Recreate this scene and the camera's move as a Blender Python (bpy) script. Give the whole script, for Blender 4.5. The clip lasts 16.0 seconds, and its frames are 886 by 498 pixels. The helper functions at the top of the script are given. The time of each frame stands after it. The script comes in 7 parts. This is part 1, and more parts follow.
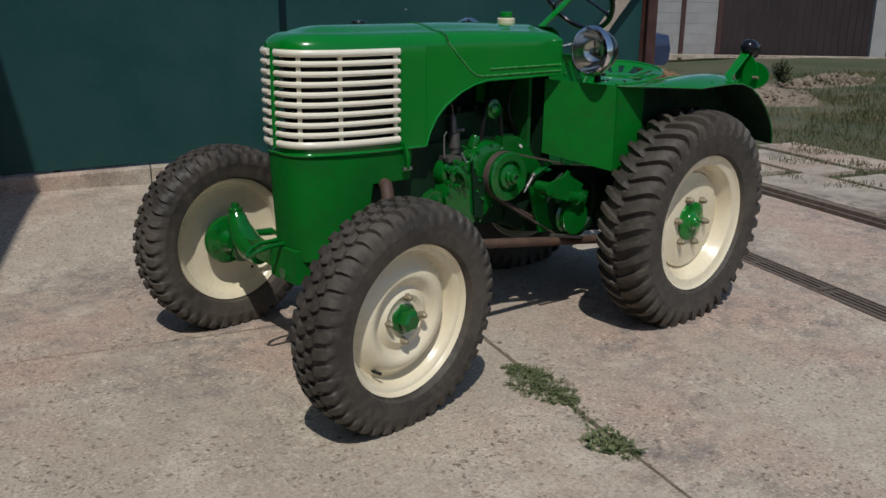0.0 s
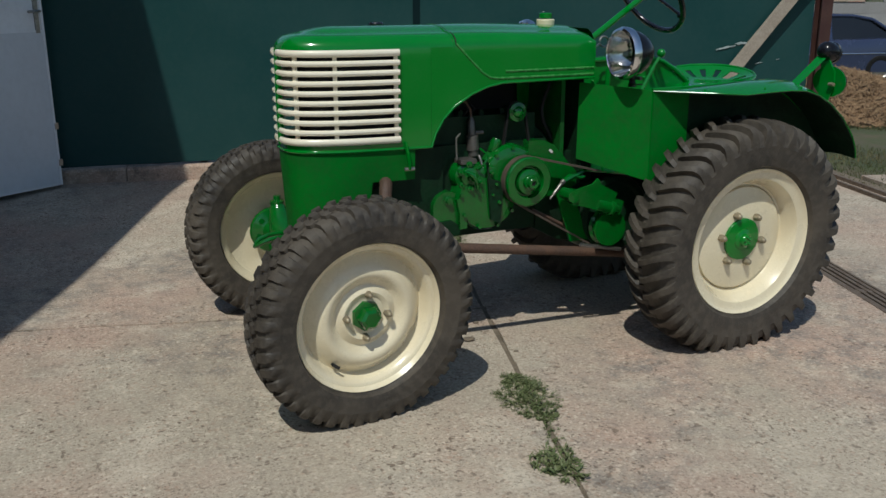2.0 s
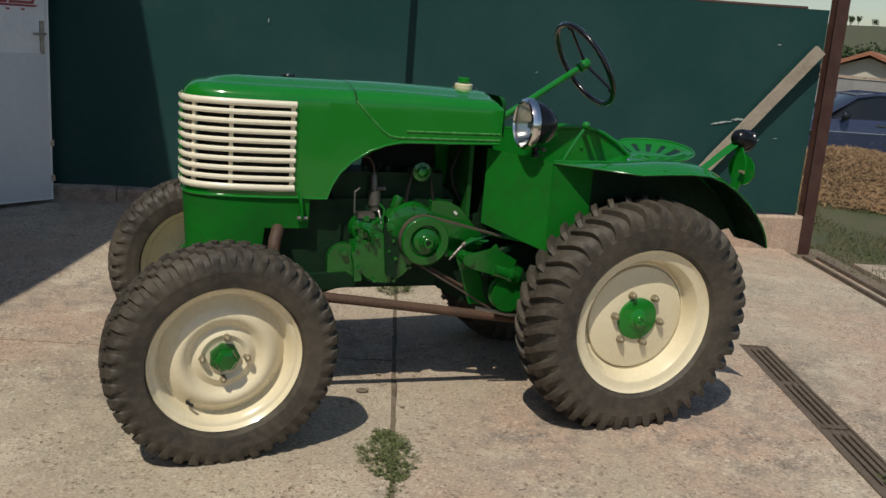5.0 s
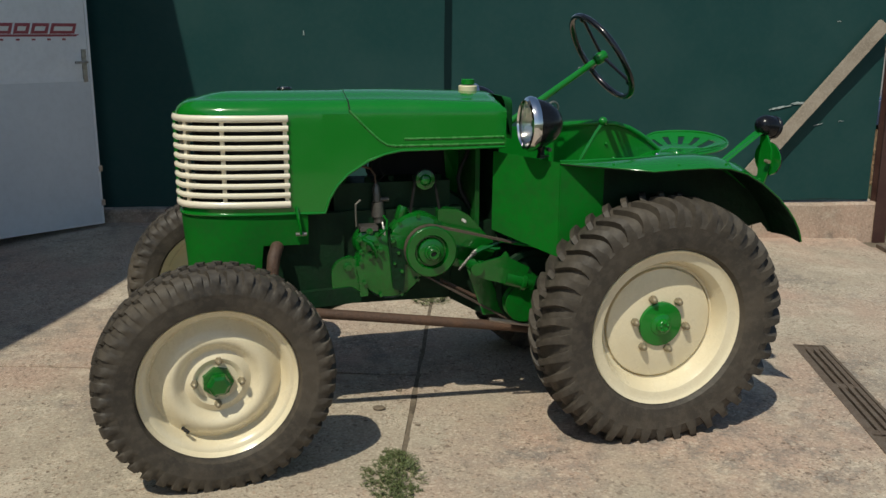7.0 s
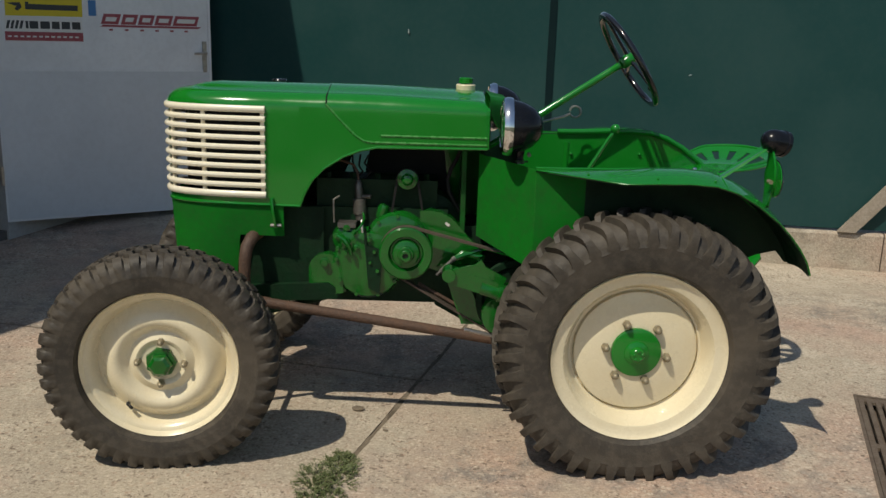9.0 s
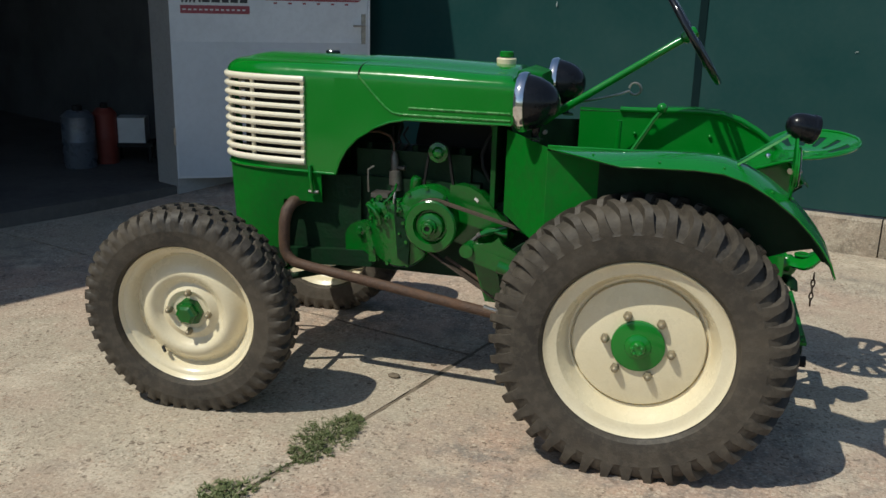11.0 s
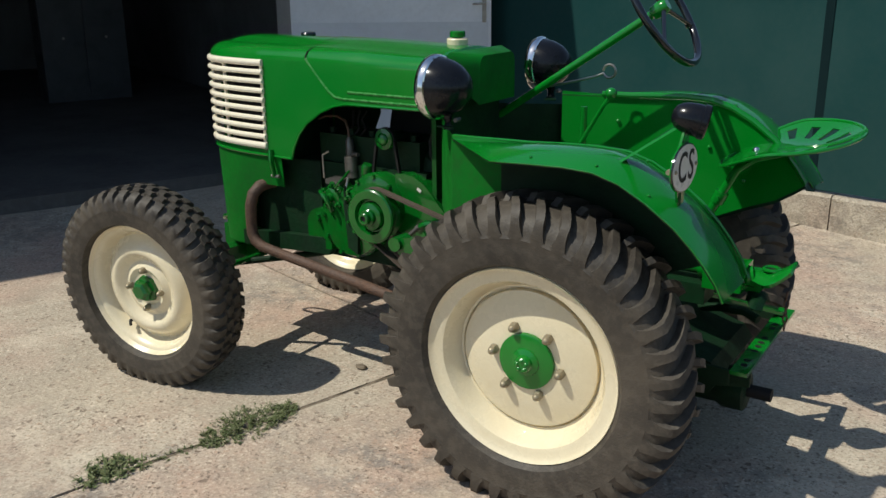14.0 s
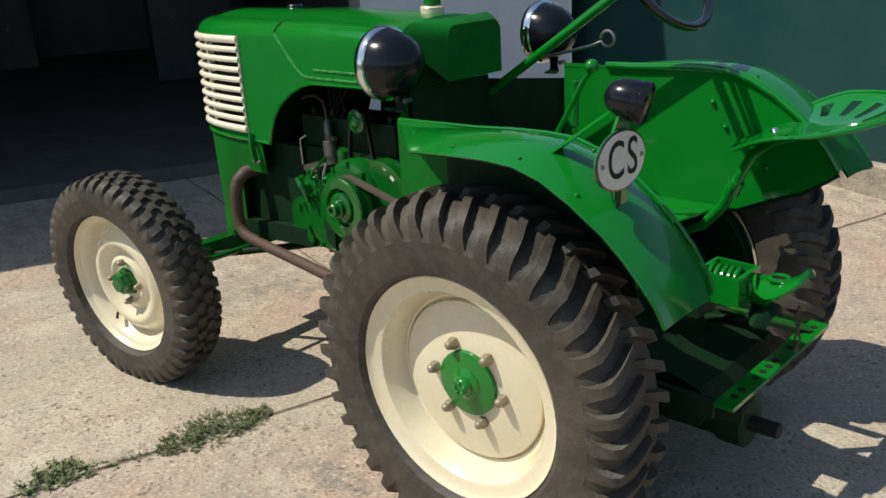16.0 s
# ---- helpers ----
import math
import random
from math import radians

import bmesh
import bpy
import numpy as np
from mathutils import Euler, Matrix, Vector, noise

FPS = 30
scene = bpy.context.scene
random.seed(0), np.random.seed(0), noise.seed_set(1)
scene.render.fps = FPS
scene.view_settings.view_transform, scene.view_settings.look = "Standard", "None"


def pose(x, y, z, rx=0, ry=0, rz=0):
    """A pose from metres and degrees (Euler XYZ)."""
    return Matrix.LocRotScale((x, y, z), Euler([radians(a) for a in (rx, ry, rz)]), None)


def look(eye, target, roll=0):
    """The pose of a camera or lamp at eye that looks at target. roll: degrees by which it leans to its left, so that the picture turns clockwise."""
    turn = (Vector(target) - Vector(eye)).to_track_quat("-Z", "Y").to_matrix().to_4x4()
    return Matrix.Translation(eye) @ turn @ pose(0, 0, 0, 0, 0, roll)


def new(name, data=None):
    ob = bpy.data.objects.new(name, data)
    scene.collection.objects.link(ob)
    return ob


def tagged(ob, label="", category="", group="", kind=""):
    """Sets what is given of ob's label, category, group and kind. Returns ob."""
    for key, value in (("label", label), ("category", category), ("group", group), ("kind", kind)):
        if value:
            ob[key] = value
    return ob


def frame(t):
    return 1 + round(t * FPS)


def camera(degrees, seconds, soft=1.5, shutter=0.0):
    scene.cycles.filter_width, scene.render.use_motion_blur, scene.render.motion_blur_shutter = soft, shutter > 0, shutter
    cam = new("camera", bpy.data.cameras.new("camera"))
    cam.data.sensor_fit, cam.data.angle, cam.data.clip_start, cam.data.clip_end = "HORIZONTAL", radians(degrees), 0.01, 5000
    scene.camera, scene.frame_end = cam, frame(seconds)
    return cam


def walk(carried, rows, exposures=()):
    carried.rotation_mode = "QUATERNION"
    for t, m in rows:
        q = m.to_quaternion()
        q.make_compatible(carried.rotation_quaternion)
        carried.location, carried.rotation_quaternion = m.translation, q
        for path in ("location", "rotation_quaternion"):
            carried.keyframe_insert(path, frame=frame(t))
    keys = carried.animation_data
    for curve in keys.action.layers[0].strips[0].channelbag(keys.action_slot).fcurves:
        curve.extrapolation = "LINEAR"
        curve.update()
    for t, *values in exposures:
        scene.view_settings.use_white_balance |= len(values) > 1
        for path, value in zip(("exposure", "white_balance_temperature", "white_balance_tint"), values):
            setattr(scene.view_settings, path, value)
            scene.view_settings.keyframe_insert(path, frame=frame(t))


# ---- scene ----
cam = camera(52.3, 16.0)
PATH = [
    (0, (-3.172, -2.739, 1.368), (-1.929, -1.275, 0.807), 0.7),
    (0.5, (-2.986, -2.83, 1.371), (-1.886, -1.264, 0.792), 0.3),
    (1, (-2.803, -2.903, 1.376), (-1.77, -1.281, 0.827), -0.6),
    (1.5, (-2.609, -3.048, 1.335), (-1.701, -1.361, 0.76), -2.0),
    (2, (-2.429, -3.195, 1.363), (-1.64, -1.446, 0.808), -0.1),
    (2.5, (-2.258, -3.249, 1.349), (-1.53, -1.459, 0.831), -0.3),
    (3, (-2.113, -3.291, 1.372), (-1.419, -1.47, 0.924), 0.4),
    (3.5, (-1.931, -3.412, 1.429), (-1.413, -1.543, 0.938), 2.4),
    (4, (-1.835, -3.5, 1.452), (-1.26, -1.643, 0.982), 3.1),
    (4.5, (-1.838, -3.479, 1.456), (-1.193, -1.646, 0.984), 4.4),
    (4.7, (-1.851, -3.468, 1.451), (-1.183, -1.642, 0.981), 4.4),
    (6.8, (-1.534, -3.423, 1.44), (-1.04, -1.547, 0.952), 0.9),
    (7, (-1.497, -3.409, 1.452), (-1.028, -1.523, 0.979), 0.3),
    (7.5, (-1.28, -3.434, 1.418), (-0.959, -1.52, 0.936), 1.3),
    (8, (-1.041, -3.454, 1.442), (-0.886, -1.521, 0.952), 1.2),
    (8.5, (-0.85, -3.432, 1.426), (-0.729, -1.501, 0.918), 2.2),
    (9, (-0.655, -3.394, 1.433), (-0.642, -1.45, 0.963), 1.7),
    (9.2, (-0.594, -3.4, 1.43), (-0.619, -1.46, 0.946), 1.6),
    (11.3, (0.244, -3.221, 1.452), (-0.339, -1.385, 0.913), 1.7),
    (11.5, (0.322, -3.183, 1.446), (-0.298, -1.357, 0.917), 2.0),
    (12, (0.527, -3.118, 1.467), (-0.214, -1.345, 0.911), 2.4),
    (12.5, (0.665, -3.042, 1.457), (-0.11, -1.281, 0.911), 0.9),
    (13, (0.809, -2.891, 1.458), (-0.063, -1.184, 0.889), 0.3),
    (13.5, (0.94, -2.783, 1.459), (0.009, -1.107, 0.89), -0.9),
    (14, (1.057, -2.648, 1.464), (0.017, -1.045, 0.872), -0.5),
    (14.5, (1.116, -2.496, 1.464), (0.068, -0.908, 0.849), -1.3),
    (15, (1.156, -2.319, 1.461), (0.126, -0.726, 0.83), -2.3),
    (15.5, (1.206, -2.19, 1.439), (0.082, -0.673, 0.78), -2.4),
    (16, (1.286, -2.038, 1.425), (-0.007, -0.656, 0.778), -3.2),
]
walk(cam, [(t, look(eye, target, roll)) for t, eye, target, roll in PATH],
     [(0, -0.25, 5950, 10), (1, -0.22, 5900, 7), (2.5, -0.17, 6150, 4), (4.2, -0.08, 6750, 8), (7, -0.03, 6650, 4), (8.5, -0.01, 6850, 8), (9.5, 0.01, 6750, 5), (11.5, 0.11, 6350, 4), (13, 0.15, 6350, 5), (16, 0.47, 6450, 6)])


# ---------------------------------------------------------------- light
SUN = Vector((0.43, 0.53, -1.0)).normalized()
world = bpy.data.worlds.new("sky")
scene.world = world
world.use_nodes = True
wn = world.node_tree
sky = wn.nodes.new("ShaderNodeTexSky")
sky.sky_type = "NISHITA"
sky.sun_disc = False
sky.sun_elevation = math.asin(-SUN.z)
sky.sun_rotation = math.atan2(-SUN.x, -SUN.y)
sky.air_density, sky.dust_density = 1.0, 0.7
wn.links.new(sky.outputs[0], wn.nodes["Background"].inputs[0])
wn.nodes["Background"].inputs[1].default_value = 0.086
sun = new("sun", bpy.data.lights.new("sun", "SUN"))
sun.data.energy, sun.data.angle, sun.data.color = 3.3, radians(0.6), (1.0, 0.94, 0.84)
sun.matrix_world = Matrix.Translation((-4, -5, 9)) @ SUN.to_track_quat("-Z", "Y").to_matrix().to_4x4()


# ---------------------------------------------------------------- materials
def material(name, colour, rough=0.5, metal=0.0, second=None, scale=6.0, amount=0.5, third=None, fine=60.0,
             fine_amount=0.25, bump=0.0, bump_scale=80.0, coat=0.0, pieces=0.0, contrast=(0.4, 0.65), rough_var=0.1):
    """Base colour broken by a broad noise (second) and a fine one (third), with a bump and uneven gloss."""
    m = bpy.data.materials.new(name)
    m.use_nodes = True
    t = m.node_tree
    b = t.nodes["Principled BSDF"]
    b.inputs["Roughness"].default_value, b.inputs["Metallic"].default_value = rough, metal
    if coat:
        b.inputs["Coat Weight"].default_value, b.inputs["Coat Roughness"].default_value = coat, 0.06
    coord = t.nodes.new("ShaderNodeTexCoord")

    def noisy(size, detail, lo, hi):
        n = t.nodes.new("ShaderNodeTexNoise")
        n.inputs["Scale"].default_value, n.inputs["Detail"].default_value = size, detail
        n.inputs["Roughness"].default_value = 0.62
        t.links.new(coord.outputs["Object"], n.inputs["Vector"])
        r = t.nodes.new("ShaderNodeMapRange")
        r.inputs["From Min"].default_value, r.inputs["From Max"].default_value = lo, hi
        t.links.new(n.outputs["Fac"], r.inputs["Value"])
        return r.outputs["Result"]

    def mix(a, c, fac, weight):
        x = t.nodes.new("ShaderNodeMix")
        x.data_type = "RGBA"
        k = t.nodes.new("ShaderNodeMath")
        k.operation = "MULTIPLY"
        k.inputs[1].default_value = weight
        t.links.new(fac, k.inputs[0])
        t.links.new(k.outputs[0], x.inputs["Factor"])
        t.links.new(a, x.inputs["A"])
        x.inputs["B"].default_value = (*c, 1)
        return x.outputs["Result"]

    rgb = t.nodes.new("ShaderNodeRGB")
    rgb.outputs[0].default_value = (*colour, 1)
    out = rgb.outputs[0]
    broad = noisy(scale, 5, *contrast)
    if second:
        out = mix(out, second, broad, amount)
    if third:
        out = mix(out, third, noisy(fine, 3, 0.45, 0.62), fine_amount)
    if pieces:
        info = t.nodes.new("ShaderNodeObjectInfo")
        hsv = t.nodes.new("ShaderNodeHueSaturation")
        r = t.nodes.new("ShaderNodeMapRange")
        r.inputs["To Min"].default_value, r.inputs["To Max"].default_value = 1 - pieces, 1 + pieces
        t.links.new(info.outputs["Random"], r.inputs["Value"])
        t.links.new(r.outputs["Result"], hsv.inputs["Value"])
        t.links.new(out, hsv.inputs["Color"])
        out = hsv.outputs[0]
    t.links.new(out, b.inputs["Base Color"])
    if rough_var:
        r = t.nodes.new("ShaderNodeMapRange")
        r.inputs["To Min"].default_value, r.inputs["To Max"].default_value = max(0.02, rough - rough_var), min(1, rough + rough_var)
        t.links.new(broad, r.inputs["Value"])
        t.links.new(r.outputs["Result"], b.inputs["Roughness"])
    if bump:
        n = t.nodes.new("ShaderNodeTexNoise")
        n.inputs["Scale"].default_value, n.inputs["Detail"].default_value = bump_scale, 4
        t.links.new(coord.outputs["Object"], n.inputs["Vector"])
        u = t.nodes.new("ShaderNodeBump")
        u.inputs["Strength"].default_value, u.inputs["Distance"].default_value = bump, 0.01
        t.links.new(n.outputs["Fac"], u.inputs["Height"])
        t.links.new(u.outputs[0], b.inputs["Normal"])
    return m


GREEN = material("green_enamel", (0.004, 0.172, 0.013), 0.17, 0, (0.012, 0.19, 0.022), 5, 0.35, (0.03, 0.16, 0.03), 140, 0.12, 0.05, 9, coat=0.4, rough_var=0.07)
GREEN_CAST = material("green_painted_casting", (0.004, 0.122, 0.011), 0.15, 0, (0.006, 0.075, 0.01), 11, 0.5, (0.015, 0.06, 0.012), 60, 0.3, 0.18, 32, coat=0.3)
# Darker copy of GREEN: shade put into the colour of enclosed and lower parts.
GREEN_SHADED = material("shade_darkened_green", (0.004, 0.028, 0.009), 0.6, 0, (0.007, 0.014, 0.008), 9, 0.6, (0.010, 0.024, 0.011), 70, 0.3, 0.3, 50)
GREEN_DULL = material("dull_green_paint", (0.004, 0.105, 0.010), 0.6, 0, (0.012, 0.045, 0.012), 7, 0.7, (0.03, 0.04, 0.02), 50, 0.3, 0.2, 40)
# Low-gloss green, slightly deeper than GREEN.
GREEN_MATT = material("matt_green_paint", (0.004, 0.150, 0.012), 0.6, 0, (0.008, 0.085, 0.012), 6, 0.5, (0.03, 0.07, 0.02), 70, 0.2, 0.08, 40)
GREEN_MATT.node_tree.nodes["Principled BSDF"].inputs["Specular IOR Level"].default_value = 0.15
# Lighter green puts the highlight into the colour of ribs and bead.
GREEN_EDGE = material("highlight_green_edge", (0.03, 0.22, 0.035), 0.3, 0.1, (0.10, 0.28, 0.08), 40, 0.5)
CREAM = material("cream_enamel", (0.79, 0.70, 0.50), 0.3, 0, (0.70, 0.59, 0.38), 7, 0.5, (0.60, 0.50, 0.33), 160, 0.12, 0.04, 12, coat=0.3)
IVORY = material("ivory_enamel", (0.84, 0.78, 0.63), 0.32, 0, (0.76, 0.69, 0.53), 7, 0.5, (0.62, 0.54, 0.40), 130, 0.12, 0.04, 12, coat=0.3)
RUBBER = material("dusty_tyre_rubber", (0.033, 0.028, 0.023), 0.66, 0, (0.088, 0.071, 0.052), 4.5, 0.8, (0.11, 0.094, 0.072), 38, 0.35, 0.18, 150, contrast=(0.36, 0.66))
BLACK = material("black_lacquer", (0.008, 0.009, 0.012), 0.16, 0, (0.014, 0.015, 0.02), 9, 0.4, coat=0.5, rough_var=0.05)
LAMP_BLACK = material("dulled_black_enamel", (0.006, 0.007, 0.010), 0.2, 0, (0.011, 0.011, 0.014), 12, 0.5, (0.02, 0.02, 0.018), 90, 0.12, rough_var=0.06)
BLACK_MATT = material("dull_black", (0.012, 0.012, 0.012), 0.6, 0, (0.03, 0.027, 0.024), 16, 0.5)
for dull, level_of_gloss in ((BLACK_MATT, 0.2), (GREEN_SHADED, 0.2), (GREEN_DULL, 0.2), (LAMP_BLACK, 0.32), (GREEN, 0.45), (GREEN_CAST, 0.5)):
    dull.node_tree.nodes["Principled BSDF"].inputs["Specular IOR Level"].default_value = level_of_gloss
CHROME = material("chrome", (0.82, 0.83, 0.85), 0.09, 1.0, (0.65, 0.64, 0.62), 12, 0.3, rough_var=0.05)
DULL_METAL = material("dull_grey_metal", (0.17, 0.16, 0.145), 0.5, 0.7, (0.08, 0.07, 0.06), 30, 0.5, bump=0.1, bump_scale=120)
STEEL = material("worn_steel", (0.42, 0.40, 0.37), 0.38, 0.9, (0.20, 0.17, 0.14), 30, 0.5, bump=0.1, bump_scale=120)
BRASS = material("dull_yellowed_nut", (0.33, 0.28, 0.19), 0.52, 0.45, (0.18, 0.15, 0.10), 60, 0.6, bump=0.1, bump_scale=150)
RUST = material("rusty_brown_pipe", (0.085, 0.05, 0.034), 0.72, 0.1, (0.16, 0.085, 0.05), 13, 0.6, (0.05, 0.032, 0.025), 90, 0.4, 0.4, 130)
BELT = material("worn_belt", (0.085, 0.062, 0.045), 0.8, 0, (0.04, 0.03, 0.025), 20, 0.6, bump=0.2)
REFLECTOR = material("lamp_reflector", (0.8, 0.8, 0.78), 0.16, 1.0, (0.55, 0.54, 0.5), 8, 0.4)
RED_GLASS = material("dark_red_lamp_glass", (0.06, 0.012, 0.01), 0.15, 0, (0.03, 0.008, 0.008), 40, 0.5)
WHITE_ENAMEL = material("white_enamel", (0.72, 0.70, 0.64), 0.35, 0, (0.55, 0.52, 0.45), 22, 0.4)
GLASS = bpy.data.materials.new("clear_glass")
GLASS.use_nodes = True
GLASS.node_tree.nodes["Principled BSDF"].inputs["Transmission Weight"].default_value = 1.0
GLASS.node_tree.nodes["Principled BSDF"].inputs["Roughness"].default_value = 0.03
GLASS.node_tree.nodes["Principled BSDF"].inputs["IOR"].default_value = 1.3


def concrete(name, colour, stain, light, chip, strength=0.5, speckle=1.0):
    """Worn exposed-aggregate concrete: pebbles in several tones, pale worn areas, dark stains and pits."""
    m = material(name, colour, 0.9, 0, stain, 0.8, 0.6, light, 2.6, 0.55, 0.0, contrast=(0.40, 0.66), rough_var=0.06, pieces=0.04)
    t = m.node_tree
    b = t.nodes["Principled BSDF"]
    coord = t.nodes["Texture Coordinate"]
    base = b.inputs["Base Color"].links[0].from_socket

    def node(kind, **inputs):
        n = t.nodes.new(kind)
        for k, v in inputs.items():
            n.inputs[k.replace("_", " ")].default_value = v
        return n

    def span(src, a, z, lo=0.0, hi=1.0):
        r = node("ShaderNodeMapRange", From_Min=a, From_Max=z, To_Min=lo, To_Max=hi)
        t.links.new(src, r.inputs["Value"])
        return r.outputs["Result"]

    def noisy(size, detail, rough=0.6):
        n = node("ShaderNodeTexNoise", Scale=size, Detail=detail, Roughness=rough)
        t.links.new(coord.outputs["Object"], n.inputs["Vector"])
        return n.outputs["Fac"]

    def blend(a, c, fac, kind="MIX"):
        x = t.nodes.new("ShaderNodeMix")
        x.data_type, x.blend_type = "RGBA", kind
        t.links.new(fac, x.inputs["Factor"])
        t.links.new(a, x.inputs["A"])
        if isinstance(c, tuple):
            x.inputs["B"].default_value = (*c, 1)
        else:
            t.links.new(c, x.inputs["B"])
        return x.outputs["Result"]

    def times(a, c):
        k = t.nodes.new("ShaderNodeMath")
        k.operation = "MULTIPLY"
        t.links.new(a, k.inputs[0])
        if isinstance(c, float):
            k.inputs[1].default_value = c
        else:
            t.links.new(c, k.inputs[1])
        return k.outputs[0]

    def warped(size, spread, amount):
        n = node("ShaderNodeTexNoise", Scale=spread, Detail=2.0)
        t.links.new(coord.outputs["Object"], n.inputs["Vector"])
        k = t.nodes.new("ShaderNodeVectorMath")
        k.operation = "MULTIPLY_ADD"
        t.links.new(n.outputs["Color"], k.inputs[0])
        k.inputs[1].default_value = (amount, amount, amount)
        t.links.new(coord.outputs["Object"], k.inputs[2])
        v = node("ShaderNodeTexVoronoi", Scale=size, Randomness=1.0)
        t.links.new(k.outputs[0], v.inputs["Vector"])
        c = t.nodes.new("ShaderNodeSeparateColor")
        t.links.new(v.outputs["Color"], c.inputs[0])
        return v.outputs["Distance"], c.outputs

    out = base
    # broad pinkish, greenish grey and bleached areas
    out = blend(out, (0.49, 0.335, 0.255), span(noisy(0.75, 5), 0.44, 0.60, 0.0, 0.8))
    out = blend(out, tuple(0.80 * c for c in stain), span(noisy(1.25, 6, 0.7), 0.52, 0.68, 0.0, 0.7))
    out = blend(out, tuple(min(1, 1.12 * c) for c in light), span(noisy(2.1, 6, 0.7), 0.53, 0.66, 0.0, 0.8))
    mottle = times(span(noisy(0.62, 4), 0.46, 0.60), span(noisy(10, 6, 0.72), 0.44, 0.62))
    out = blend(out, tuple(0.62 * c for c in stain[:1]) + (0.60 * stain[1] * 1.04, 0.62 * stain[2] * 1.16), times(mottle, 0.75))
    rich = span(noisy(2.7, 5), 0.36, 0.60, 0.35 * speckle, speckle)
    # sandy grain
    grain = noisy(85, 4, 0.65)
    out = blend(out, tuple(0.42 * c for c in colour), span(grain, 0.47, 0.34, 0.0, 0.48))
    out = blend(out, tuple(min(1, 1.45 * c) for c in light), span(grain, 0.55, 0.68, 0.0, 0.38))
    heights = []
    # pebbles of several tones, then dark open pits
    for size, spread, amount in ((46, 35, 0.022), (80, 60, 0.013)):
        dist, tone = warped(size, spread, amount)
        stone = times(times(span(dist, 0.46, 0.30), rich), 0.52)
        shade = blend(out, (0.40, 0.235, 0.155), span(tone[0], 0.66, 0.80, 0.0, 0.7))
        shade = blend(shade, tuple(min(1, 1.5 * c) for c in light), span(tone[1], 0.70, 0.84, 0.0, 0.75))
        shade = blend(shade, tuple(1.5 * c for c in chip), span(tone[2], 0.72, 0.86, 0.0, 0.6))
        out = blend(out, shade, stone)
        heights.append(stone)
    pits = []
    for size, spread, amount, keep in ((34, 30, 0.050, 0.66), (62, 46, 0.034, 0.56), (105, 70, 0.016, 0.50)):
        dist, tone = warped(size, spread, amount)
        pit = times(times(span(dist, 0.36, 0.22), span(tone[0], keep, keep + 0.08)), rich)
        out = blend(out, tuple(1.05 * c for c in chip), times(pit, 0.85))
        pits.append(pit)
    t.links.new(out, b.inputs["Base Color"])
    add = t.nodes.new("ShaderNodeMath")
    add.operation = "SUBTRACT"
    t.links.new(grain, add.inputs[0])
    t.links.new(pits[0], add.inputs[1])
    u = node("ShaderNodeBump", Strength=strength, Distance=0.007)
    t.links.new(add.outputs[0], u.inputs["Height"])
    t.links.new(u.outputs[0], b.inputs["Normal"])
    return m


CONCRETE = concrete("yard_concrete", (0.44, 0.37, 0.282), (0.34, 0.298, 0.23), (0.54, 0.468, 0.365), (0.16, 0.115, 0.082))
KERB = concrete("kerb_concrete", (0.38, 0.325, 0.25), (0.20, 0.17, 0.125), (0.50, 0.44, 0.35), (0.13, 0.105, 0.08), 0.8, 0.4)
SOIL = material("joint_soil", (0.19, 0.150, 0.108), 0.95, 0, (0.085, 0.066, 0.045), 14, 0.7, (0.24, 0.19, 0.13), 60, 0.4, 0.6, 60)
GROUND = material("grassy_ground", (0.058, 0.068, 0.030), 0.95, 0, (0.12, 0.095, 0.060), 0.7, 0.8, (0.06, 0.085, 0.025), 9, 0.6, 0.7, 25, contrast=(0.4, 0.6))
SEAM = material("dark_joint_strip", (0.005, 0.016, 0.018), 0.8, 0, (0.009, 0.023, 0.024), 8, 0.5)
SEAM.node_tree.nodes["Principled BSDF"].inputs["Specular IOR Level"].default_value = 0.06
FENCE = material("dark_teal_sheet", (0.012, 0.050, 0.049), 0.40, 0, (0.020, 0.061, 0.058), 1.3, 0.7, (0.034, 0.068, 0.063), 26, 0.14, 0.14, 4, rough_var=0.10)
FENCE.node_tree.nodes["Principled BSDF"].inputs["Specular IOR Level"].default_value = 0.22
POST = material("brown_primer_steel", (0.055, 0.022, 0.018), 0.6, 0.1, (0.09, 0.045, 0.03), 9, 0.5, (0.03, 0.014, 0.012), 80, 0.4, 0.2)
WOOD = material("weathered_grey_plank", (0.33, 0.28, 0.22), 0.85, 0, (0.20, 0.165, 0.125), 7, 0.6, (0.42, 0.37, 0.30), 70, 0.4, 0.4, 90)
DOOR_WHITE = material("white_sheet_door", (0.74, 0.76, 0.78), 0.42, 0, (0.54, 0.56, 0.58), 1.5, 0.5, (0.45, 0.45, 0.45), 30, 0.12)
IRON = material("rusty_grate_iron", (0.15, 0.115, 0.085), 0.7, 0.2, (0.085, 0.055, 0.04), 15, 0.6, (0.22, 0.17, 0.13), 90, 0.4, 0.3, 90)
WEED = material("weed_leaf", (0.105, 0.140, 0.050), 0.65, 0, (0.150, 0.165, 0.068), 24, 0.7, (0.17, 0.145, 0.07), 120, 0.35)
GRASS = material("dry_grass", (0.070, 0.080, 0.027), 0.8, 0, (0.165, 0.125, 0.062), 1.2, 0.85, (0.05, 0.085, 0.02), 25, 0.5)
# Inner hall walls: about a third of the front wall's plaster tone.
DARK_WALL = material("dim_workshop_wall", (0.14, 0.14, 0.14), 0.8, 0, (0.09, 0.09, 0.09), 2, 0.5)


# ---------------------------------------------------------------- mesh helpers
PLACE = {}


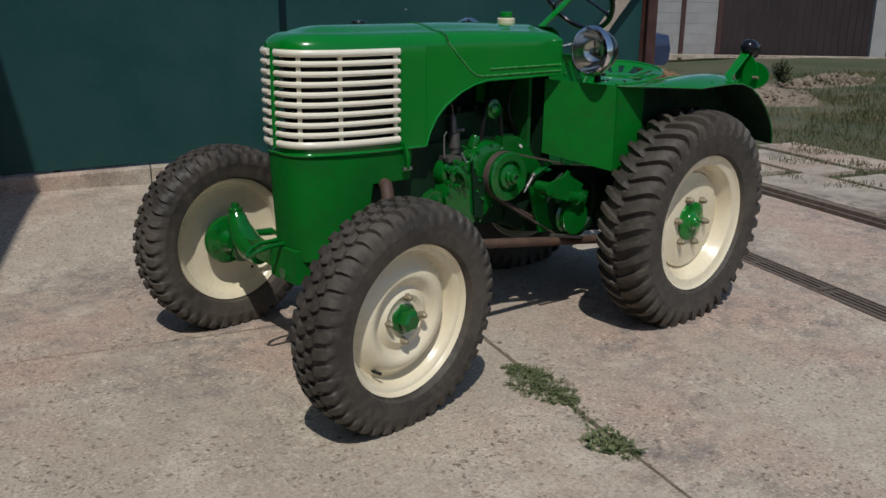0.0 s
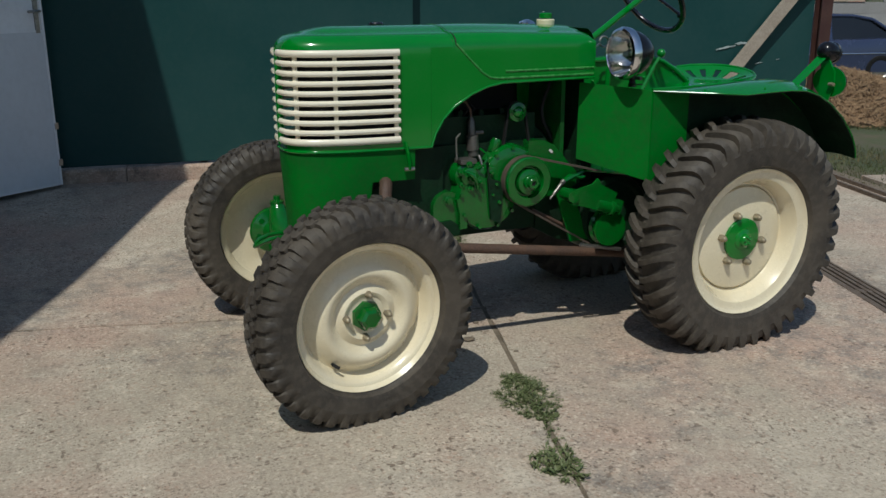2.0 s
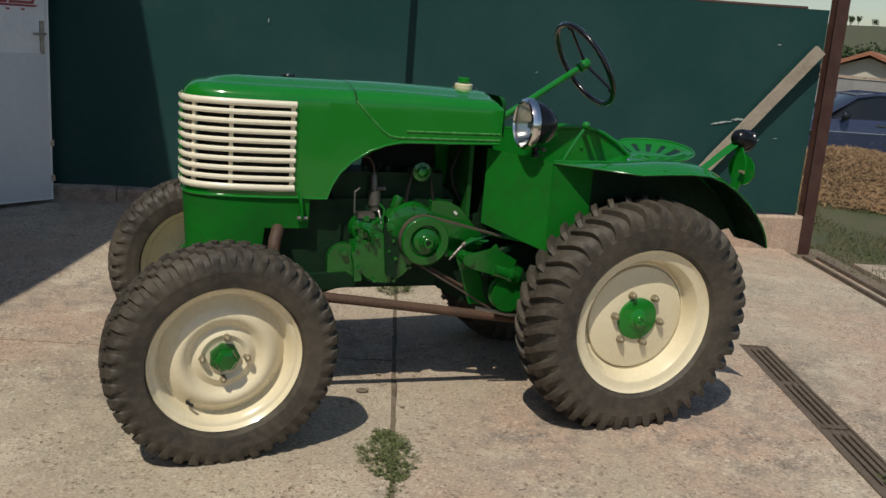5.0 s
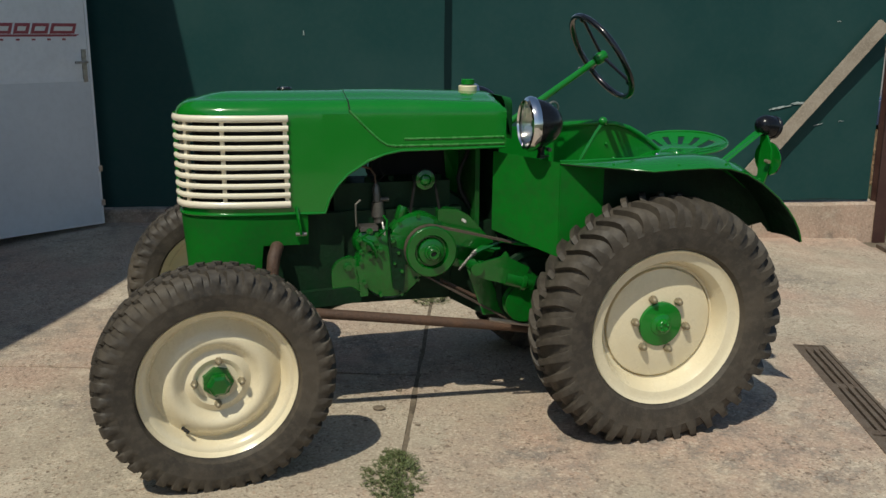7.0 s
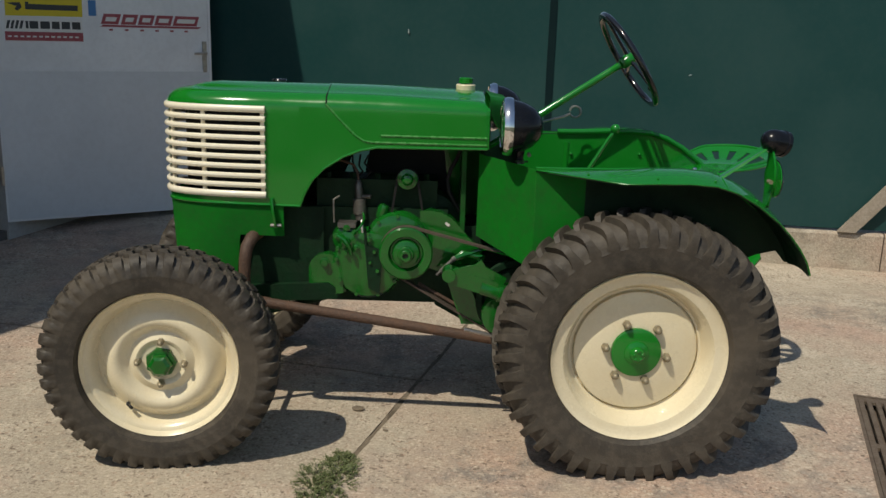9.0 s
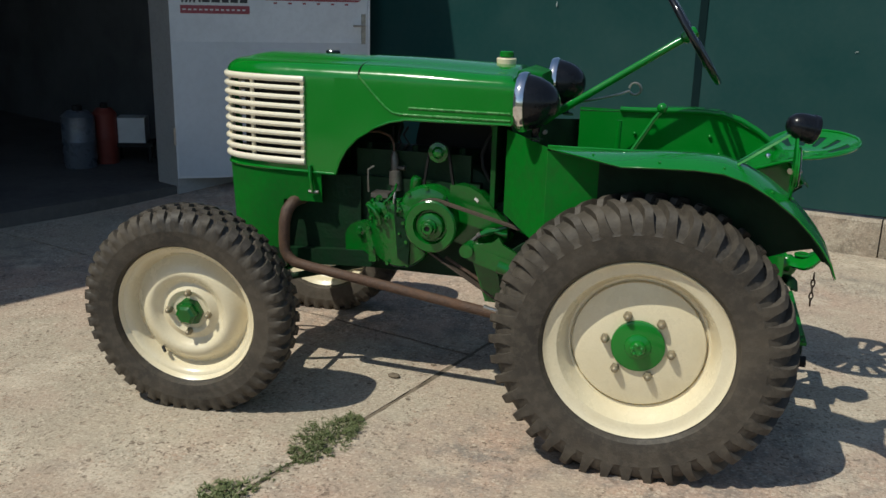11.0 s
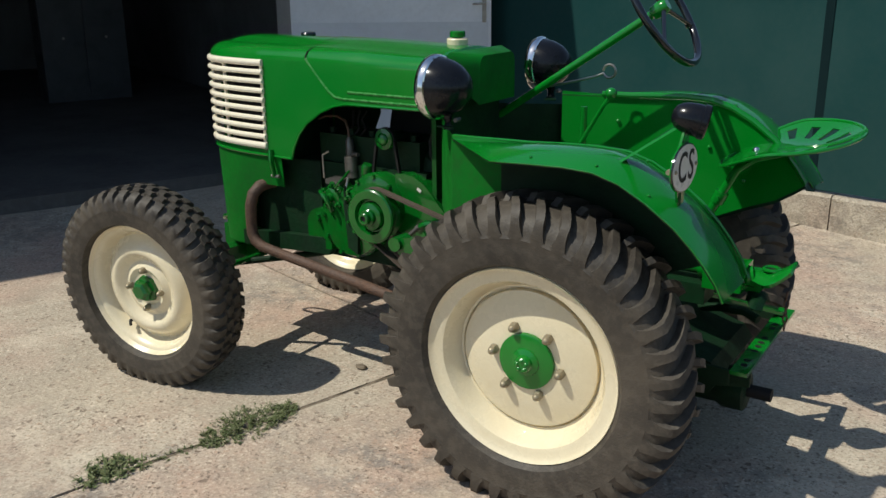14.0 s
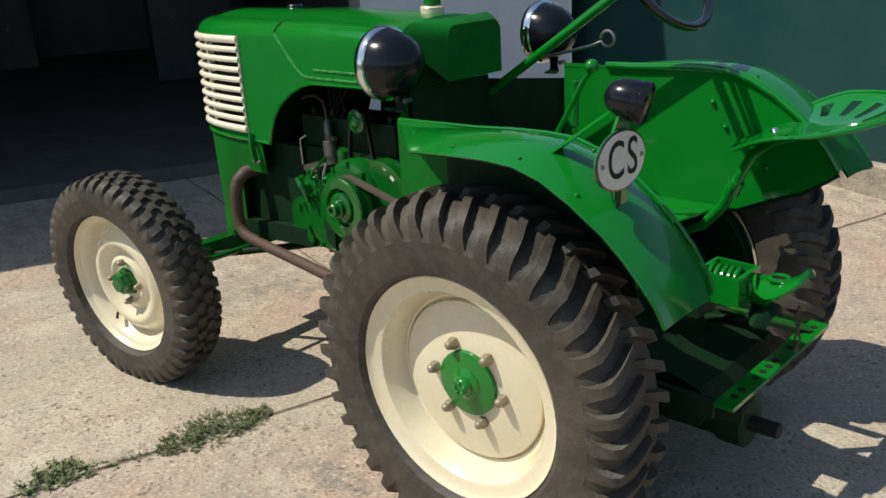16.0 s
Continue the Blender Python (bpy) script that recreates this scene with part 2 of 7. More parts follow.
def part(name, bm, mat, parent=None, label="", at=None, sharp=35, bevel=0.0):
    """Links a bmesh, given in world places (or round the pose at), as one mesh object under a thing or part."""
    if bevel:
        edges = [e for e in bm.edges if len(e.link_faces) == 2 and e.calc_face_angle(0) > 0.6]
        bmesh.ops.bevel(bm, geom=edges, offset=bevel, segments=2, affect="EDGES", profile=0.6)
    if isinstance(bm, bpy.types.Mesh):
        me = bm
    else:
        bmesh.ops.recalc_face_normals(bm, faces=bm.faces)
        me = bpy.data.meshes.new(name)
        bm.to_mesh(me)
        bm.free()
        for p in me.polygons:
            p.use_smooth = True
        me.set_sharp_from_angle(angle=radians(sharp))
        for x in (mat if isinstance(mat, (list, tuple)) else [mat]):
            me.materials.append(x)
    ob = new(name, me)
    w = at.copy() if at else Matrix()
    PLACE[ob] = w
    if parent is not None:
        ob.parent = parent
        ob.matrix_basis = PLACE[parent].inverted() @ w
    else:
        ob.matrix_basis = w
    if label:
        tagged(ob, label)
    return ob


def empty(name, x, y, z, label, category, group="", turn=0):
    ob = new(name)
    ob.empty_display_size = 0.1
    PLACE[ob] = pose(x, y, z, 0, 0, turn)
    ob.matrix_basis = PLACE[ob]
    return tagged(ob, label, category, group)


def box(bm, x0, x1, y0, y1, z0, z1, m=None):
    v = [Vector((x, y, z)) for x in (x0, x1) for y in (y0, y1) for z in (z0, z1)]
    if m:
        v = [m @ p for p in v]
    v = [bm.verts.new(p) for p in v]
    for f in ((0, 1, 3, 2), (4, 6, 7, 5), (0, 4, 5, 1), (2, 3, 7, 6), (0, 2, 6, 4), (1, 5, 7, 3)):
        bm.faces.new([v[i] for i in f])
    return bm


def B(x0, x1, y0, y1, z0, z1, m=None):
    return box(bmesh.new(), x0, x1, y0, y1, z0, z1, m)


def tube(bm, pts, r, n=12, closed=False, caps=True, flat=1.0):
    """A round (or flattened) bar along points; r is one radius or one for each point."""
    pts = [Vector(p) for p in pts]
    rs = r if isinstance(r, (list, tuple)) else [r] * len(pts)
    rings, up = [], None
    for i, p in enumerate(pts):
        a = pts[i - 1] if i or closed else p
        b = pts[(i + 1) % len(pts)] if i + 1 < len(pts) or closed else p
        d = (b - a).normalized()
        if up is None:
            up = Vector((0, 0, 1)) if abs(d.z) < 0.9 else Vector((1, 0, 0))
        side = d.cross(up)
        side = side.normalized() if side.length > 1e-6 else d.orthogonal().normalized()
        up = side.cross(d).normalized()
        rings.append([bm.verts.new(p + rs[i] * (math.cos(k * math.tau / n) * side + flat * math.sin(k * math.tau / n) * up)) for k in range(n)])
    m = len(rings)
    for i in range(m if closed else m - 1):
        for k in range(n):
            bm.faces.new((rings[i][k], rings[i][(k + 1) % n], rings[(i + 1) % m][(k + 1) % n], rings[(i + 1) % m][k]))
    if caps and not closed:
        bm.faces.new(rings[0][::-1])
        bm.faces.new(rings[-1])
    return bm


def T(pts, r, n=12, **k):
    return tube(bmesh.new(), pts, r, n, **k)


def lathe(bm, prof, n=48, m=None, shut=False):
    """Turns (radius, outward) pairs about the y axis; outward is -y."""
    rings = []
    for r, o in prof:
        if r < 1e-6:
            p = Vector((0, -o, 0))
            rings.append([bm.verts.new(m @ p if m else p)] * n)
        else:
            row = [Vector((r * math.cos(k * math.tau / n), -o, r * math.sin(k * math.tau / n))) for k in range(n)]
            rings.append([bm.verts.new(m @ p if m else p) for p in row])
    pairs = list(zip(rings, rings[1:])) + ([(rings[-1], rings[0])] if shut else [])
    for a, b in pairs:
        for k in range(n):
            f = []
            for v in (a[k], a[(k + 1) % n], b[(k + 1) % n], b[k]):
                if v not in f:
                    f.append(v)
            if len(f) > 2:
                bm.faces.new(f)
    return bm


def L(prof, n=48, m=None, shut=False):
    return lathe(bmesh.new(), prof, n, m, shut)


def plate(bm, outline, off, m=None):
    """A flat plate: an outline of points, thickened by the vector off."""
    a = [Vector(p) for p in outline]
    b = [p + Vector(off) for p in a]
    if m:
        a, b = [m @ p for p in a], [m @ p for p in b]
    a, b = [bm.verts.new(p) for p in a], [bm.verts.new(p) for p in b]
    bm.faces.new(a)
    bm.faces.new(b[::-1])
    n = len(a)
    for i in range(n):
        bm.faces.new((a[i], b[i], b[(i + 1) % n], a[(i + 1) % n]))
    return bm


def P(outline, off, m=None):
    return plate(bmesh.new(), outline, off, m)


def sheet(bm, rows, thick):
    """A curved sheet through a grid of points, given a thickness along its normals."""
    rows = [[Vector(p) for p in r] for r in rows]
    h, w = len(rows), len(rows[0])

    def normal(i, j):
        a = rows[min(i + 1, h - 1)][j] - rows[max(i - 1, 0)][j]
        b = rows[i][min(j + 1, w - 1)] - rows[i][max(j - 1, 0)]
        c = a.cross(b)
        return c.normalized() if c.length > 1e-9 else Vector((0, 0, 1))

    top = [[bm.verts.new(p) for p in r] for r in rows]
    low = [[bm.verts.new(rows[i][j] - thick * normal(i, j)) for j in range(w)] for i in range(h)]
    for i in range(h - 1):
        for j in range(w - 1):
            bm.faces.new((top[i][j], top[i][j + 1], top[i + 1][j + 1], top[i + 1][j]))
            bm.faces.new((low[i][j], low[i + 1][j], low[i + 1][j + 1], low[i][j + 1]))
    for i in range(h - 1):
        bm.faces.new((top[i][0], top[i + 1][0], low[i + 1][0], low[i][0]))
        bm.faces.new((top[i][-1], low[i][-1], low[i + 1][-1], top[i + 1][-1]))
    for j in range(w - 1):
        bm.faces.new((top[0][j], low[0][j], low[0][j + 1], top[0][j + 1]))
        bm.faces.new((top[-1][j], top[-1][j + 1], low[-1][j + 1], low[-1][j]))
    return bm


def sphere(bm, c, r, n=14, sz=1.0):
    return lathe(bm, [(r * math.sin(i * math.pi / n), r * math.cos(i * math.pi / n) * sz) for i in range(n + 1)], 18, Matrix.Translation(c))


def smoothstep(a, b, x):
    t = min(1, max(0, (x - a) / (b - a)))
    return t * t * (3 - 2 * t)


def bar_to(p, q, w, h):
    """A pose whose x runs from p to q, z nearly up; for boxes of length |q-p|."""
    p, q = Vector(p), Vector(q)
    x = (q - p).normalized()
    y = Vector((0, 0, 1)).cross(x).normalized()
    z = x.cross(y)
    m = Matrix((x, y, z)).transposed().to_4x4()
    m.translation = p
    return m

# ---------------------------------------------------------------- ground, yard, fence, hall
U, V = Vector((0.96, -0.28, 0)), Vector((0.28, 0.96, 0))


def fence_y(x):
    return 2.78 - 0.25 * x


def level(x, y):
    """Height of the yard: level, rising a little towards the corner of fence and hall."""
    near = smoothstep(2.2, 0.2, fence_y(x) - y)
    return 0.085 * near * smoothstep(0.6, -1.2, x)


def uv(u, v):
    p = u * U + v * V
    return p.x, p.y


def ground_height(x, y):
    r = math.hypot(x, y)
    z = -0.05
    z += 0.05 * noise.noise(Vector((x * 0.6, y * 0.6, 0))) * smoothstep(3, 6, x)
    z -= 0.24 * smoothstep(8, 22, r) + 1.4 * smoothstep(27, 45, r)
    z -= 0.40 * math.exp(-((x - 13.1) ** 2 + (y - 12.0) ** 2) / 18)
    z += 21 * smoothstep(120, 520, r) + 6 * smoothstep(150, 500, r) * noise.noise(Vector((x * 0.004, y * 0.004, 3)))
    return z


def build_ground():
    bm = bmesh.new()
    radii = [0.01, 1.5, 3, 4, 5, 6, 7, 8, 9, 10, 11, 12, 13, 14, 15, 16, 18, 20, 24, 30, 40, 55, 80, 120, 180, 250, 330, 420, 520, 800, 1500, 3500]
    n = 180
    rings = [[bm.verts.new((r * math.cos(k * math.tau / n), r * math.sin(k * math.tau / n), ground_height(r * math.cos(k * math.tau / n), r * math.sin(k * math.tau / n)))) for k in range(n)] for r in radii]
    for a, b in zip(rings, rings[1:]):
        for k in range(n):
            bm.faces.new((a[k], a[(k + 1) % n], b[(k + 1) % n], b[k]))
    bm.faces.new(rings[0])
    return tagged(part("ground", bm, GROUND), "dry grass and bare earth reaching the hills", "ground", kind="structure")


def slab(name, parent, us, vs, hole=None, lo=-0.045, mat=None, sink=0.0):
    """One cast slab over the lines us x vs, with a chipped edge and sunk sides."""
    bm = bmesh.new()
    grid = {}
    for i, u in enumerate(us):
        for j, v in enumerate(vs):
            uu = u(v) if callable(u) else u
            edge = i in (0, len(us) - 1) or j in (0, len(vs) - 1)
            if edge:
                uu += 0.010 * noise.noise(Vector((uu * 7, v * 7, 1)))
            vv = v + (0.010 * noise.noise(Vector((uu * 7, v * 7, 5))) if edge else 0)
            x, y = uv(uu, vv)
            grid[i, j] = bm.verts.new((x, y, level(x, y) - sink + 0.004 * noise.noise(Vector((x * 1.3, y * 1.3, 9)))))
    for i in range(len(us) - 1):
        for j in range(len(vs) - 1):
            if hole and hole(i, j):
                continue
            bm.faces.new((grid[i, j], grid[i + 1, j], grid[i + 1, j + 1], grid[i, j + 1]))
    for v in [v for v in bm.verts if not v.link_faces]:
        bm.verts.remove(v)
    rim = [e for e in bm.edges if len(e.link_faces) == 1]
    ext = bmesh.ops.extrude_edge_only(bm, edges=rim)
    for v in [g for g in ext["geom"] if isinstance(g, bmesh.types.BMVert)]:
        v.co.z = lo
    return part(name, bm, mat or CONCRETE, parent, sharp=50)


def steps(a, b, d):
    n = max(1, round((b - a) / d))
    return [a + (b - a) * i / n for i in range(n + 1)]


def drain_left(v):
    return 1.02 + 0.045 * (v - 0.44)


OLD_SLABS = ((2.62, 3.25, 0.55, 1.75), (3.32, 4.1, 0.6, 1.5), (2.7, 3.5, -0.75, 0.42), (3.6, 4.5, -0.6, 0.35), (2.66, 3.4, -2.2, -0.9), (3.5, 4.4, -2.0, -0.8), (2.66, 3.1, 1.85, 2.5), (3.2, 3.66, 1.66, 2.7), (3.8, 4.28, 1.7, 2.95), (4.25, 4.6, 0.7, 1.5))


def build_yard():
    yard = empty("pavement", 0, 0, -0.045, "worn pale concrete yard of cast slabs with weedy joints", "pavement")
    yard["kind"] = "structure"
    cols = steps(-0.725, 0.8, 0.15) + [drain_left, lambda v: drain_left(v) + 0.15] + steps(1.35, 2.24, 0.15)
    k = len(steps(-0.725, 0.8, 0.15))
    rows = steps(-6.5, 0.44, 0.2) + steps(0.44, 2.95, 0.15)[1:]
    j0 = len(steps(-6.5, 0.44, 0.2)) - 1
    slab("slab", yard, cols, rows, hole=lambda i, j: i == k and j < j0)
    slab("slab", yard, steps(-6.5, -0.743, 0.15), steps(-6.5, -0.044, 0.2))
    slab("slab", yard, steps(-6.5, -0.743, 0.15), steps(-0.028, 2.95, 0.15))
    rng = random.Random(5)
    for u0, u1, v0, v1 in OLD_SLABS:
        slab("slab", yard, steps(u0, u1, 0.12), steps(v0, v1, 0.12), mat=KERB, sink=rng.uniform(0.012, 0.03), lo=-0.09)
    # earth in the joints and round the old slabs
    bed = bmesh.new()
    for c0, c1, d0, along_v in ((-6.5, 2.9, -0.734, True), (-6.5, -0.72, -0.036, False)):
        n = round((c1 - c0) / 0.035)
        prev = None
        for i in range(n + 1):
            s = c0 + (c1 - c0) * i / n
            row = []
            for k in range(5):
                off = (k - 2) * 0.011 + 0.006 * noise.noise(Vector((s * 9, k, 4 if along_v else 8)))
                x, y = uv(d0 + off, s) if along_v else uv(s, d0 + off)
                h = -0.022 if k in (0, 4) else (-0.003 if along_v else -0.006) + 0.010 * noise.noise(Vector((s * 13, k * 3.1, 2 if along_v else 6)))
                row.append(bed.verts.new((x, y, level(x, y) + h)))
            if prev:
                for k in range(4):
                    bed.faces.new((prev[k], prev[k + 1], row[k + 1], row[k]))
            prev = row
    for a, b, c, d, z in ((-0.775, -0.695, -6.5, 2.9, -0.024), (-6.5, -0.70, -0.07, 0.0, -0.024), (2.2, 2.62, -6.5, 3.0, -0.03)):
        box(bed, 0, 1, 0, 1, 0, 1, Matrix((((b - a) * U.x, (d - c) * V.x, 0, a * U.x + c * V.x), ((b - a) * U.y, (d - c) * V.y, 0, a * U.y + c * V.y), (0, 0, 0.03, z - 0.03), (0, 0, 0, 1))))
    part("joint_earth", bed, SOIL, yard)
    return yard


def uv_box(bm, u0, u1, v0, v1, z0, z1):
    m = Matrix(((U.x, V.x, 0, 0), (U.y, V.y, 0, 0), (0, 0, 1, 0), (0, 0, 0, 1)))
    return box(bm, u0, u1, v0, v1, z0, z1, m)


def build_drain():
    turn = pose(*uv(drain_left(0.44), 0.44), 0, 0, 0, math.degrees(math.atan2(U.y, U.x)) - 2.6)
    drain = empty("drain_channel", *uv(1.09, 0.4), -0.06, "rusty slotted iron channel drain set in concrete", "drain")
    part("channel", B(0.0, 0.148, -5.9, 0.0, -0.06, -0.045, turn), IRON, drain)
    for a in (0.0, 0.135):
        part("frame_rail", B(a, a + 0.013, -5.9, 0.0, -0.045, 0.004, turn), IRON, drain)
    part("end_plate", B(0.0, 0.148, -0.008, 0.004, -0.045, 0.0035, turn), IRON, drain)
    for i in range(6):
        g = bmesh.new()
        y1 = -0.012 - i * 0.98
        y0 = y1 - 0.965
        for x0, x1 in ((0.016, 0.036), (0.048, 0.066), (0.082, 0.100), (0.112, 0.132)):
            box(g, x0, x1, y0, y1, -0.012, 0.001, turn)
        for y in (y0, (y0 + y1) / 2 - 0.02, y1 - 0.04):
            box(g, 0.017, 0.131, y, y + 0.04, -0.014, -0.001, turn)
        part("grate", g, IRON, drain)
    return drain


def build_rail():
    rail = empty("gate_rail", *uv(2.36, 0), -0.04, "rusty steel sliding gate track in the ground", "gate rail")
    for u0, u1 in ((2.29, 2.315), (2.40, 2.42)):
        part("rail", uv_box(bmesh.new(), u0, u1, -6.0, 2.55, -0.03, 0.014), IRON, rail)
    part("rail_bed", uv_box(bmesh.new(), 2.25, 2.47, -6.0, 2.55, -0.045, -0.012), KERB, rail)
    return rail


def along(x, off, z):
    """A point at x on the fence, off metres behind its face."""
    return Vector((x, fence_y(x), z)) + off * Vector((0.2425, 0.970, 0))


def build_fence():
    fence = empty("fence", 0.07, 2.79, 0.2, "dark teal sheet fence on a concrete plinth", "fence")
    for x0, x1 in ((-2.86, 0.045), (0.085, 3.0)):
        n = 40
        rows = []
        for j in range(9):
            row = []
            for i in range(n + 1):
                x = x0 + (x1 - x0) * i / n
                s = j / 8
                lo, hi = 0.215 + 0.016 * (x + 1), 1.79 + 0.01 * math.sin(x * 2.1)
                row.append(along(x, 0.035 + 0.007 * noise.noise(Vector((x * 1.3, s * 2, 2))), lo + (hi - lo) * s))
            rows.append(row)
        part("sheet_panel", sheet(bmesh.new(), rows, 0.004), FENCE, fence)
    seam = bmesh.new()
    plate(seam, [along(x, 0.026, z) for x, z in ((0.042, 0.215), (0.090, 0.215), (0.092, 0.7), (0.088, 1.2), (0.090, 1.8), (0.044, 1.8), (0.040, 1.2), (0.043, 0.7))], (0.001, 0.004, 0))
    part("seam_strip", seam, SEAM, fence, "dark strip covering the sheet joint")
    top = bmesh.new()
    tube(top, [along(-2.86 + 0.3 * i, 0.045, 1.795 + 0.01 * math.sin((-2.86 + 0.3 * i) * 2.1)) for i in range(20)], 0.014, 8)
    part("top_rail", top, POST, fence)
    low = bmesh.new()
    tube(low, [along(-2.86 + 0.293 * i, 0.045, 0.222 + 0.016 * (-1.86 + 0.293 * i) + 0.004 * math.sin(i * 3)) for i in range(21)], 0.012, 8)
    part("bottom_rail", low, BLACK_MATT, fence)
    for x in (-1.4, 1.6):
        part("fence_post", T([along(x, 0.09, 0.1), along(x, 0.09, 1.75)], 0.025, 10), POST, fence)
    # plinth in lengths
    cuts = [-2.9, -1.9, -0.85, 0.2, 1.22, 2.2, 3.06]
    for a, b in zip(cuts, cuts[1:]):
        bm = bmesh.new()
        rows = 10
        for i in range(rows):
            xa, xb = a + (b - a) * i / rows + (0.004 if i == 0 else 0), a + (b - a) * (i + 1) / rows - (0.004 if i == rows - 1 else 0)
            p = []
            for x in (xa, xb):
                h = 0.196 + 0.016 * (x + 1)
                w = 0.006 * noise.noise(Vector((x * 4, 0, 0)))
                p.append([along(x, o + w * q, z + w * q) for o, z, q in ((0.0, -0.06, 0), (0.0, h - 0.016, 1), (0.014, h, 1), (0.17, h + 0.006, 0), (0.17, -0.06, 0))])
            va, vb = ([bm.verts.new(q) for q in c] for c in p)
            for k in range(5):
                bm.faces.new((va[k], va[(k + 1) % 5], vb[(k + 1) % 5], vb[k]))
            if i == 0:
                bm.faces.new(va)
            if i == rows - 1:
                bm.faces.new(vb[::-1])
        bmesh.ops.remove_doubles(bm, verts=bm.verts, dist=0.0005)
        part("plinth", bm, KERB, fence)
    post = bmesh.new()
    lean = Matrix.Translation((3.085, fence_y(3.085) - 0.01, 0)) @ Euler((0, radians(-0.5), radians(-14))).to_matrix().to_4x4()
    section = ((-0.045, -0.01), (0.045, -0.01), (0.045, 0.002), (0.008, 0.002), (0.008, 0.078), (0.045, 0.078), (0.045, 0.09), (-0.045, 0.09), (-0.045, 0.078), (-0.008, 0.078), (-0.008, 0.002), (-0.045, 0.002))
    plate(post, [(x, y, -0.03) for x, y in section], (0, 0, 2.83), lean)
    part("steel_post", post, POST, fence, "rust-brown steel section post")
    build_scuffs(fence)
    return fence


SCUFF = material("white_scuffed_paint", (0.50, 0.55, 0.54), 0.7, 0, (0.14, 0.20, 0.19), 60, 0.7, contrast=(0.35, 0.6))


def build_scuffs(fence):
    """Pale scratches on the sheets, thin ragged slivers."""
    rng = random.Random(17)
    for x, z, length, h, tilt in ((2.33, 0.932, 0.15, 0.010, 0.20), (2.45, 0.962, 0.10, 0.013, 0.06), (2.67, 1.52, 0.03, 0.005, 0.0), (2.60, 0.815, 0.06, 0.005, 0.2), (2.75, 0.84, 0.03, 0.004, 0.1), (0.95, 1.2, 0.02, 0.004, 0.3), (-0.9, 1.42, 0.008, 0.025, 0.0)):
        n = 9
        top = [along(x + length * (k / n - 0.5), 0.022, z + tilt * length * (k / n - 0.5) + h * (0.35 + 0.65 * rng.random()) * math.sin(math.pi * (k + 0.4) / (n + 0.8))) for k in range(n + 1)]
        low = [along(x + length * (k / n - 0.5), 0.022, z + tilt * length * (k / n - 0.5) - h * (0.2 + 0.5 * rng.random())) for k in range(n, -1, -1)]
        part("scuff_mark", P(top + low, (0.0007, 0.003, 0)), SCUFF, fence, "pale scratch in the paint")


def build_prop():
    p, q = Vector((1.975, fence_y(1.975) - 0.004, 0.250)), Vector((2.93, fence_y(2.93) - 0.05, 1.505))
    bm = bmesh.new()
    m = bar_to(p, q, 0, 0)
    n = (q - p).length
    k = 14
    rings = []
    for i in range(k + 1):
        x = n * i / k
        w = 0.041 + 0.003 * noise.noise(Vector((x * 6, 0, 0)))
        lean = 0.81 * w * max(0.0, 1 - i / 3)
        rings.append([bm.verts.new(m @ Vector((x - z * lean, y * 0.022 + 0.002 * noise.noise(Vector((x * 5, y, z))), z * w))) for y, z in ((-1, -1), (1, -1), (1, 1), (-1, 1))])
    for a, b in zip(rings, rings[1:]):
        for j in range(4):
            bm.faces.new((a[j], a[(j + 1) % 4], b[(j + 1) % 4], b[j]))
    bm.faces.new(rings[0][::-1])
    bm.faces.new(rings[-1])
    return tagged(part("prop_plank", bm, WOOD, bevel=0.006), "weathered grey plank leaning against the fence", "plank")


HALL, HD, HN = Vector((-3.43, 2.31, 0)), Vector((0.42, 0.91, 0)).normalized(), Vector((-0.91, 0.42, 0)).normalized()


def hall_box(bm, a0, a1, o0, o1, z0, z1):
    m = Matrix(((HD.x, HN.x, 0, HALL.x), (HD.y, HN.y, 0, HALL.y), (0, 0, 1, 0), (0, 0, 0, 1)))
    return box(bm, a0, a1, o0, o1, z0, z1, m)


PLASTER = material("grey_plaster", (0.42, 0.41, 0.39), 0.9, 0, (0.33, 0.32, 0.30), 1.5, 0.5, (0.25, 0.24, 0.22), 40, 0.2, 0.3, 60)
ROOFING = material("grey_roof_sheet", (0.16, 0.15, 0.145), 0.7, 0, (0.11, 0.10, 0.10), 3, 0.5)
HALL_FLOOR = material("dim_workshop_floor", (0.10, 0.092, 0.084), 0.8, 0, (0.06, 0.055, 0.05), 1.1, 0.6, (0.15, 0.14, 0.125), 20, 0.3, 0.2)


def build_hall():
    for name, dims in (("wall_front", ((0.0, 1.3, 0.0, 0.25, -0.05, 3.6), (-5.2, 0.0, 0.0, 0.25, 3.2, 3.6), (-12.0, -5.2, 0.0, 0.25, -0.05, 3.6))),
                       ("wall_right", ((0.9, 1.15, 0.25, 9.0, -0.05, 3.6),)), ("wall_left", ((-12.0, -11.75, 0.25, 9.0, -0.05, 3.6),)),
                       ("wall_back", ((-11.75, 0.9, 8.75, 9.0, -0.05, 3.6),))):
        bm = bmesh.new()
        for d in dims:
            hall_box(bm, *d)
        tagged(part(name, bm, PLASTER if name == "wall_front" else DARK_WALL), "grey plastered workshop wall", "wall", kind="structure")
    tagged(part("ceiling", hall_box(bmesh.new(), -12.4, 1.25, -0.78, 9.2, 3.6, 3.72), ROOFING), "grey sheet roof with a wide eave", "roof", kind="structure")
    tagged(part("floor", hall_box(bmesh.new(), -11.75, 0.9, 0.02, 8.75, -0.04, 0.092), HALL_FLOOR), "dim concrete workshop floor", "floor", kind="structure")

build_ground()
build_yard()
build_drain()
build_rail()
build_fence()
build_prop()
build_hall()

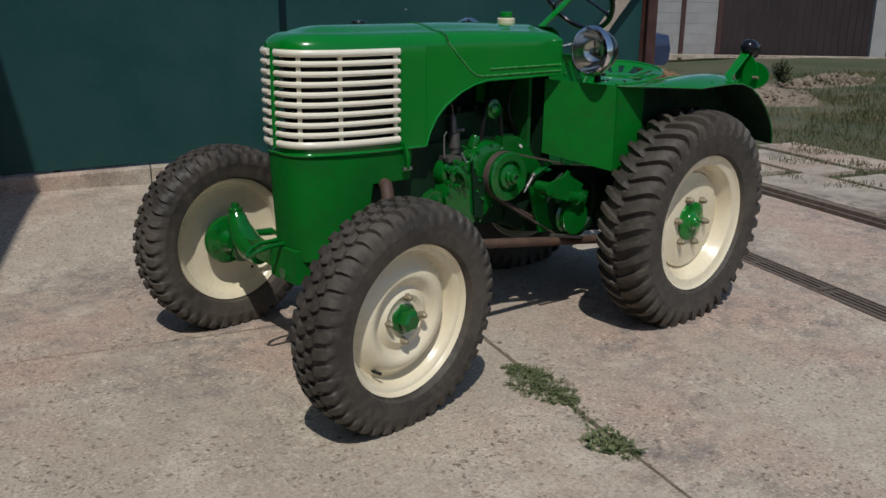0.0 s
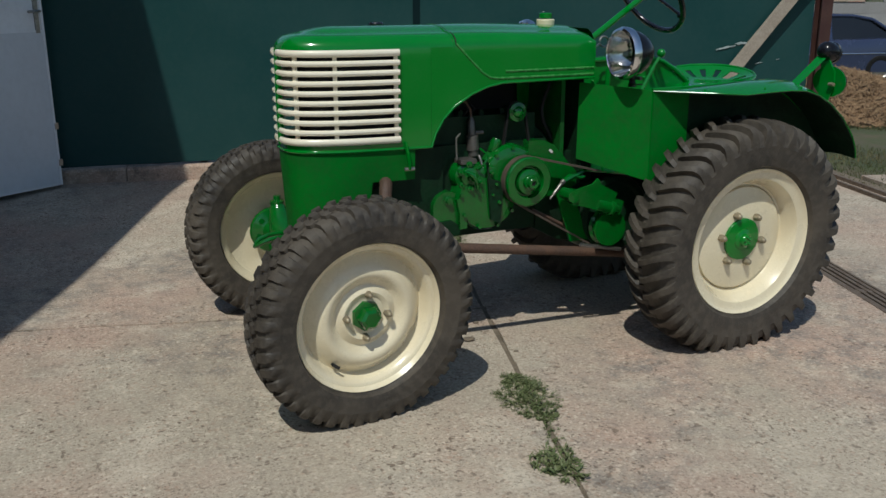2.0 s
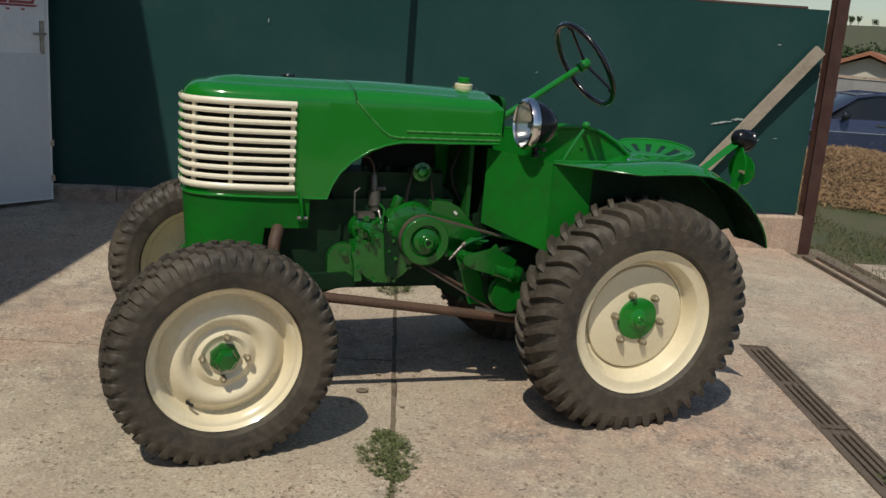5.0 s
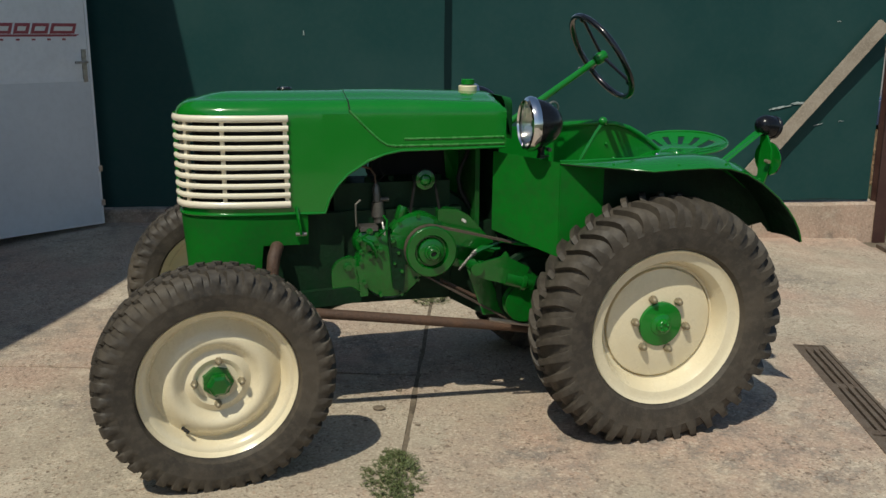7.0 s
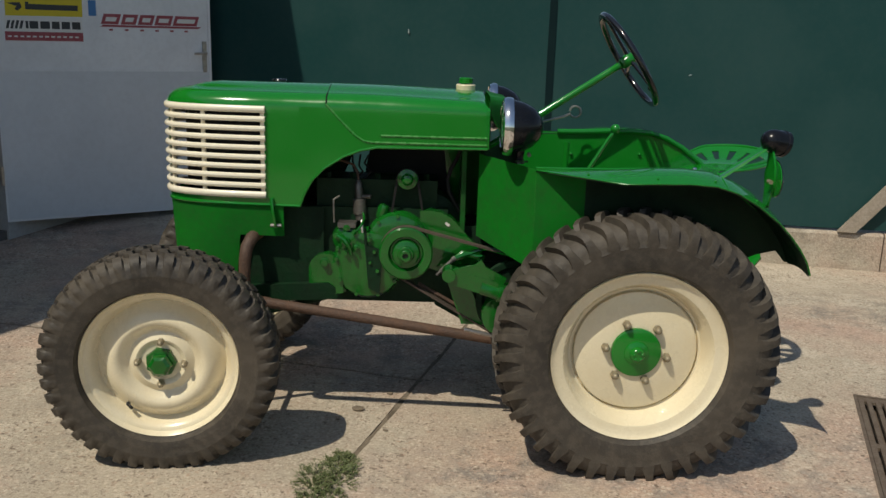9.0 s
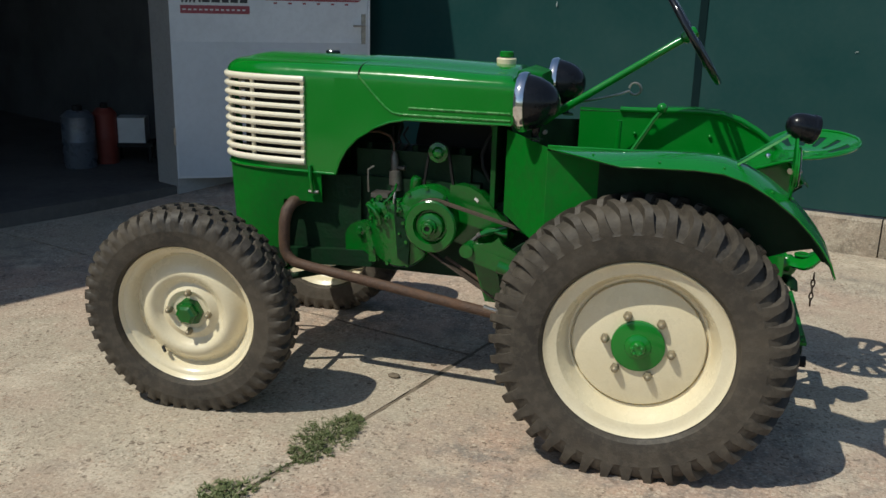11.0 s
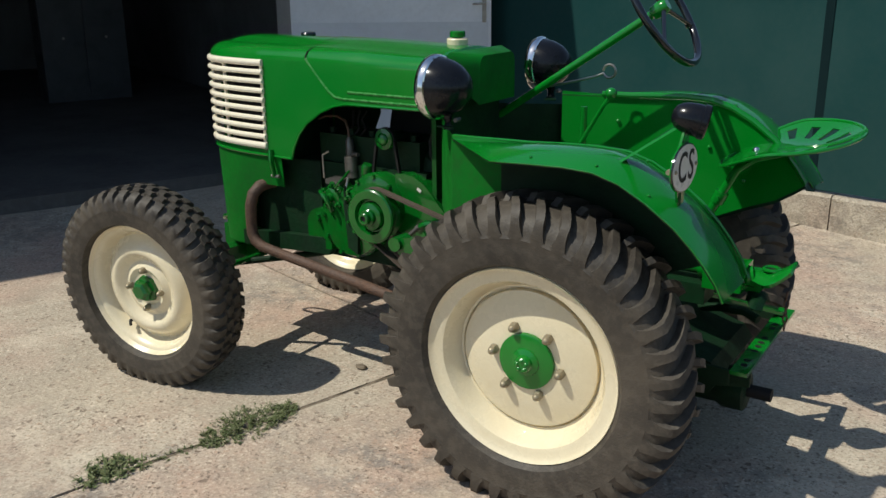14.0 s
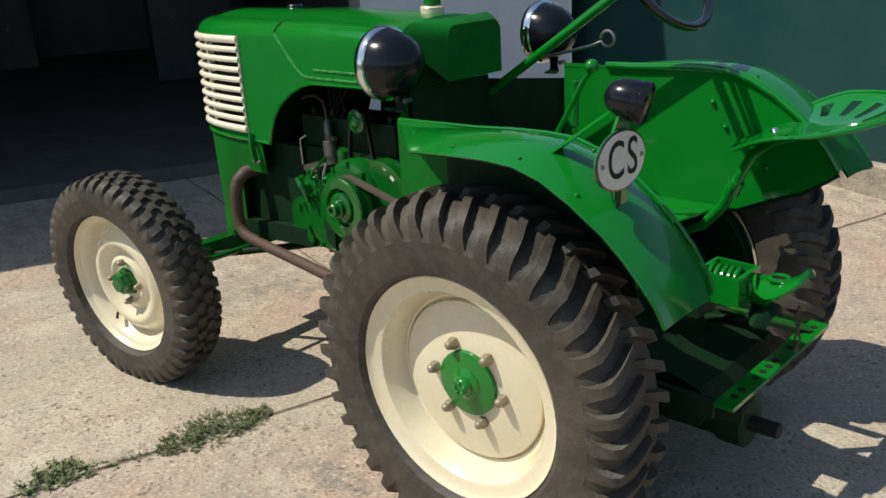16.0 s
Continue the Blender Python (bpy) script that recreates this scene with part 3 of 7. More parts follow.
# ---------------------------------------------------------------- tractor
YC = -0.058
tractor = empty("tractor", -0.75, YC, 0.0, "small restored vintage tractor, glossy green with cream wheels and grille", "tractor")


def TP(name, bm, mat, parent=None, label="", **k):
    return part(name, bm, mat, parent or tractor, label, **k)


def tyre_mesh(R, half, bead, bead_o, count, kind, ground):
    """One skin round the tyre: columns follow the slanted lugs, which stand out of the carcass on each side in turn."""
    bm = bmesh.new()
    c = R - (0.020 if kind == "rear" else 0.014)
    # rows: slant in half pitches, gap (radius, out), lug top (radius, out), half widths of top and foot in pitches
    if kind == "rear":
        tread = [(1.35, (c, 0.0), (c + 0.016, 0.0), 0.13, 0.17), (1.15, (c, 0.16), (c + 0.019, 0.16), 0.14, 0.18), (0.95, (c - 0.001, 0.33), (c + 0.020, 0.33), 0.15, 0.19),
                 (0.62, (c - 0.004, 0.52), (c + 0.018, 0.52), 0.16, 0.20), (0.35, (c - 0.010, 0.68), (c + 0.014, 0.69), 0.17, 0.21), (0.05, (c - 0.022, 0.82), (c + 0.004, 0.89), 0.17, 0.22),
                 (-0.04, (c - 0.036, 0.92), (c - 0.014, 0.985), 0.17, 0.24), (-0.08, (c - 0.050, 0.955), (c - 0.036, 1.012), 0.21, 0.28), (-0.08, (c - 0.064, 0.978), (c - 0.058, 1.006), 0.31, 0.37)]
    else:
        tread = [(0.90, (c, 0.0), (c + 0.002, 0.0), 0.24, 0.28), (0.92, (c, 0.05), (c + 0.013, 0.05), 0.24, 0.28), (1.15, (c, 0.22), (c + 0.014, 0.22), 0.26, 0.30), (0.85, (c, 0.40), (c + 0.012, 0.40), 0.24, 0.28),
                 (0.60, (c, 0.43), (c + 0.001, 0.43), 0.24, 0.28), (0.30, (c - 0.002, 0.47), (c + 0.011, 0.47), 0.26, 0.31), (0.05, (c - 0.006, 0.70), (c + 0.008, 0.72), 0.27, 0.32), (0.0, (c - 0.016, 0.86), (c - 0.003, 0.90), 0.27, 0.33),
                 (0.0, (c - 0.032, 0.95), (c - 0.024, 0.975), 0.24, 0.32), (0.0, (c - 0.050, 0.985), (c - 0.048, 0.992), 0.22, 0.30)]
    span = tread[-1][1][0] - bead
    wall = [(bead + span * f, o) for f, o in ((0.93, 1.008), (0.90, 1.0), (0.62, 1.0), (0.42, 0.985), (0.22, 0.94))] + [(bead + 0.012, (bead_o + 0.012) / half), (bead, bead_o / half), (bead, bead_o * 0.55 / half)]
    pitch = math.tau / count

    def ring(row, side):
        slant, gap, top, wt, wf = row
        out = []
        for i in range(count):
            for k in range(8):
                if slant == tread[0][0] and gap[1] == 0.0:
                    u = (-wf, -wt, wt, wf, 0.5 - wf, 0.5 - wt, 0.5 + wt, 0.5 + wf)[k]
                elif gap == top:
                    u = -0.1875 + 0.125 * k
                else:
                    j = k if side > 0 else (k + 4) % 8
                    u = (-wf, -wt, wt, wf)[j] if j < 4 else wf + (1 - 2 * wf) * 0.2 * (j - 3)
                    if side < 0:
                        u += 0.5 if k > 3 else -0.5
                r, o = top if k in ((1, 2) if side > 0 else (5, 6)) else gap
                a = pitch * (i + u + 0.5 * slant)
                r += 0.0012 * noise.noise(Vector((5 * math.cos(a), 5 * math.sin(a), o * 3 + side)))
                out.append(bm.verts.new((r * math.cos(a), -side * o * half, r * math.sin(a))))
        return out

    rows = [ring(r, 1) for r in tread[::-1]] + [ring(r, -1) for r in (tread if kind == "front" else tread[1:])]
    last = tread[-1]
    flat = [ring((last[0], (r, o), (r, o), last[3], last[4]), 1) for r, o in wall[::-1]]
    rows = flat + rows + [ring((last[0], (r, o), (r, o), last[3], last[4]), -1) for r, o in wall]
    n = 8 * count
    for p, q in zip(rows, rows[1:]):
        for k in range(n):
            bm.faces.new((p[k], p[(k + 1) % n], q[(k + 1) % n], q[k]))
    for v in bm.verts:
        v.co.z = max(v.co.z, -ground + 0.001)
    return bm


def nut(bm, x, z, o, r=0.0115, h=0.016, n=6):
    """A domed nut on its stud: six flats below, a rounded crown above."""
    lathe(bm, [(0, 0), (r, 0), (r, h * 0.62), (r * 0.86, h * 0.74), (0, h * 0.74)], n, Matrix.Translation((x, -o, z)))
    lathe(bm, [(r * 0.80, h * 0.70), (r * 0.78, h * 0.92), (r * 0.62, h * 1.14), (r * 0.34, h * 1.28), (0, h * 1.32)], 12, Matrix.Translation((x, -o, z)))
    return bm


def add_wheel(name, label, m, meshes):
    rim = part(name, meshes["rim"], None, tractor, label, at=m)
    for key, nm, lb in (("tyre", "tyre", "dusty black rubber tyre with worn lugs"), ("hub", "hub", "green painted hub"), ("valve", "valve", "")):
        if key in meshes:
            part(nm, meshes[key], None, rim, lb, at=m)
    for me in meshes["bolts"]:
        part("wheel_nut", me, None, rim, at=m)


def to_mesh(name, bm, mat, sharp=35):
    ob = part(name, bm, mat, sharp=sharp)
    me = ob.data
    del PLACE[ob]
    bpy.data.objects.remove(ob)
    return me


# rear wheels: outward from the tyre's middle plane
RZ, RY = 0.436, 0.500
rear = {
    "rim": to_mesh("rear_rim", L([(0.0, 0.032), (0.085, 0.032), (0.196, 0.027), (0.2025, 0.024), (0.2045, 0.004), (0.2085, 0.004), (0.2105, 0.017), (0.217, 0.018), (0.223, 0.029), (0.232, 0.055), (0.246, 0.077), (0.258, 0.081), (0.272, 0.083), (0.280, 0.088), (0.286, 0.093), (0.289, 0.087),
                                  (0.287, 0.079), (0.268, 0.072), (0.262, 0.036), (0.250, 0.0), (0.262, -0.06), (0.268, -0.080), (0.285, -0.098), (0.288, -0.094), (0.276, -0.078), (0.25, -0.055), (0.238, 0.0), (0.20, 0.008), (0.0, 0.012)], 80), CREAM),
    "tyre": to_mesh("rear_tyre", tyre_mesh(0.467, 0.113, 0.277, 0.078, 40, "rear", 0.432), RUBBER, 40),
    "hub": to_mesh("rear_hub", lathe(L([(0.0, 0.044), (0.078, 0.044), (0.082, 0.042), (0.083, 0.032), (0.07, 0.028)], 40),
                                     [(0.0, 0.070), (0.020, 0.070), (0.024, 0.066), (0.026, 0.054), (0.040, 0.048), (0.042, 0.044)], 12), GREEN),
    "bolts": [],
}
for k in range(6):
    a = radians(-8.7 + 60 * k)
    rear["bolts"].append(to_mesh("wheel_nut", nut(bmesh.new(), 0.1025 * math.cos(a), 0.1025 * math.sin(a), 0.032, 0.0145, 0.024), BRASS))
hub_bits = bmesh.new()
for k in range(5):
    a = radians(20 + 72 * k)
    nut(hub_bits, 0.014 * math.cos(a), 0.014 * math.sin(a), 0.068, 0.006, 0.006)
rear["valve"] = to_mesh("hub_bolts", hub_bits, GREEN)
NEAR = YC - RY
FAR = YC + RY
add_wheel("rear_wheel", "large rear wheel with cream disc and lugged tyre", pose(0.003, NEAR - 0.011, 0.431, 1.95, 0, 1.6), rear)
add_wheel("rear_wheel", "large rear wheel with cream disc and lugged tyre", pose(0.003, FAR + 0.016, 0.431, 1.95, 0, 178.4), rear)

# front wheels
FZ, FY, FX = 0.354, 0.520, -1.543
front = {
    "rim": to_mesh("front_rim", L([(0.0, 0.019), (0.064, 0.019), (0.072, 0.025), (0.080, 0.028), (0.087, 0.025), (0.096, 0.018), (0.105, 0.014), (0.114, 0.017), (0.124, 0.028), (0.136, 0.037), (0.148, 0.039), (0.162, 0.034), (0.178, 0.022), (0.190, 0.010), (0.198, 0.002), (0.205, -0.002), (0.210, 0.004), (0.217, 0.024), (0.226, 0.038), (0.232, 0.042),
                                   (0.239, 0.044), (0.245, 0.053), (0.250, 0.059), (0.254, 0.054), (0.251, 0.046), (0.234, 0.036), (0.228, 0.016), (0.218, -0.012), (0.226, -0.04), (0.236, -0.050), (0.250, -0.060), (0.253, -0.056), (0.243, -0.047), (0.233, -0.036), (0.224, -0.020), (0.206, -0.008), (0.178, 0.006), (0.148, 0.014), (0.114, 0.006), (0.07, 0.006), (0.0, 0.006)], 80), CREAM),
    "tyre": to_mesh("front_tyre", tyre_mesh(0.382, 0.086, 0.244, 0.048, 44, "front", 0.3626), RUBBER, 40),
    "hub": to_mesh("front_hub", lathe(L([(0.0, 0.068), (0.026, 0.068), (0.036, 0.061), (0.040, 0.050), (0.040, 0.020)], 6), [(0.030, 0.036), (0.050, 0.032), (0.052, 0.018)], 7), GREEN_CAST, 15),
    "valve": to_mesh("valve", T([(-0.112, 0.002, -0.152), (-0.116, -0.020, -0.150), (-0.100, -0.036, -0.158)], 0.0055, 8), BLACK_MATT),
    "bolts": [],
}
for k in range(4):
    a = radians(87 + 90 * k)
    front["bolts"].append(to_mesh("wheel_nut", nut(bmesh.new(), 0.0735 * math.cos(a), 0.0735 * math.sin(a), 0.018, 0.0125, 0.026), BRASS))
add_wheel("front_wheel", "smaller front wheel with cream domed disc", pose(FX, YC - FY - 0.030, 0.3626, 3.4, 0, 6.2), front)
add_wheel("front_wheel", "smaller front wheel with cream domed disc", pose(-1.533, 0.572, 0.3626, 0.8, 0, 183.2), front)


# ---- bonnet, nose and grille
def half_width(x):
    return 0.186 + 0.040 * smoothstep(-1.35, -0.5, x)


NOSE_X, SIDE_X = -1.643, -1.24


def outline(s, taper=0.0):
    """Plan of the nose: s = 0 at the side joint, 1 at the middle of the front; gives x and half breadth."""
    a = s * math.pi / 2
    b = half_width(SIDE_X)
    x = SIDE_X - (SIDE_X - NOSE_X - taper) * math.sin(a) ** 0.92
    y = b * max(0.0, math.cos(a)) ** 0.62
    return x, y


def crown(x):
    return 1.235 - 0.012 * smoothstep(-0.95, -0.45, x)


Z_SEAM, GZ0, GZ1 = 0.812, 0.838, 1.162


def hood_column(x, y, sgn, spine_x, zs, r=0.075):
    """Points of one section, from the lower edge up the side, round the shoulder and to the spine."""
    top = crown(x)
    pts = [(x, YC + sgn * y, z) for z in zs]
    side = Vector((x, YC + sgn * y, 0))
    spine = Vector((spine_x, YC, 0))
    d = (spine - side)
    length = max(d.length, 1e-4)
    d = d / length
    rr = min(r, length * 0.9)
    z0 = zs[-1]
    rise = top - 0.022 - z0
    for k in range(1, 8):
        a = k / 7 * math.pi / 2
        p = side + d * rr * (1 - math.cos(a)) * 1.0
        pts.append((p.x, p.y, z0 + rise * math.sin(a)))
    for k in range(1, 6):
        f = k / 5
        p = side + d * (rr + (length - rr) * f)
        pts.append((p.x, p.y, top - 0.022 * (1 - f) ** 2))
    return pts


def nose_shell():
    bm = bmesh.new()
    zs = [Z_SEAM, 0.824, GZ0] + [GZ0 + (GZ1 - GZ0) * i / 6 for i in range(1, 7)]
    cols = []
    stations = [i / 22 for i in range(23)]
    for sgn in (-1, 1):
        cs = []
        for x in (-1.052, -1.10, -1.15, -1.20):
            lo = lower_edge(x)
            z2 = [max(z, lo) if i else lo for i, z in enumerate(zs)]
            for i in range(1, len(z2)):
                z2[i] = max(z2[i], z2[i - 1] + 0.0005)
            cs.append(hood_column(x, half_width(x), sgn, x, z2))
        for s in stations:
            x, y = outline(s)
            cs.append(hood_column(x, y, sgn, max(x, -1.44), zs))
        grid = [[bm.verts.new(p) for p in c] for c in cs]
        for i in range(len(grid) - 1):
            for j in range(len(grid[0]) - 1):
                s = i - 4
                if 2 <= j < 8 and 1 <= s < 21:
                    continue
                bm.faces.new((grid[i][j], grid[i][j + 1], grid[i + 1][j + 1], grid[i + 1][j]))
    bmesh.ops.remove_doubles(bm, verts=bm.verts, dist=0.0008)
    bmesh.ops.recalc_face_normals(bm, faces=bm.faces)
    bmesh.ops.solidify(bm, geom=bm.faces, thickness=0.003)
    return bm


def lower_edge(x):
    """Lower edge of the bonnet's side, with the arch over the engine."""
    if x <= -1.145:
        return Z_SEAM
    knots = ((-1.145, 0.812), (-1.128, 0.860), (-1.10, 0.908), (-1.06, 0.949), (-0.99, 0.994), (-0.93, 1.018), (-0.87, 1.030), (-0.40, 1.038))
    for (a, p), (b, q) in zip(knots, knots[1:]):
        if x <= b:
            return p + (q - p) * (x - a) / (b - a)
    return 1.038


def bonnet_shell():
    bm = bmesh.new()
    xs = [-1.145, -1.137, -1.128, -1.114, -1.10, -1.08, -1.06, -1.025, -0.99, -0.96, -0.93, -0.90, -0.87, -0.80, -0.70, -0.60, -0.53, -0.505, -0.492, -0.486]
    for sgn in (-1, 1):
        cs = []
        for x in xs:
            lo = lower_edge(x)
            zs = [lo] + [lo + (GZ1 - lo) * i / 5 for i in range(1, 6)]
            w = half_width(x) + 0.002
            c = hood_column(x, w, sgn, x, zs)
            drop = 0.030 * smoothstep(-0.515, -0.484, x) ** 2
            cs.append([(p[0], YC + (p[1] - YC) * (1 - 0.4 * drop), p[2] + 0.002 - drop * smoothstep(GZ1, 1.22, p[2])) for p in c])
        grid = [[bm.verts.new(p) for p in c] for c in cs]
        for i in range(len(grid) - 1):
            for j in range(len(grid[0]) - 1):
                x = xs[i]
                if x < -1.06 and j > 4:
                    continue
                bm.faces.new((grid[i][j], grid[i][j + 1], grid[i + 1][j + 1], grid[i + 1][j]))
    for v in [v for v in bm.verts if not v.link_faces]:
        bm.verts.remove(v)
    bmesh.ops.remove_doubles(bm, verts=bm.verts, dist=0.0008)
    bmesh.ops.recalc_face_normals(bm, faces=bm.faces)
    bmesh.ops.solidify(bm, geom=bm.faces, thickness=0.003)
    return bm


TP("nose_cowl", nose_shell(), GREEN, label="rounded green sheet nose cowl", sharp=50)
TP("bonnet", bonnet_shell(), GREEN, label="smooth glossy green sheet bonnet", sharp=50)
for sgn in (-1, 1):
    lip = bmesh.new()
    xs = [-1.145, -1.137, -1.128, -1.114, -1.10, -1.08, -1.06, -1.025, -0.99, -0.96, -0.93, -0.90, -0.87, -0.80, -0.65, -0.49]
    tube(lip, [(-1.24, YC + sgn * (half_width(-1.24) - 0.001), Z_SEAM + 0.003), (-1.16, YC + sgn * (half_width(-1.16) + 0.001), Z_SEAM + 0.003)] + [(x, YC + sgn * (half_width(x) + 0.001), lower_edge(x) + 0.003) for x in xs], 0.005, 8)
    TP("bonnet_edge", lip, GREEN)
    for z in (1.050, 1.074):
        TP("side_rib", T([(x, YC + sgn * (half_width(x) + 0.002), z + 0.006 * (x + 0.9)) for x in ((-0.895, -0.7, -0.6, -0.495) if z < 1.06 else (-0.86, -0.7, -0.6, -0.495))], 0.0042, 8), GREEN_EDGE)
    TP("joint_bead", T([(-1.052, YC + sgn * (half_width(-1.05) + 0.001), 1.176), (-1.0, YC + sgn * (half_width(-1.0) + 0.002), 1.122), (-0.95, YC + sgn * (half_width(-0.95) + 0.002), 1.073), (-0.92, YC + sgn * (half_width(-0.92) + 0.002), 1.054), (-0.885, YC + sgn * (half_width(-0.885) + 0.002), 1.050)], 0.0042, 8), GREEN_EDGE)
seam = bmesh.new()
c0 = hood_column(-1.052, half_width(-1.052) + 0.002, -1, -1.052, [1.17, GZ1 + 0.012])
c1 = hood_column(-1.052, half_width(-1.052) + 0.002, 1, -1.052, [1.17, GZ1 + 0.012])
tube(seam, [(p[0], p[1], p[2] + 0.0005) for p in c0 + c1[::-1][1:]], 0.0022, 6)
TP("bonnet_joint", seam, BLACK_MATT, label="dark rubber strip in the bonnet joint")
# grille: bowed bars on each half, uprights behind them
grille = TP("grille_frame", T([(NOSE_X - 0.001, YC, GZ0 - 0.004), (NOSE_X - 0.003, YC, 1.0), (NOSE_X - 0.001, YC, GZ1 + 0.004)], 0.009, 10), GREEN, label="green centre rib between the grille halves")
for sgn in (-1, 1):
    for i in range(10):
        z = 0.851 + i * (1.151 - 0.851) / 9
        pts = []
        for k in range(27):
            s = 0.03 + 0.952 * (1 - (1 - k / 26) ** 1.5)
            x, y = outline(s)
            x2, y2 = outline(s + 0.01)
            nx, ny = (y2 - y), -(x2 - x)
            nn = math.hypot(nx, ny)
            pts.append((x + 0.004 * nx / nn, YC + sgn * (y + 0.004 * ny / nn), z))
        big = i in (0, 9)
        part("bar", T(pts, 0.0098, 10, flat=1.25 if big else 1.0), IVORY, grille, "cream painted bowed grille bar" if i == 0 else "")
    for s in (0.045, 0.40, 0.73):
        x, y = outline(s)
        x2, y2 = outline(s + 0.01)
        ang = math.atan2(sgn * (y2 - y), x2 - x)
        m = Matrix.Translation((x, YC + sgn * (y - 0.004), 0)) @ Matrix.Rotation(ang, 4, "Z")
        part("upright", B(-0.007, 0.007, -0.004, 0.004, 0.846, 1.156, m), IVORY, grille)
# dark radiator behind the grille
rad = bmesh.new()
lo, hi = [], []
for sgn, order in ((-1, range(0, 21)), (1, range(20, -1, -1))):
    for k in order:
        x, y = outline(k / 20)
        lo.append((x + 0.05 * math.sin(k / 20 * math.pi / 2) + 0.004, YC + sgn * max(0, y - 0.035)))
rows = [[(x, y, z) for x, y in lo] for z in (GZ0 - 0.03, 1.0, GZ1 + 0.02)]
sheet(rad, rows, 0.004)
TP("radiator_core", rad, BLACK_MATT, label="dark radiator behind the grille")

# lower nose panel with the cut-away for the exhaust
low = bmesh.new()
for sgn in (-1, 1):
    cs = []
    for x in (-1.205, -1.22):
        cs.append([(x, YC + sgn * (half_width(x) * (1 - 0.45 * (0.811 - z)) - 0.004), z) for z in (0.700, 0.72, 0.76, 0.811)])
    for k in range(22):
        s = k / 21
        col = []
        for z in (0.44, 0.60, 0.70, 0.811):
            x, y = outline(s, 0.06 * (0.811 - z))
            lim = 0.70 if x > -1.375 else 0.44
            z = max(z, lim)
            y *= 1 - 0.45 * (0.811 - z) * (1 - smoothstep(0.1, 0.6, s))
            col.append((x, YC + sgn * max(0, y - 0.004), z))
        for q in range(1, 4):
            if col[q][2] <= col[q - 1][2]:
                col[q] = (col[q][0], col[q][1], col[q - 1][2] + 0.001)
        cs.append(col)
    grid = [[low.verts.new(p) for p in c] for c in cs]
    for i in range(len(grid) - 1):
        for j in range(3):
            low.faces.new((grid[i][j], grid[i][j + 1], grid[i + 1][j + 1], grid[i + 1][j]))
bmesh.ops.remove_doubles(low, verts=low.verts, dist=0.0008)
bmesh.ops.recalc_face_normals(low, faces=low.faces)
bmesh.ops.solidify(low, geom=low.faces, thickness=0.003)
TP("lower_cowl", low, GREEN_MATT, label="green lower front cowl", sharp=50)
band = bmesh.new()
pl = []
for sgn, order in ((-1, range(0, 22)), (1, range(20, -1, -1))):
    for k in order:
        x, y = outline(k / 21)
        pl.append((x, YC + sgn * (y + 0.0005), Z_SEAM + 0.004))
tube(band, pl, 0.0055, 8)
TP("cowl_bead", band, GREEN)
# bonnet latch
for sgn in (-1, 1):
    yy = YC + sgn * (half_width(-1.23) + 0.004)
    k = T([(-1.245, yy, 0.838), (-1.24, yy + sgn * 0.008, 0.80), (-1.234, yy + sgn * 0.008, 0.765), (-1.232, yy + sgn * 0.004, 0.742)], [0.013, 0.012, 0.011, 0.009], 10, flat=0.6)
    latch = TP("bonnet_latch", k, GREEN)
    part("latch_bolt", T([(-1.25, yy, 0.742), (-1.212, yy, 0.742)], 0.007, 8), STEEL, latch, "bare steel latch bolt")
# tank filler cap
cap = L([(0.0, 0.034), (0.022, 0.034), (0.026, 0.031), (0.026, 0.014), (0.020, 0.012)], 12, Matrix.Translation((-0.567, -0.045, 1.236)) @ Matrix.Rotation(radians(-90), 4, "X"))
neck = TP("filler_neck", L([(0.0, 0.014), (0.033, 0.014), (0.036, 0.010), (0.034, -0.012), (0.0, -0.014)], 24, Matrix.Translation((-0.567, -0.045, 1.232)) @ Matrix.Rotation(radians(-90), 4, "X")), CREAM, label="cream filler neck")
part("filler_cap", cap, GREEN, neck, "green ribbed filler cap")
TP("radiator_cap", L([(0.0, 0.016), (0.024, 0.014), (0.028, 0.008), (0.026, -0.01), (0.0, -0.01)], 20, Matrix.Translation((-1.255, -0.0, 1.230)) @ Matrix.Rotation(radians(-90), 4, "X")), BLACK, label="low black cap on the bonnet")

# dashboard cowl behind the bonnet: an upright rear face with drawn-in corners, open below its side facets
dash = bmesh.new()
front_ring = [(-0.486, YC + y, z) for y, z in ((-0.213, 1.166), (-0.206, 1.186), (-0.190, 1.203), (-0.163, 1.216), (0.163, 1.216), (0.190, 1.203), (0.206, 1.186), (0.213, 1.166))]
rear_ring = [(-0.420, y, z) for y, z in ((-0.150, 1.160), (-0.148, 1.177), (-0.141, 1.192), (-0.125, 1.201), (0.060, 1.201), (0.076, 1.192), (0.083, 1.177), (0.085, 1.160))]
fa = [dash.verts.new(p) for p in front_ring]
fb = [dash.verts.new((x - 0.006, y * 1.02, z + 0.003)) for x, y, z in rear_ring]
fc = [dash.verts.new((x, y * 0.98, z)) for x, y, z in rear_ring]
for k in range(7):
    dash.faces.new((fa[k], fa[k + 1], fb[k + 1], fb[k]))
    dash.faces.new((fb[k], fb[k + 1], fc[k + 1], fc[k]))
low_near, low_far = dash.verts.new((-0.420, -0.150, 1.048)), dash.verts.new((-0.420, 0.085, 1.048))
dash.faces.new([low_near] + fc + [low_far])
dash.faces.new((fa[0], fb[0], low_near))
dash.faces.new((fb[0], fc[0], low_near))
dash.faces.new((fa[-1], low_far, fb[-1]))
dash.faces.new((fb[-1], low_far, fc[-1]))
dash_cowl = TP("dash_cowl", dash, GREEN_MATT, label="green cowl closing the rear of the bonnet")
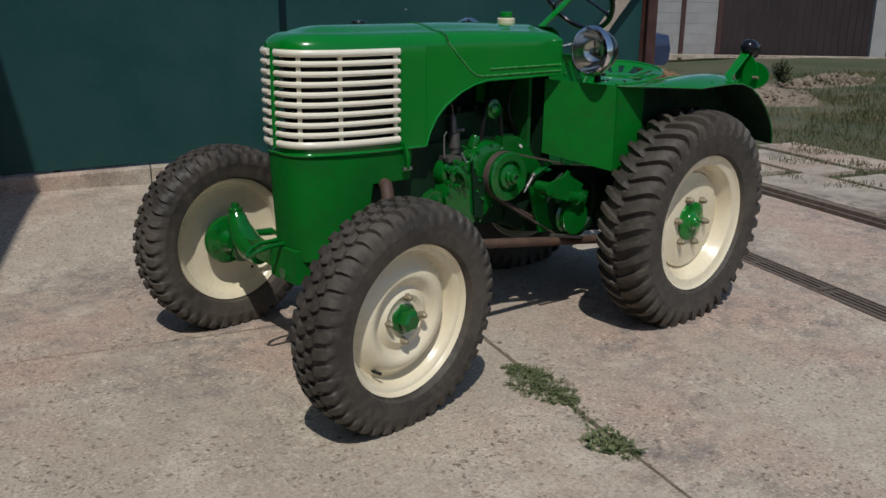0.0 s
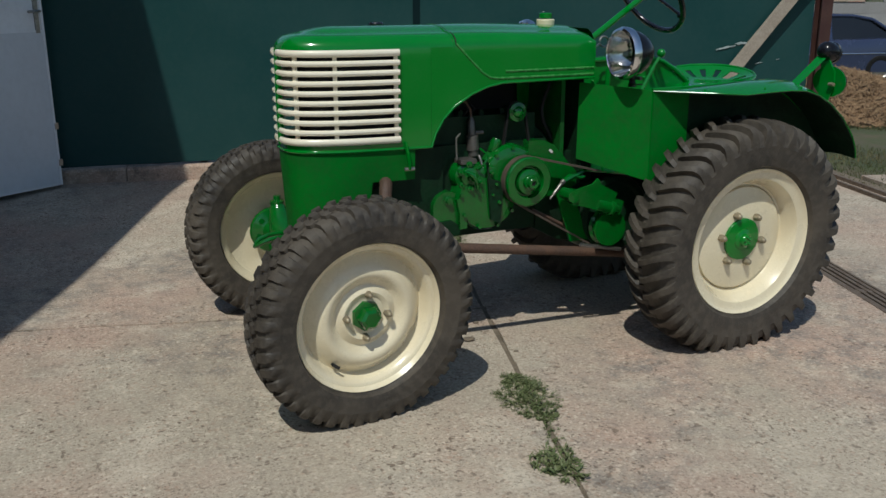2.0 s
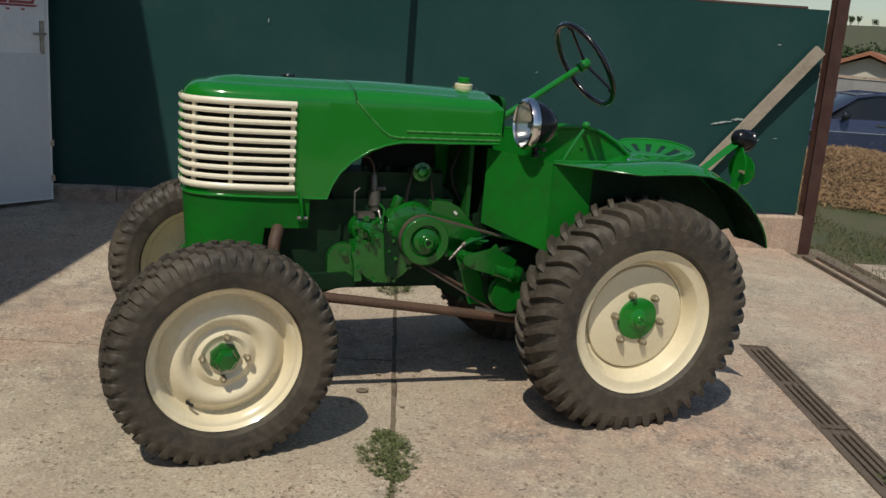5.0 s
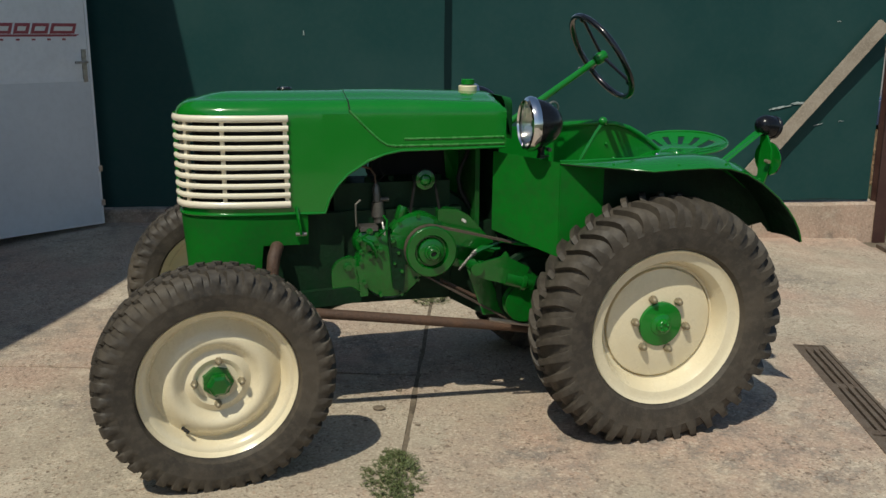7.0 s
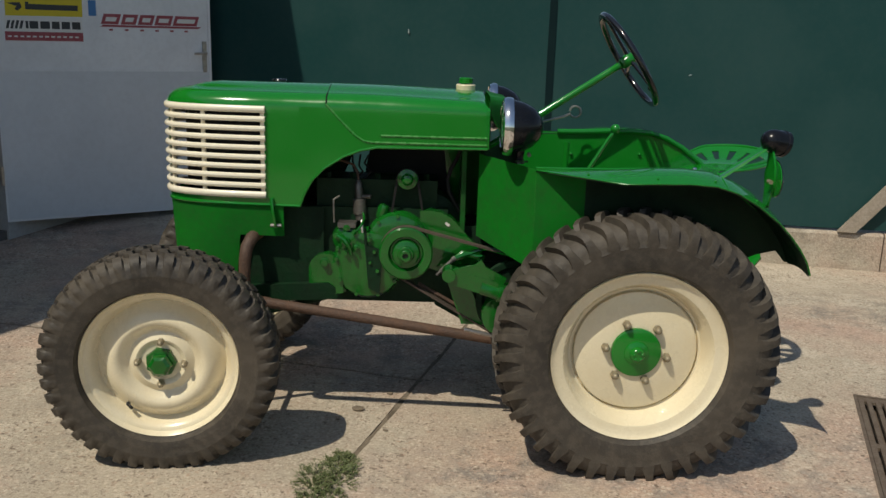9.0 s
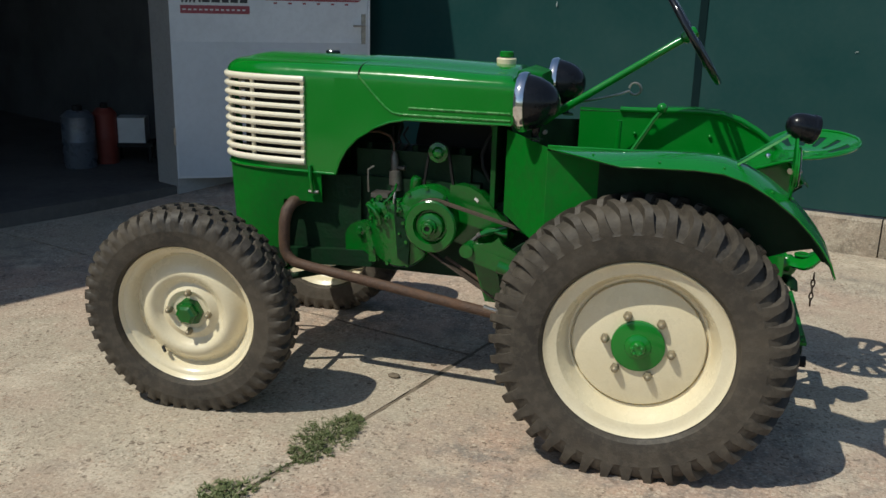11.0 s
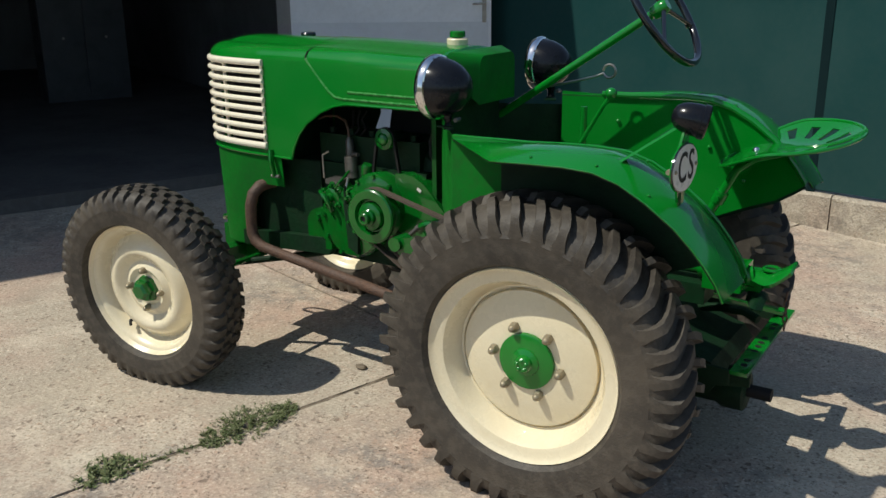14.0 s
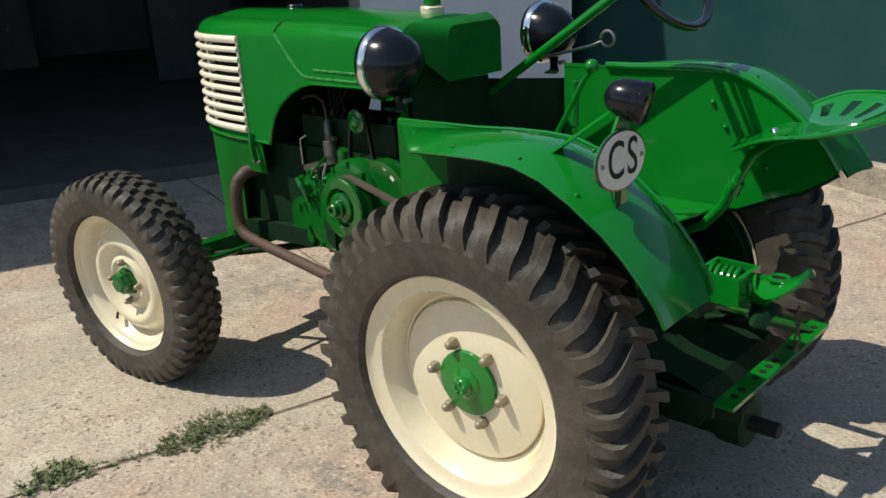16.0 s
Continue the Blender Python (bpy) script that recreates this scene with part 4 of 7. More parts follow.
# Dark sheet put across the bonnet end to stand for shade in the recess.
part("cowl_recess", P([(-0.484, YC - 0.206, 1.175), (-0.484, YC + 0.206, 1.175), (-0.484, YC + 0.206, 1.035), (-0.484, YC - 0.206, 1.035)], (0.003, 0, 0)), GREEN_SHADED, dash_cowl, "dark panel for the shaded recess under the cowl")


# ---- fenders
def fender_profile():
    """Side view of the fender's upper sheet, front corner to tail: x, z."""
    return [(-0.336, 0.996), (-0.25, 0.995), (-0.18, 0.994), (-0.085, 0.992), (0.02, 0.996), (0.12, 0.998), (0.199, 0.993), (0.266, 0.973), (0.334, 0.936), (0.406, 0.882), (0.45, 0.838), (0.482, 0.800), (0.512, 0.755), (0.530, 0.712)]


def add_fender(sgn, lift=0.0):
    y_in = YC + sgn * (0.384 if sgn < 0 else 0.345)
    rows = []
    for i, (x, z) in enumerate(fender_profile()[:13 if sgn > 0 else None]):
        tail = smoothstep(0.30, 0.53, x)
        yo = YC + sgn * (0.389 + 0.218 * min(1.0, (x + 0.336) / 0.25)) - sgn * 0.018 * tail
        row = []
        for k in range(9):
            f = k / 8
            up = lift
            bow = 0.024 * math.sin(f * math.pi) * smoothstep(-0.3, 0.0, x) * (1 - 0.7 * tail) + (0.012 * smoothstep(-0.34, 0.0, x) * (1 - tail) + up) * (1 - f) + up * f * 0.4
            cut = 0.06 * smoothstep(0.495, 0.53, x)
            row.append((x + 0.5 * bow * tail, y_in + (yo - y_in) * (f + (0.5 - f) * 2 * cut), z + bow))
        rows.append(row)
    body = TP("fender", sheet(bmesh.new(), rows if sgn > 0 else [r[::-1] for r in rows], 0.003), GREEN, label="green sheet rear fender")
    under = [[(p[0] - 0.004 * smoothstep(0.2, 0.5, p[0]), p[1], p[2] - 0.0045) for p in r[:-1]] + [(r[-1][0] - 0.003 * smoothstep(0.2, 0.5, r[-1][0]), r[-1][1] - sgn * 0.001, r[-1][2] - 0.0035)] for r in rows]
    # Underside coloured dark in place of the shade beneath the sheet.
    part("underside", sheet(bmesh.new(), under if sgn > 0 else [r[::-1] for r in under], 0.002), GREEN_SHADED, body, "fender underside in green darkened for shade")
    edge = bmesh.new()
    tube(edge, [r[-1] for r in rows], 0.0018, 6)
    part("rolled_edge", edge, GREEN, body)
    # upright inner wall
    pr = fender_profile()[:13 if sgn > 0 else None]
    wall = [(x, y_in, z + 0.008 + lift) for x, z in pr] + ([(0.514, y_in, 0.722)] if sgn < 0 else []) + [(0.480, y_in, 0.760 if sgn < 0 else 0.785), (0.42, y_in, 0.746), (0.33, y_in, 0.711), (0.243, y_in, 0.672), (0.05, y_in, 0.662), (-0.335, y_in, 0.66)]
    part("inner_wall", P(wall, (0, sgn * 0.004, 0)), GREEN, body, "flat green inner fender wall")
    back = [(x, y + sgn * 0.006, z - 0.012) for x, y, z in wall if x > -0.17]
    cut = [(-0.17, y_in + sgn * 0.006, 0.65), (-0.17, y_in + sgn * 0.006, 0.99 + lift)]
    # Dark colour stands in for the shade inside the wheel well.
    part("wall_backing", P(back + cut, (0, sgn * 0.002, 0)), GREEN_SHADED, body, "tyre side of the wall, coloured dark as shade")
    part("wall_backing", P([(-0.334, y_in + sgn * 0.006, 0.99 + lift), (-0.17, y_in + sgn * 0.006, 0.99 + lift), (-0.17, y_in + sgn * 0.006, 0.65), (-0.334, y_in + sgn * 0.006, 0.65)], (0, sgn * 0.002, 0)), GREEN_MATT, body, "matt green tyre side of the wall")
    part("top_tube", T([(x, y_in - sgn * 0.004, z + 0.006 + 0.008 * smoothstep(-0.34, 0.0, x) + lift) for x, z in pr[2 if sgn > 0 else 0:]], 0.011 if sgn > 0 else 0.004, 10), GREEN, body)
    # front plate, folded outwards towards the tyre
    def fp(k, z):
        return (-0.515 + 0.180 * k, YC + sgn * (0.168 + 0.217 * k), z)

    plate_rows = [fp(0, 1.016), fp(1, 0.997), fp(1, 0.656), fp(-0.01, 0.720)]
    # Far plate only: its shade is put into the colour.
    part("front_plate", P(plate_rows, (0.003, sgn * 0.003, 0)), GREEN_MATT if sgn < 0 else GREEN_SHADED, body, "plain green front plate")
    for x, z in ((-0.1, 0.86), (0.2, 0.90), (0.32, 0.80), (-0.12, 0.96), (0.16, 0.965)):
        part("rivet", sphere(bmesh.new(), (x, y_in - sgn * 0.005, z), 0.007, 8), GREEN, body)
    for i, j in ((2, 6), (4, 7), (6, 7), (8, 7), (7, 1)):
        p = rows[i][j]
        part("rivet", sphere(bmesh.new(), (p[0], p[1], p[2] + 0.001), 0.0045, 8), GREEN, body)
    return body


add_fender(-1)
add_fender(1, 0.046)


# ---- headlights
def add_headlight(x, y, z):
    m = Matrix.Translation((x, y, z)) @ Matrix.Rotation(radians(-90), 4, "Z")
    R = 0.094
    shell = [(0.0, -0.118), (0.022, -0.116), (0.045, -0.104), (0.066, -0.082), (0.081, -0.052), (0.089, -0.02), (0.090, 0.0), (0.086, 0.0), (0.080, -0.03), (0.06, -0.075), (0.02, -0.105), (0.0, -0.108)]
    lamp = TP("headlight", L(shell, 40, m), LAMP_BLACK, label="round black headlight with chrome rim")
    part("chrome_rim", L([(0.090, -0.016), (0.095, -0.014), (0.0975, -0.004), (0.097, 0.005), (0.092, 0.016), (0.084, 0.020), (0.082, 0.014), (0.088, 0.004)], 40, m, shut=True), CHROME, lamp, "chrome headlight rim")
    part("reflector", L([(0.084, 0.006), (0.074, -0.022), (0.058, -0.046), (0.036, -0.062), (0.014, -0.070), (0.0, -0.071)], 32, m), REFLECTOR, lamp, "bright concave reflector")
    part("lens", L([(0.0, 0.026), (0.03, 0.025), (0.06, 0.021), (0.084, 0.014), (0.084, 0.011), (0.06, 0.018), (0.03, 0.022), (0.0, 0.023)], 32, m), GLASS, lamp, "clear fluted glass lens").visible_shadow = False
    part("bulb", sphere(bmesh.new(), (x + 0.035, y, z), 0.012, 8), REFLECTOR, lamp)
    part("lamp_foot", T([(x + 0.045, y, z - 0.078), (x + 0.045, y, z - 0.100), (x + 0.045, y, z - 0.122)], [0.016, 0.012, 0.016], 10), LAMP_BLACK, lamp)
    part("foot_nut", T([(x + 0.075, y - 0.012, z - 0.092), (x + 0.075, y + 0.012, z - 0.092)], 0.007, 6), DULL_METAL, lamp)


add_headlight(-0.432, -0.385, 1.130)
add_headlight(-0.444, 0.322, 1.136)
for sgn in (-1, 1):
    TP("lamp_bracket", P([(-0.40, YC + sgn * 0.33, 1.014), (-0.36, YC + sgn * 0.34, 1.014), (-0.375, YC + sgn * 0.375, 1.018), (-0.405, YC + sgn * 0.365, 1.018)], (0, 0, 0.005)), GREEN_SHADED)

# ---- engine and drive line
def disc(bm, x, z, prof, y0, n=32):
    """A turned piece on a cross shaft at x, z; outward from y0 towards the near side."""
    return lathe(bm, prof, n, Matrix.Translation((x, y0, z)))


def D(x, z, prof, y0, n=32):
    return disc(bmesh.new(), x, z, prof, y0, n)


# Block, head and sump: the tractor's green, darkened as if under bonnet shade.
block = TP("engine_block", B(-1.18, -0.62, YC - 0.105, YC + 0.105, 0.50, 0.80), GREEN_SHADED, label="engine block in shade-darkened green", bevel=0.02)
part("cylinder_head", B(-1.10, -0.66, YC - 0.085, YC + 0.085, 0.80, 0.90), GREEN_SHADED, block, bevel=0.015)
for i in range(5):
    part("head_nut", T([(-1.06 + 0.09 * i, YC - 0.06, 0.895), (-1.06 + 0.09 * i, YC - 0.06, 0.92)], 0.012, 6), GREEN_SHADED, block)
part("sump", B(-1.08, -0.66, YC - 0.10, YC + 0.10, 0.445, 0.50), GREEN_SHADED, block, bevel=0.015)
TP("radiator_tank", B(-1.40, -1.22, YC - 0.115, YC + 0.115, 0.50, 1.15), GREEN_SHADED, label="dark radiator and fan shroud", bevel=0.012)
# Side tin coloured dark in place of the bonnet's shade.
TP("side_tin", P([(-1.37, YC - 0.125, 0.80), (-1.07, YC - 0.125, 0.80), (-1.07, YC - 0.125, 0.50), (-1.37, YC - 0.125, 0.48)], (0, 0.006, 0)), GREEN_SHADED, label="dark green side tin behind the cowl")
crank = TP("crankcase_cover", D(-0.905, 0.602, [(0, 0), (0.128, 0), (0.128, 0.085), (0.118, 0.10), (0.07, 0.108), (0, 0.108)], -0.13, 40), GREEN_CAST, label="rounded green crankcase cover")
part("cover_web", P([(-0.915, -0.235, 0.68), (-0.90, -0.235, 0.52), (-0.86, -0.235, 0.50), (-0.85, -0.235, 0.66)], (0, -0.016, 0)), GREEN_SHADED, crank)
timing = TP("timing_cover", D(-0.80, 0.676, [(0, 0), (0.118, 0), (0.118, 0.075), (0.108, 0.092), (0.08, 0.10), (0, 0.10)], -0.13, 40), GREEN_CAST, label="green timing gear cover")
part("oil_cap", T([(-0.862, -0.18, 0.770), (-0.852, -0.19, 0.806), (-0.848, -0.19, 0.816)], [0.02, 0.021, 0.016], 12), GREEN_CAST, timing, "green oil filler cap")
for i in range(9):
    a = radians(40 * i + 10)
    for cx, cz, r, y, pr in ((-0.905, 0.602, 0.115, -0.235, crank), (-0.80, 0.676, 0.106, -0.222, timing)):
        part("cover_bolt", T([(cx + r * math.cos(a), y + 0.004, cz + r * math.sin(a)), (cx + r * math.cos(a), y - 0.009, cz + r * math.sin(a))], 0.0075, 6), GREEN_CAST, pr)
shield = [(-0.72, -0.125, 0.60), (-0.72, -0.125, 0.80), (-0.68, -0.125, 0.802), (-0.645, -0.125, 0.797), (-0.605, -0.125, 0.776), (-0.572, -0.125, 0.742), (-0.540, -0.125, 0.705), (-0.500, -0.125, 0.664), (-0.478, -0.125, 0.640), (-0.486, -0.125, 0.620), (-0.56, -0.125, 0.585), (-0.64, -0.125, 0.575)]
bell = TP("clutch_housing", P(shield, (0, -0.08, 0)), GREEN_CAST, label="rounded green clutch housing", bevel=0.014)
part("tag_plate", P([(-0.630, -0.2055, 0.756), (-0.616, -0.2055, 0.745), (-0.611, -0.2055, 0.753), (-0.625, -0.2055, 0.764)], (0, -0.003, 0)), WHITE_ENAMEL, bell)
# Added dark filler; closes a see-through gap behind the clutch housing.
TP("gearbox_neck", B(-0.57, -0.40, YC - 0.10, YC + 0.11, 0.57, 0.74), GREEN_SHADED, bevel=0.012)
# Housing darkened too, so the bay behind the pulleys reads as shaded.
TP("flywheel_housing", D(-0.735, 0.68, [(0, 0), (0.196, 0), (0.196, 0.03), (0.185, 0.046), (0.15, 0.055), (0, 0.06)], -0.065, 48), GREEN_SHADED, label="round flywheel housing in shade-darkened green")
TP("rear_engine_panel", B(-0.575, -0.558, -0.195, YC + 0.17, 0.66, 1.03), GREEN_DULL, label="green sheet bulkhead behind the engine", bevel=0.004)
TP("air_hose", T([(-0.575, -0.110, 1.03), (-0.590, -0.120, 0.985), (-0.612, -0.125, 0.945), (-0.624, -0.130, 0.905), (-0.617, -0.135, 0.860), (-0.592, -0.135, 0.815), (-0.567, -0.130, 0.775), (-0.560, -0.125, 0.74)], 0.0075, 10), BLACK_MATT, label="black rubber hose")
# Added dark sheet; keeps the fence from showing through the bay.
TP("far_side_cover", P([(-1.22, 0.09, 1.06), (-1.02, 0.09, 1.06), (-0.995, 0.09, 0.95), (-1.03, 0.09, 0.87), (-1.03, 0.09, 0.82), (-0.93, 0.09, 0.80), (-0.93, 0.09, 0.70), (-1.22, 0.09, 0.60)], (0, 0.004, 0)), GREEN_SHADED)
TP("far_side_tin", P([(-0.64, 0.045, 1.02), (-0.50, 0.06, 1.02), (-0.50, 0.09, 0.66), (-0.60, 0.09, 0.66)], (0, 0.004, 0)), GREEN)

# Second added dark sheet, leaving only a small opening to the background.
TP("fan_shroud", P([(-0.945, 0.07, 0.86), (-0.935, 0.07, 0.93), (-0.925, 0.07, 0.975), (-0.90, 0.07, 1.02), (-0.60, 0.07, 1.04), (-0.60, 0.07, 0.80), (-0.80, 0.07, 0.80)], (0, 0.005, 0)), BLACK_MATT, label="dark sheet closing the far side of the engine bay")

for k in range(3):
    TP("ignition_wire", T([(-0.915 - 0.03 * k, -0.10, 0.985), (-0.93 - 0.02 * k, -0.11, 0.955 - 0.01 * k), (-0.905 - 0.03 * k, -0.12, 0.925), (-0.93 - 0.025 * k, -0.12, 0.90), (-0.96, -0.13, 0.885)], 0.004, 6), BLACK_MATT, label="thin black wire")
# flywheel pulley and belts
pulley = TP("drive_pulley", D(-0.765, 0.662, [(0, 0), (0.070, 0.0), (0.074, 0.012), (0.070, 0.020), (0.092, 0.022), (0.094, 0.026), (0.086, 0.042), (0.094, 0.056), (0.095, 0.072), (0.090, 0.076), (0.063, 0.076), (0.060, 0.070), (0.056, 0.058), (0.052, 0.058), (0.050, 0.066), (0.047, 0.076), (0.040, 0.080), (0, 0.081)], -0.222, 56), GREEN_CAST, label="green flywheel pulley with stepped hub")
part("hub_nut", D(-0.765, 0.662, [(0.009, 0), (0.030, 0), (0.030, 0.012), (0.026, 0.016), (0.022, 0.016), (0.021, 0.030), (0.018, 0.033), (0.011, 0.033), (0.009, 0.028)], -0.302, 24), GREEN_CAST, pulley)
part("shaft_bore", D(-0.765, 0.662, [(0, 0), (0.0105, 0), (0.0105, 0.026), (0, 0.026)], -0.304, 16), BLACK_MATT, pulley)
upper = TP("fan_pulley", D(-0.768, 0.913, [(0, 0), (0.036, 0), (0.037, 0.004), (0.030, 0.013), (0.037, 0.022), (0.036, 0.027), (0.022, 0.030), (0.018, 0.036), (0.010, 0.040), (0, 0.040)], -0.176, 28), GREEN_CAST, label="small green fan pulley")
part("pulley_arm", T([(-0.768, -0.10, 0.913), (-0.768, -0.17, 0.913)], 0.018, 12), GREEN_SHADED, upper)


def belt_loop(c1, r1, c2, r2, y, w, t, mat, name, label):
    """A flat belt round two pulleys in the x-z plane."""
    (x1, z1), (x2, z2) = c1, c2
    d = math.hypot(x2 - x1, z2 - z1)
    base = math.atan2(z2 - z1, x2 - x1)
    off = math.acos((r1 - r2) / d)
    pts = []
    for c, r, a0, a1 in (((x1, z1), r1, base + off, base - off + math.tau), ((x2, z2), r2, base - off, base + off)):
        for k in range(15):
            a = a0 + (a1 - a0) * k / 14
            pts.append((c[0] + r * math.cos(a), c[1] + r * math.sin(a)))
    bm = bmesh.new()
    n = len(pts)
    cx, cz = (x1 + x2) / 2, (z1 + z2) / 2
    ring = []
    for i, (x, z) in enumerate(pts):
        ax, az = pts[i - 1]
        bx, bz = pts[(i + 1) % n]
        nx, nz = (bz - az), -(bx - ax)
        q = math.hypot(nx, nz)
        nx, nz = nx / q * t, nz / q * t
        ring.append([bm.verts.new(p) for p in ((x, y, z), (x, y - w, z), (x + nx, y - w, z + nz), (x + nx, y, z + nz))])
    for i in range(n):
        a, b = ring[i], ring[(i + 1) % n]
        for k in range(4):
            bm.faces.new((a[k], a[(k + 1) % 4], b[(k + 1) % 4], b[k]))
    return TP(name, bm, mat, label=label)


belt_loop((-0.765, 0.662), 0.071, (-0.768, 0.913), 0.032, -0.183, 0.013, 0.008, BLACK_MATT, "fan_belt", "dusty narrow fan belt")
belt_loop((-0.765, 0.662), 0.088, (-0.36, 0.495), 0.150, -0.246, 0.028, 0.007, BELT, "drive_belt", "worn brown drive belt")
TP("power_pulley", D(-0.36, 0.495, [(0, 0), (0.150, 0), (0.152, 0.004), (0.146, 0.014), (0.152, 0.024), (0.150, 0.028), (0.13, 0.028), (0.12, 0.018), (0.05, 0.018), (0.045, 0.04), (0, 0.04)], -0.252, 40), GREEN_SHADED, label="dark green belt pulley behind the rear tyre")

# injection pump, filter and pipes
pump = TP("injection_pump", D(-0.982, 0.688, [(0, 0), (0.056, 0), (0.058, 0.03), (0.05, 0.055), (0.036, 0.062), (0.034, 0.08), (0.016, 0.084), (0.014, 0.10), (0, 0.10)], -0.155, 24), GREEN_CAST, label="green injection pump with fittings")
for i, (dx, dz, r, l) in enumerate(((-0.036, 0.02, 0.012, 0.09), (0.030, 0.03, 0.012, 0.085), (0.0, -0.042, 0.013, 0.095), (-0.03, -0.03, 0.010, 0.08), (0.036, -0.02, 0.011, 0.10), (0.0, 0.046, 0.012, 0.08))):
    fx, fz = -0.982 + dx, 0.688 + dz
    part("fitting", T([(fx, -0.16, fz), (fx, -0.16 - l * 0.72, fz), (fx, -0.16 - l * 0.73, fz), (fx, -0.16 - l * 0.86, fz), (fx, -0.16 - l * 0.87, fz), (fx, -0.16 - l, fz)], [r * 0.75, r * 0.75, r * 1.1, r * 1.1, r * 0.6, r * 0.5], 8 if i % 2 else 6), GREEN_CAST, pump)
part("pump_lever", T([(-1.012, -0.262, 0.715), (-0.985, -0.268, 0.700), (-0.968, -0.266, 0.672), (-0.962, -0.262, 0.645)], [0.007, 0.010, 0.008, 0.006], 8), GREEN_CAST, pump)
part("delivery_pipe", T([(-0.952, -0.245, 0.718), (-0.94, -0.262, 0.735), (-0.925, -0.258, 0.755), (-0.918, -0.235, 0.772), (-0.925, -0.20, 0.785)], 0.0045, 8), GREEN_CAST, pump)
part("pump_top", B(-1.015, -0.95, -0.225, -0.165, 0.735, 0.752), DULL_METAL, pump, "bare metal pump flange", bevel=0.003)
part("priming_rod", T([(-1.028, -0.215, 0.752), (-1.030, -0.215, 0.80), (-1.030, -0.215, 0.835), (-1.010, -0.205, 0.848)], 0.0035, 6), STEEL, pump)
filt = TP("injector", T([(-0.935, -0.165, 0.755), (-0.937, -0.165, 0.775), (-0.939, -0.165, 0.778), (-0.942, -0.165, 0.83), (-0.943, -0.165, 0.834), (-0.946, -0.165, 0.885), (-0.946, -0.165, 0.90)], [0.020, 0.020, 0.025, 0.024, 0.016, 0.014, 0.007], 14), DULL_METAL, label="grey metal injector with fuel pipe")
part("nozzle_arm", T([(-0.94, -0.165, 0.84), (-0.90, -0.175, 0.842)], [0.009, 0.008], 8), DULL_METAL, filt)
part("fuel_pipe", T([(-0.946, -0.165, 0.90), (-0.95, -0.165, 0.93), (-0.965, -0.16, 0.955), (-1.01, -0.15, 0.968), (-1.07, -0.14, 0.962), (-1.12, -0.12, 0.945)], 0.0045, 8), RUST, filt)
part("return_pipe", T([(-0.93, -0.20, 0.76), (-0.925, -0.225, 0.72), (-0.922, -0.232, 0.66), (-0.918, -0.232, 0.60)], 0.005, 8), STEEL, filt)
for i, (x, z, r) in enumerate(((-0.88, 0.655, 0.011), (-0.895, 0.615, 0.009), (-0.90, 0.70, 0.010), (-0.868, 0.585, 0.012))):
    TP("pipe_union", T([(x, -0.225, z), (x, -0.244, z), (x, -0.245, z), (x, -0.258, z)], [r * 1.2, r * 1.2, r * 0.7, r * 0.6], 6), GREEN_CAST)
TP("control_rod", T([(-0.915, -0.24, 0.74), (-0.908, -0.248, 0.66), (-0.90, -0.246, 0.58)], 0.005, 8), GREEN_SHADED)
# mounting foot and rail
lobe = [(-1.060 + 0.062 * math.cos(radians(a)), -0.11, 0.572 + 0.062 * math.sin(radians(a))) for a in range(20, 200, 15)]
foot = TP("engine_mount", P([(-0.985, -0.11, 0.49)] + lobe + [(-1.120, -0.11, 0.515), (-1.06, -0.11, 0.487)], (0, -0.10, 0)), GREEN_CAST, label="rounded green cast engine mount", bevel=0.014)
part("mount_web", P([(-1.235, -0.135, 0.525), (-1.17, -0.14, 0.555), (-1.10, -0.15, 0.600), (-1.09, -0.15, 0.50), (-1.16, -0.14, 0.498)], (0, -0.03, 0)), GREEN_CAST, foot, bevel=0.006)
part("mount_bolt", T([(-1.062, -0.205, 0.602), (-1.062, -0.216, 0.602), (-1.062, -0.217, 0.602), (-1.062, -0.230, 0.602)], [0.019, 0.019, 0.013, 0.013], 6), GREEN_CAST, foot)
part("mount_rib", P([(-1.035, -0.208, 0.605), (-1.012, -0.208, 0.612), (-0.995, -0.208, 0.56), (-0.992, -0.208, 0.492), (-1.02, -0.208, 0.490), (-1.022, -0.208, 0.55)], (0, -0.024, 0)), GREEN_CAST, foot, bevel=0.007)
# Rails carry the same painted-in shade.
for sgn in (-1, 1):
    TP("frame_rail", P([(-1.45, YC + sgn * 0.13, 0.50), (-1.22, YC + sgn * 0.13, 0.515), (-1.05, YC + sgn * 0.13, 0.525), (-1.0, YC + sgn * 0.13, 0.49), (-1.02, YC + sgn * 0.13, 0.465), (-1.45, YC + sgn * 0.13, 0.44)], (0, sgn * 0.03, 0)), GREEN_SHADED, bevel=0.006)

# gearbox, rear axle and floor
TP("gearbox", P([(-0.66, YC - 0.11, 0.60), (-0.66, YC - 0.11, 0.44), (-0.56, YC - 0.11, 0.385), (-0.30, YC - 0.11, 0.34), (0.0, YC - 0.11, 0.30), (0.17, YC - 0.11, 0.34), (0.20, YC - 0.11, 0.58), (0.1, YC - 0.11, 0.61), (-0.50, YC - 0.11, 0.61)], (0, 0.22, 0)), GREEN_SHADED, label="dark green gearbox casting", bevel=0.02)
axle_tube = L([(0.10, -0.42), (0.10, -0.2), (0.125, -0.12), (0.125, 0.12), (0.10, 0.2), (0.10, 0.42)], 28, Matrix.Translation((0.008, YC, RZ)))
TP("rear_axle", axle_tube, GREEN_SHADED, label="dark green rear axle housing")
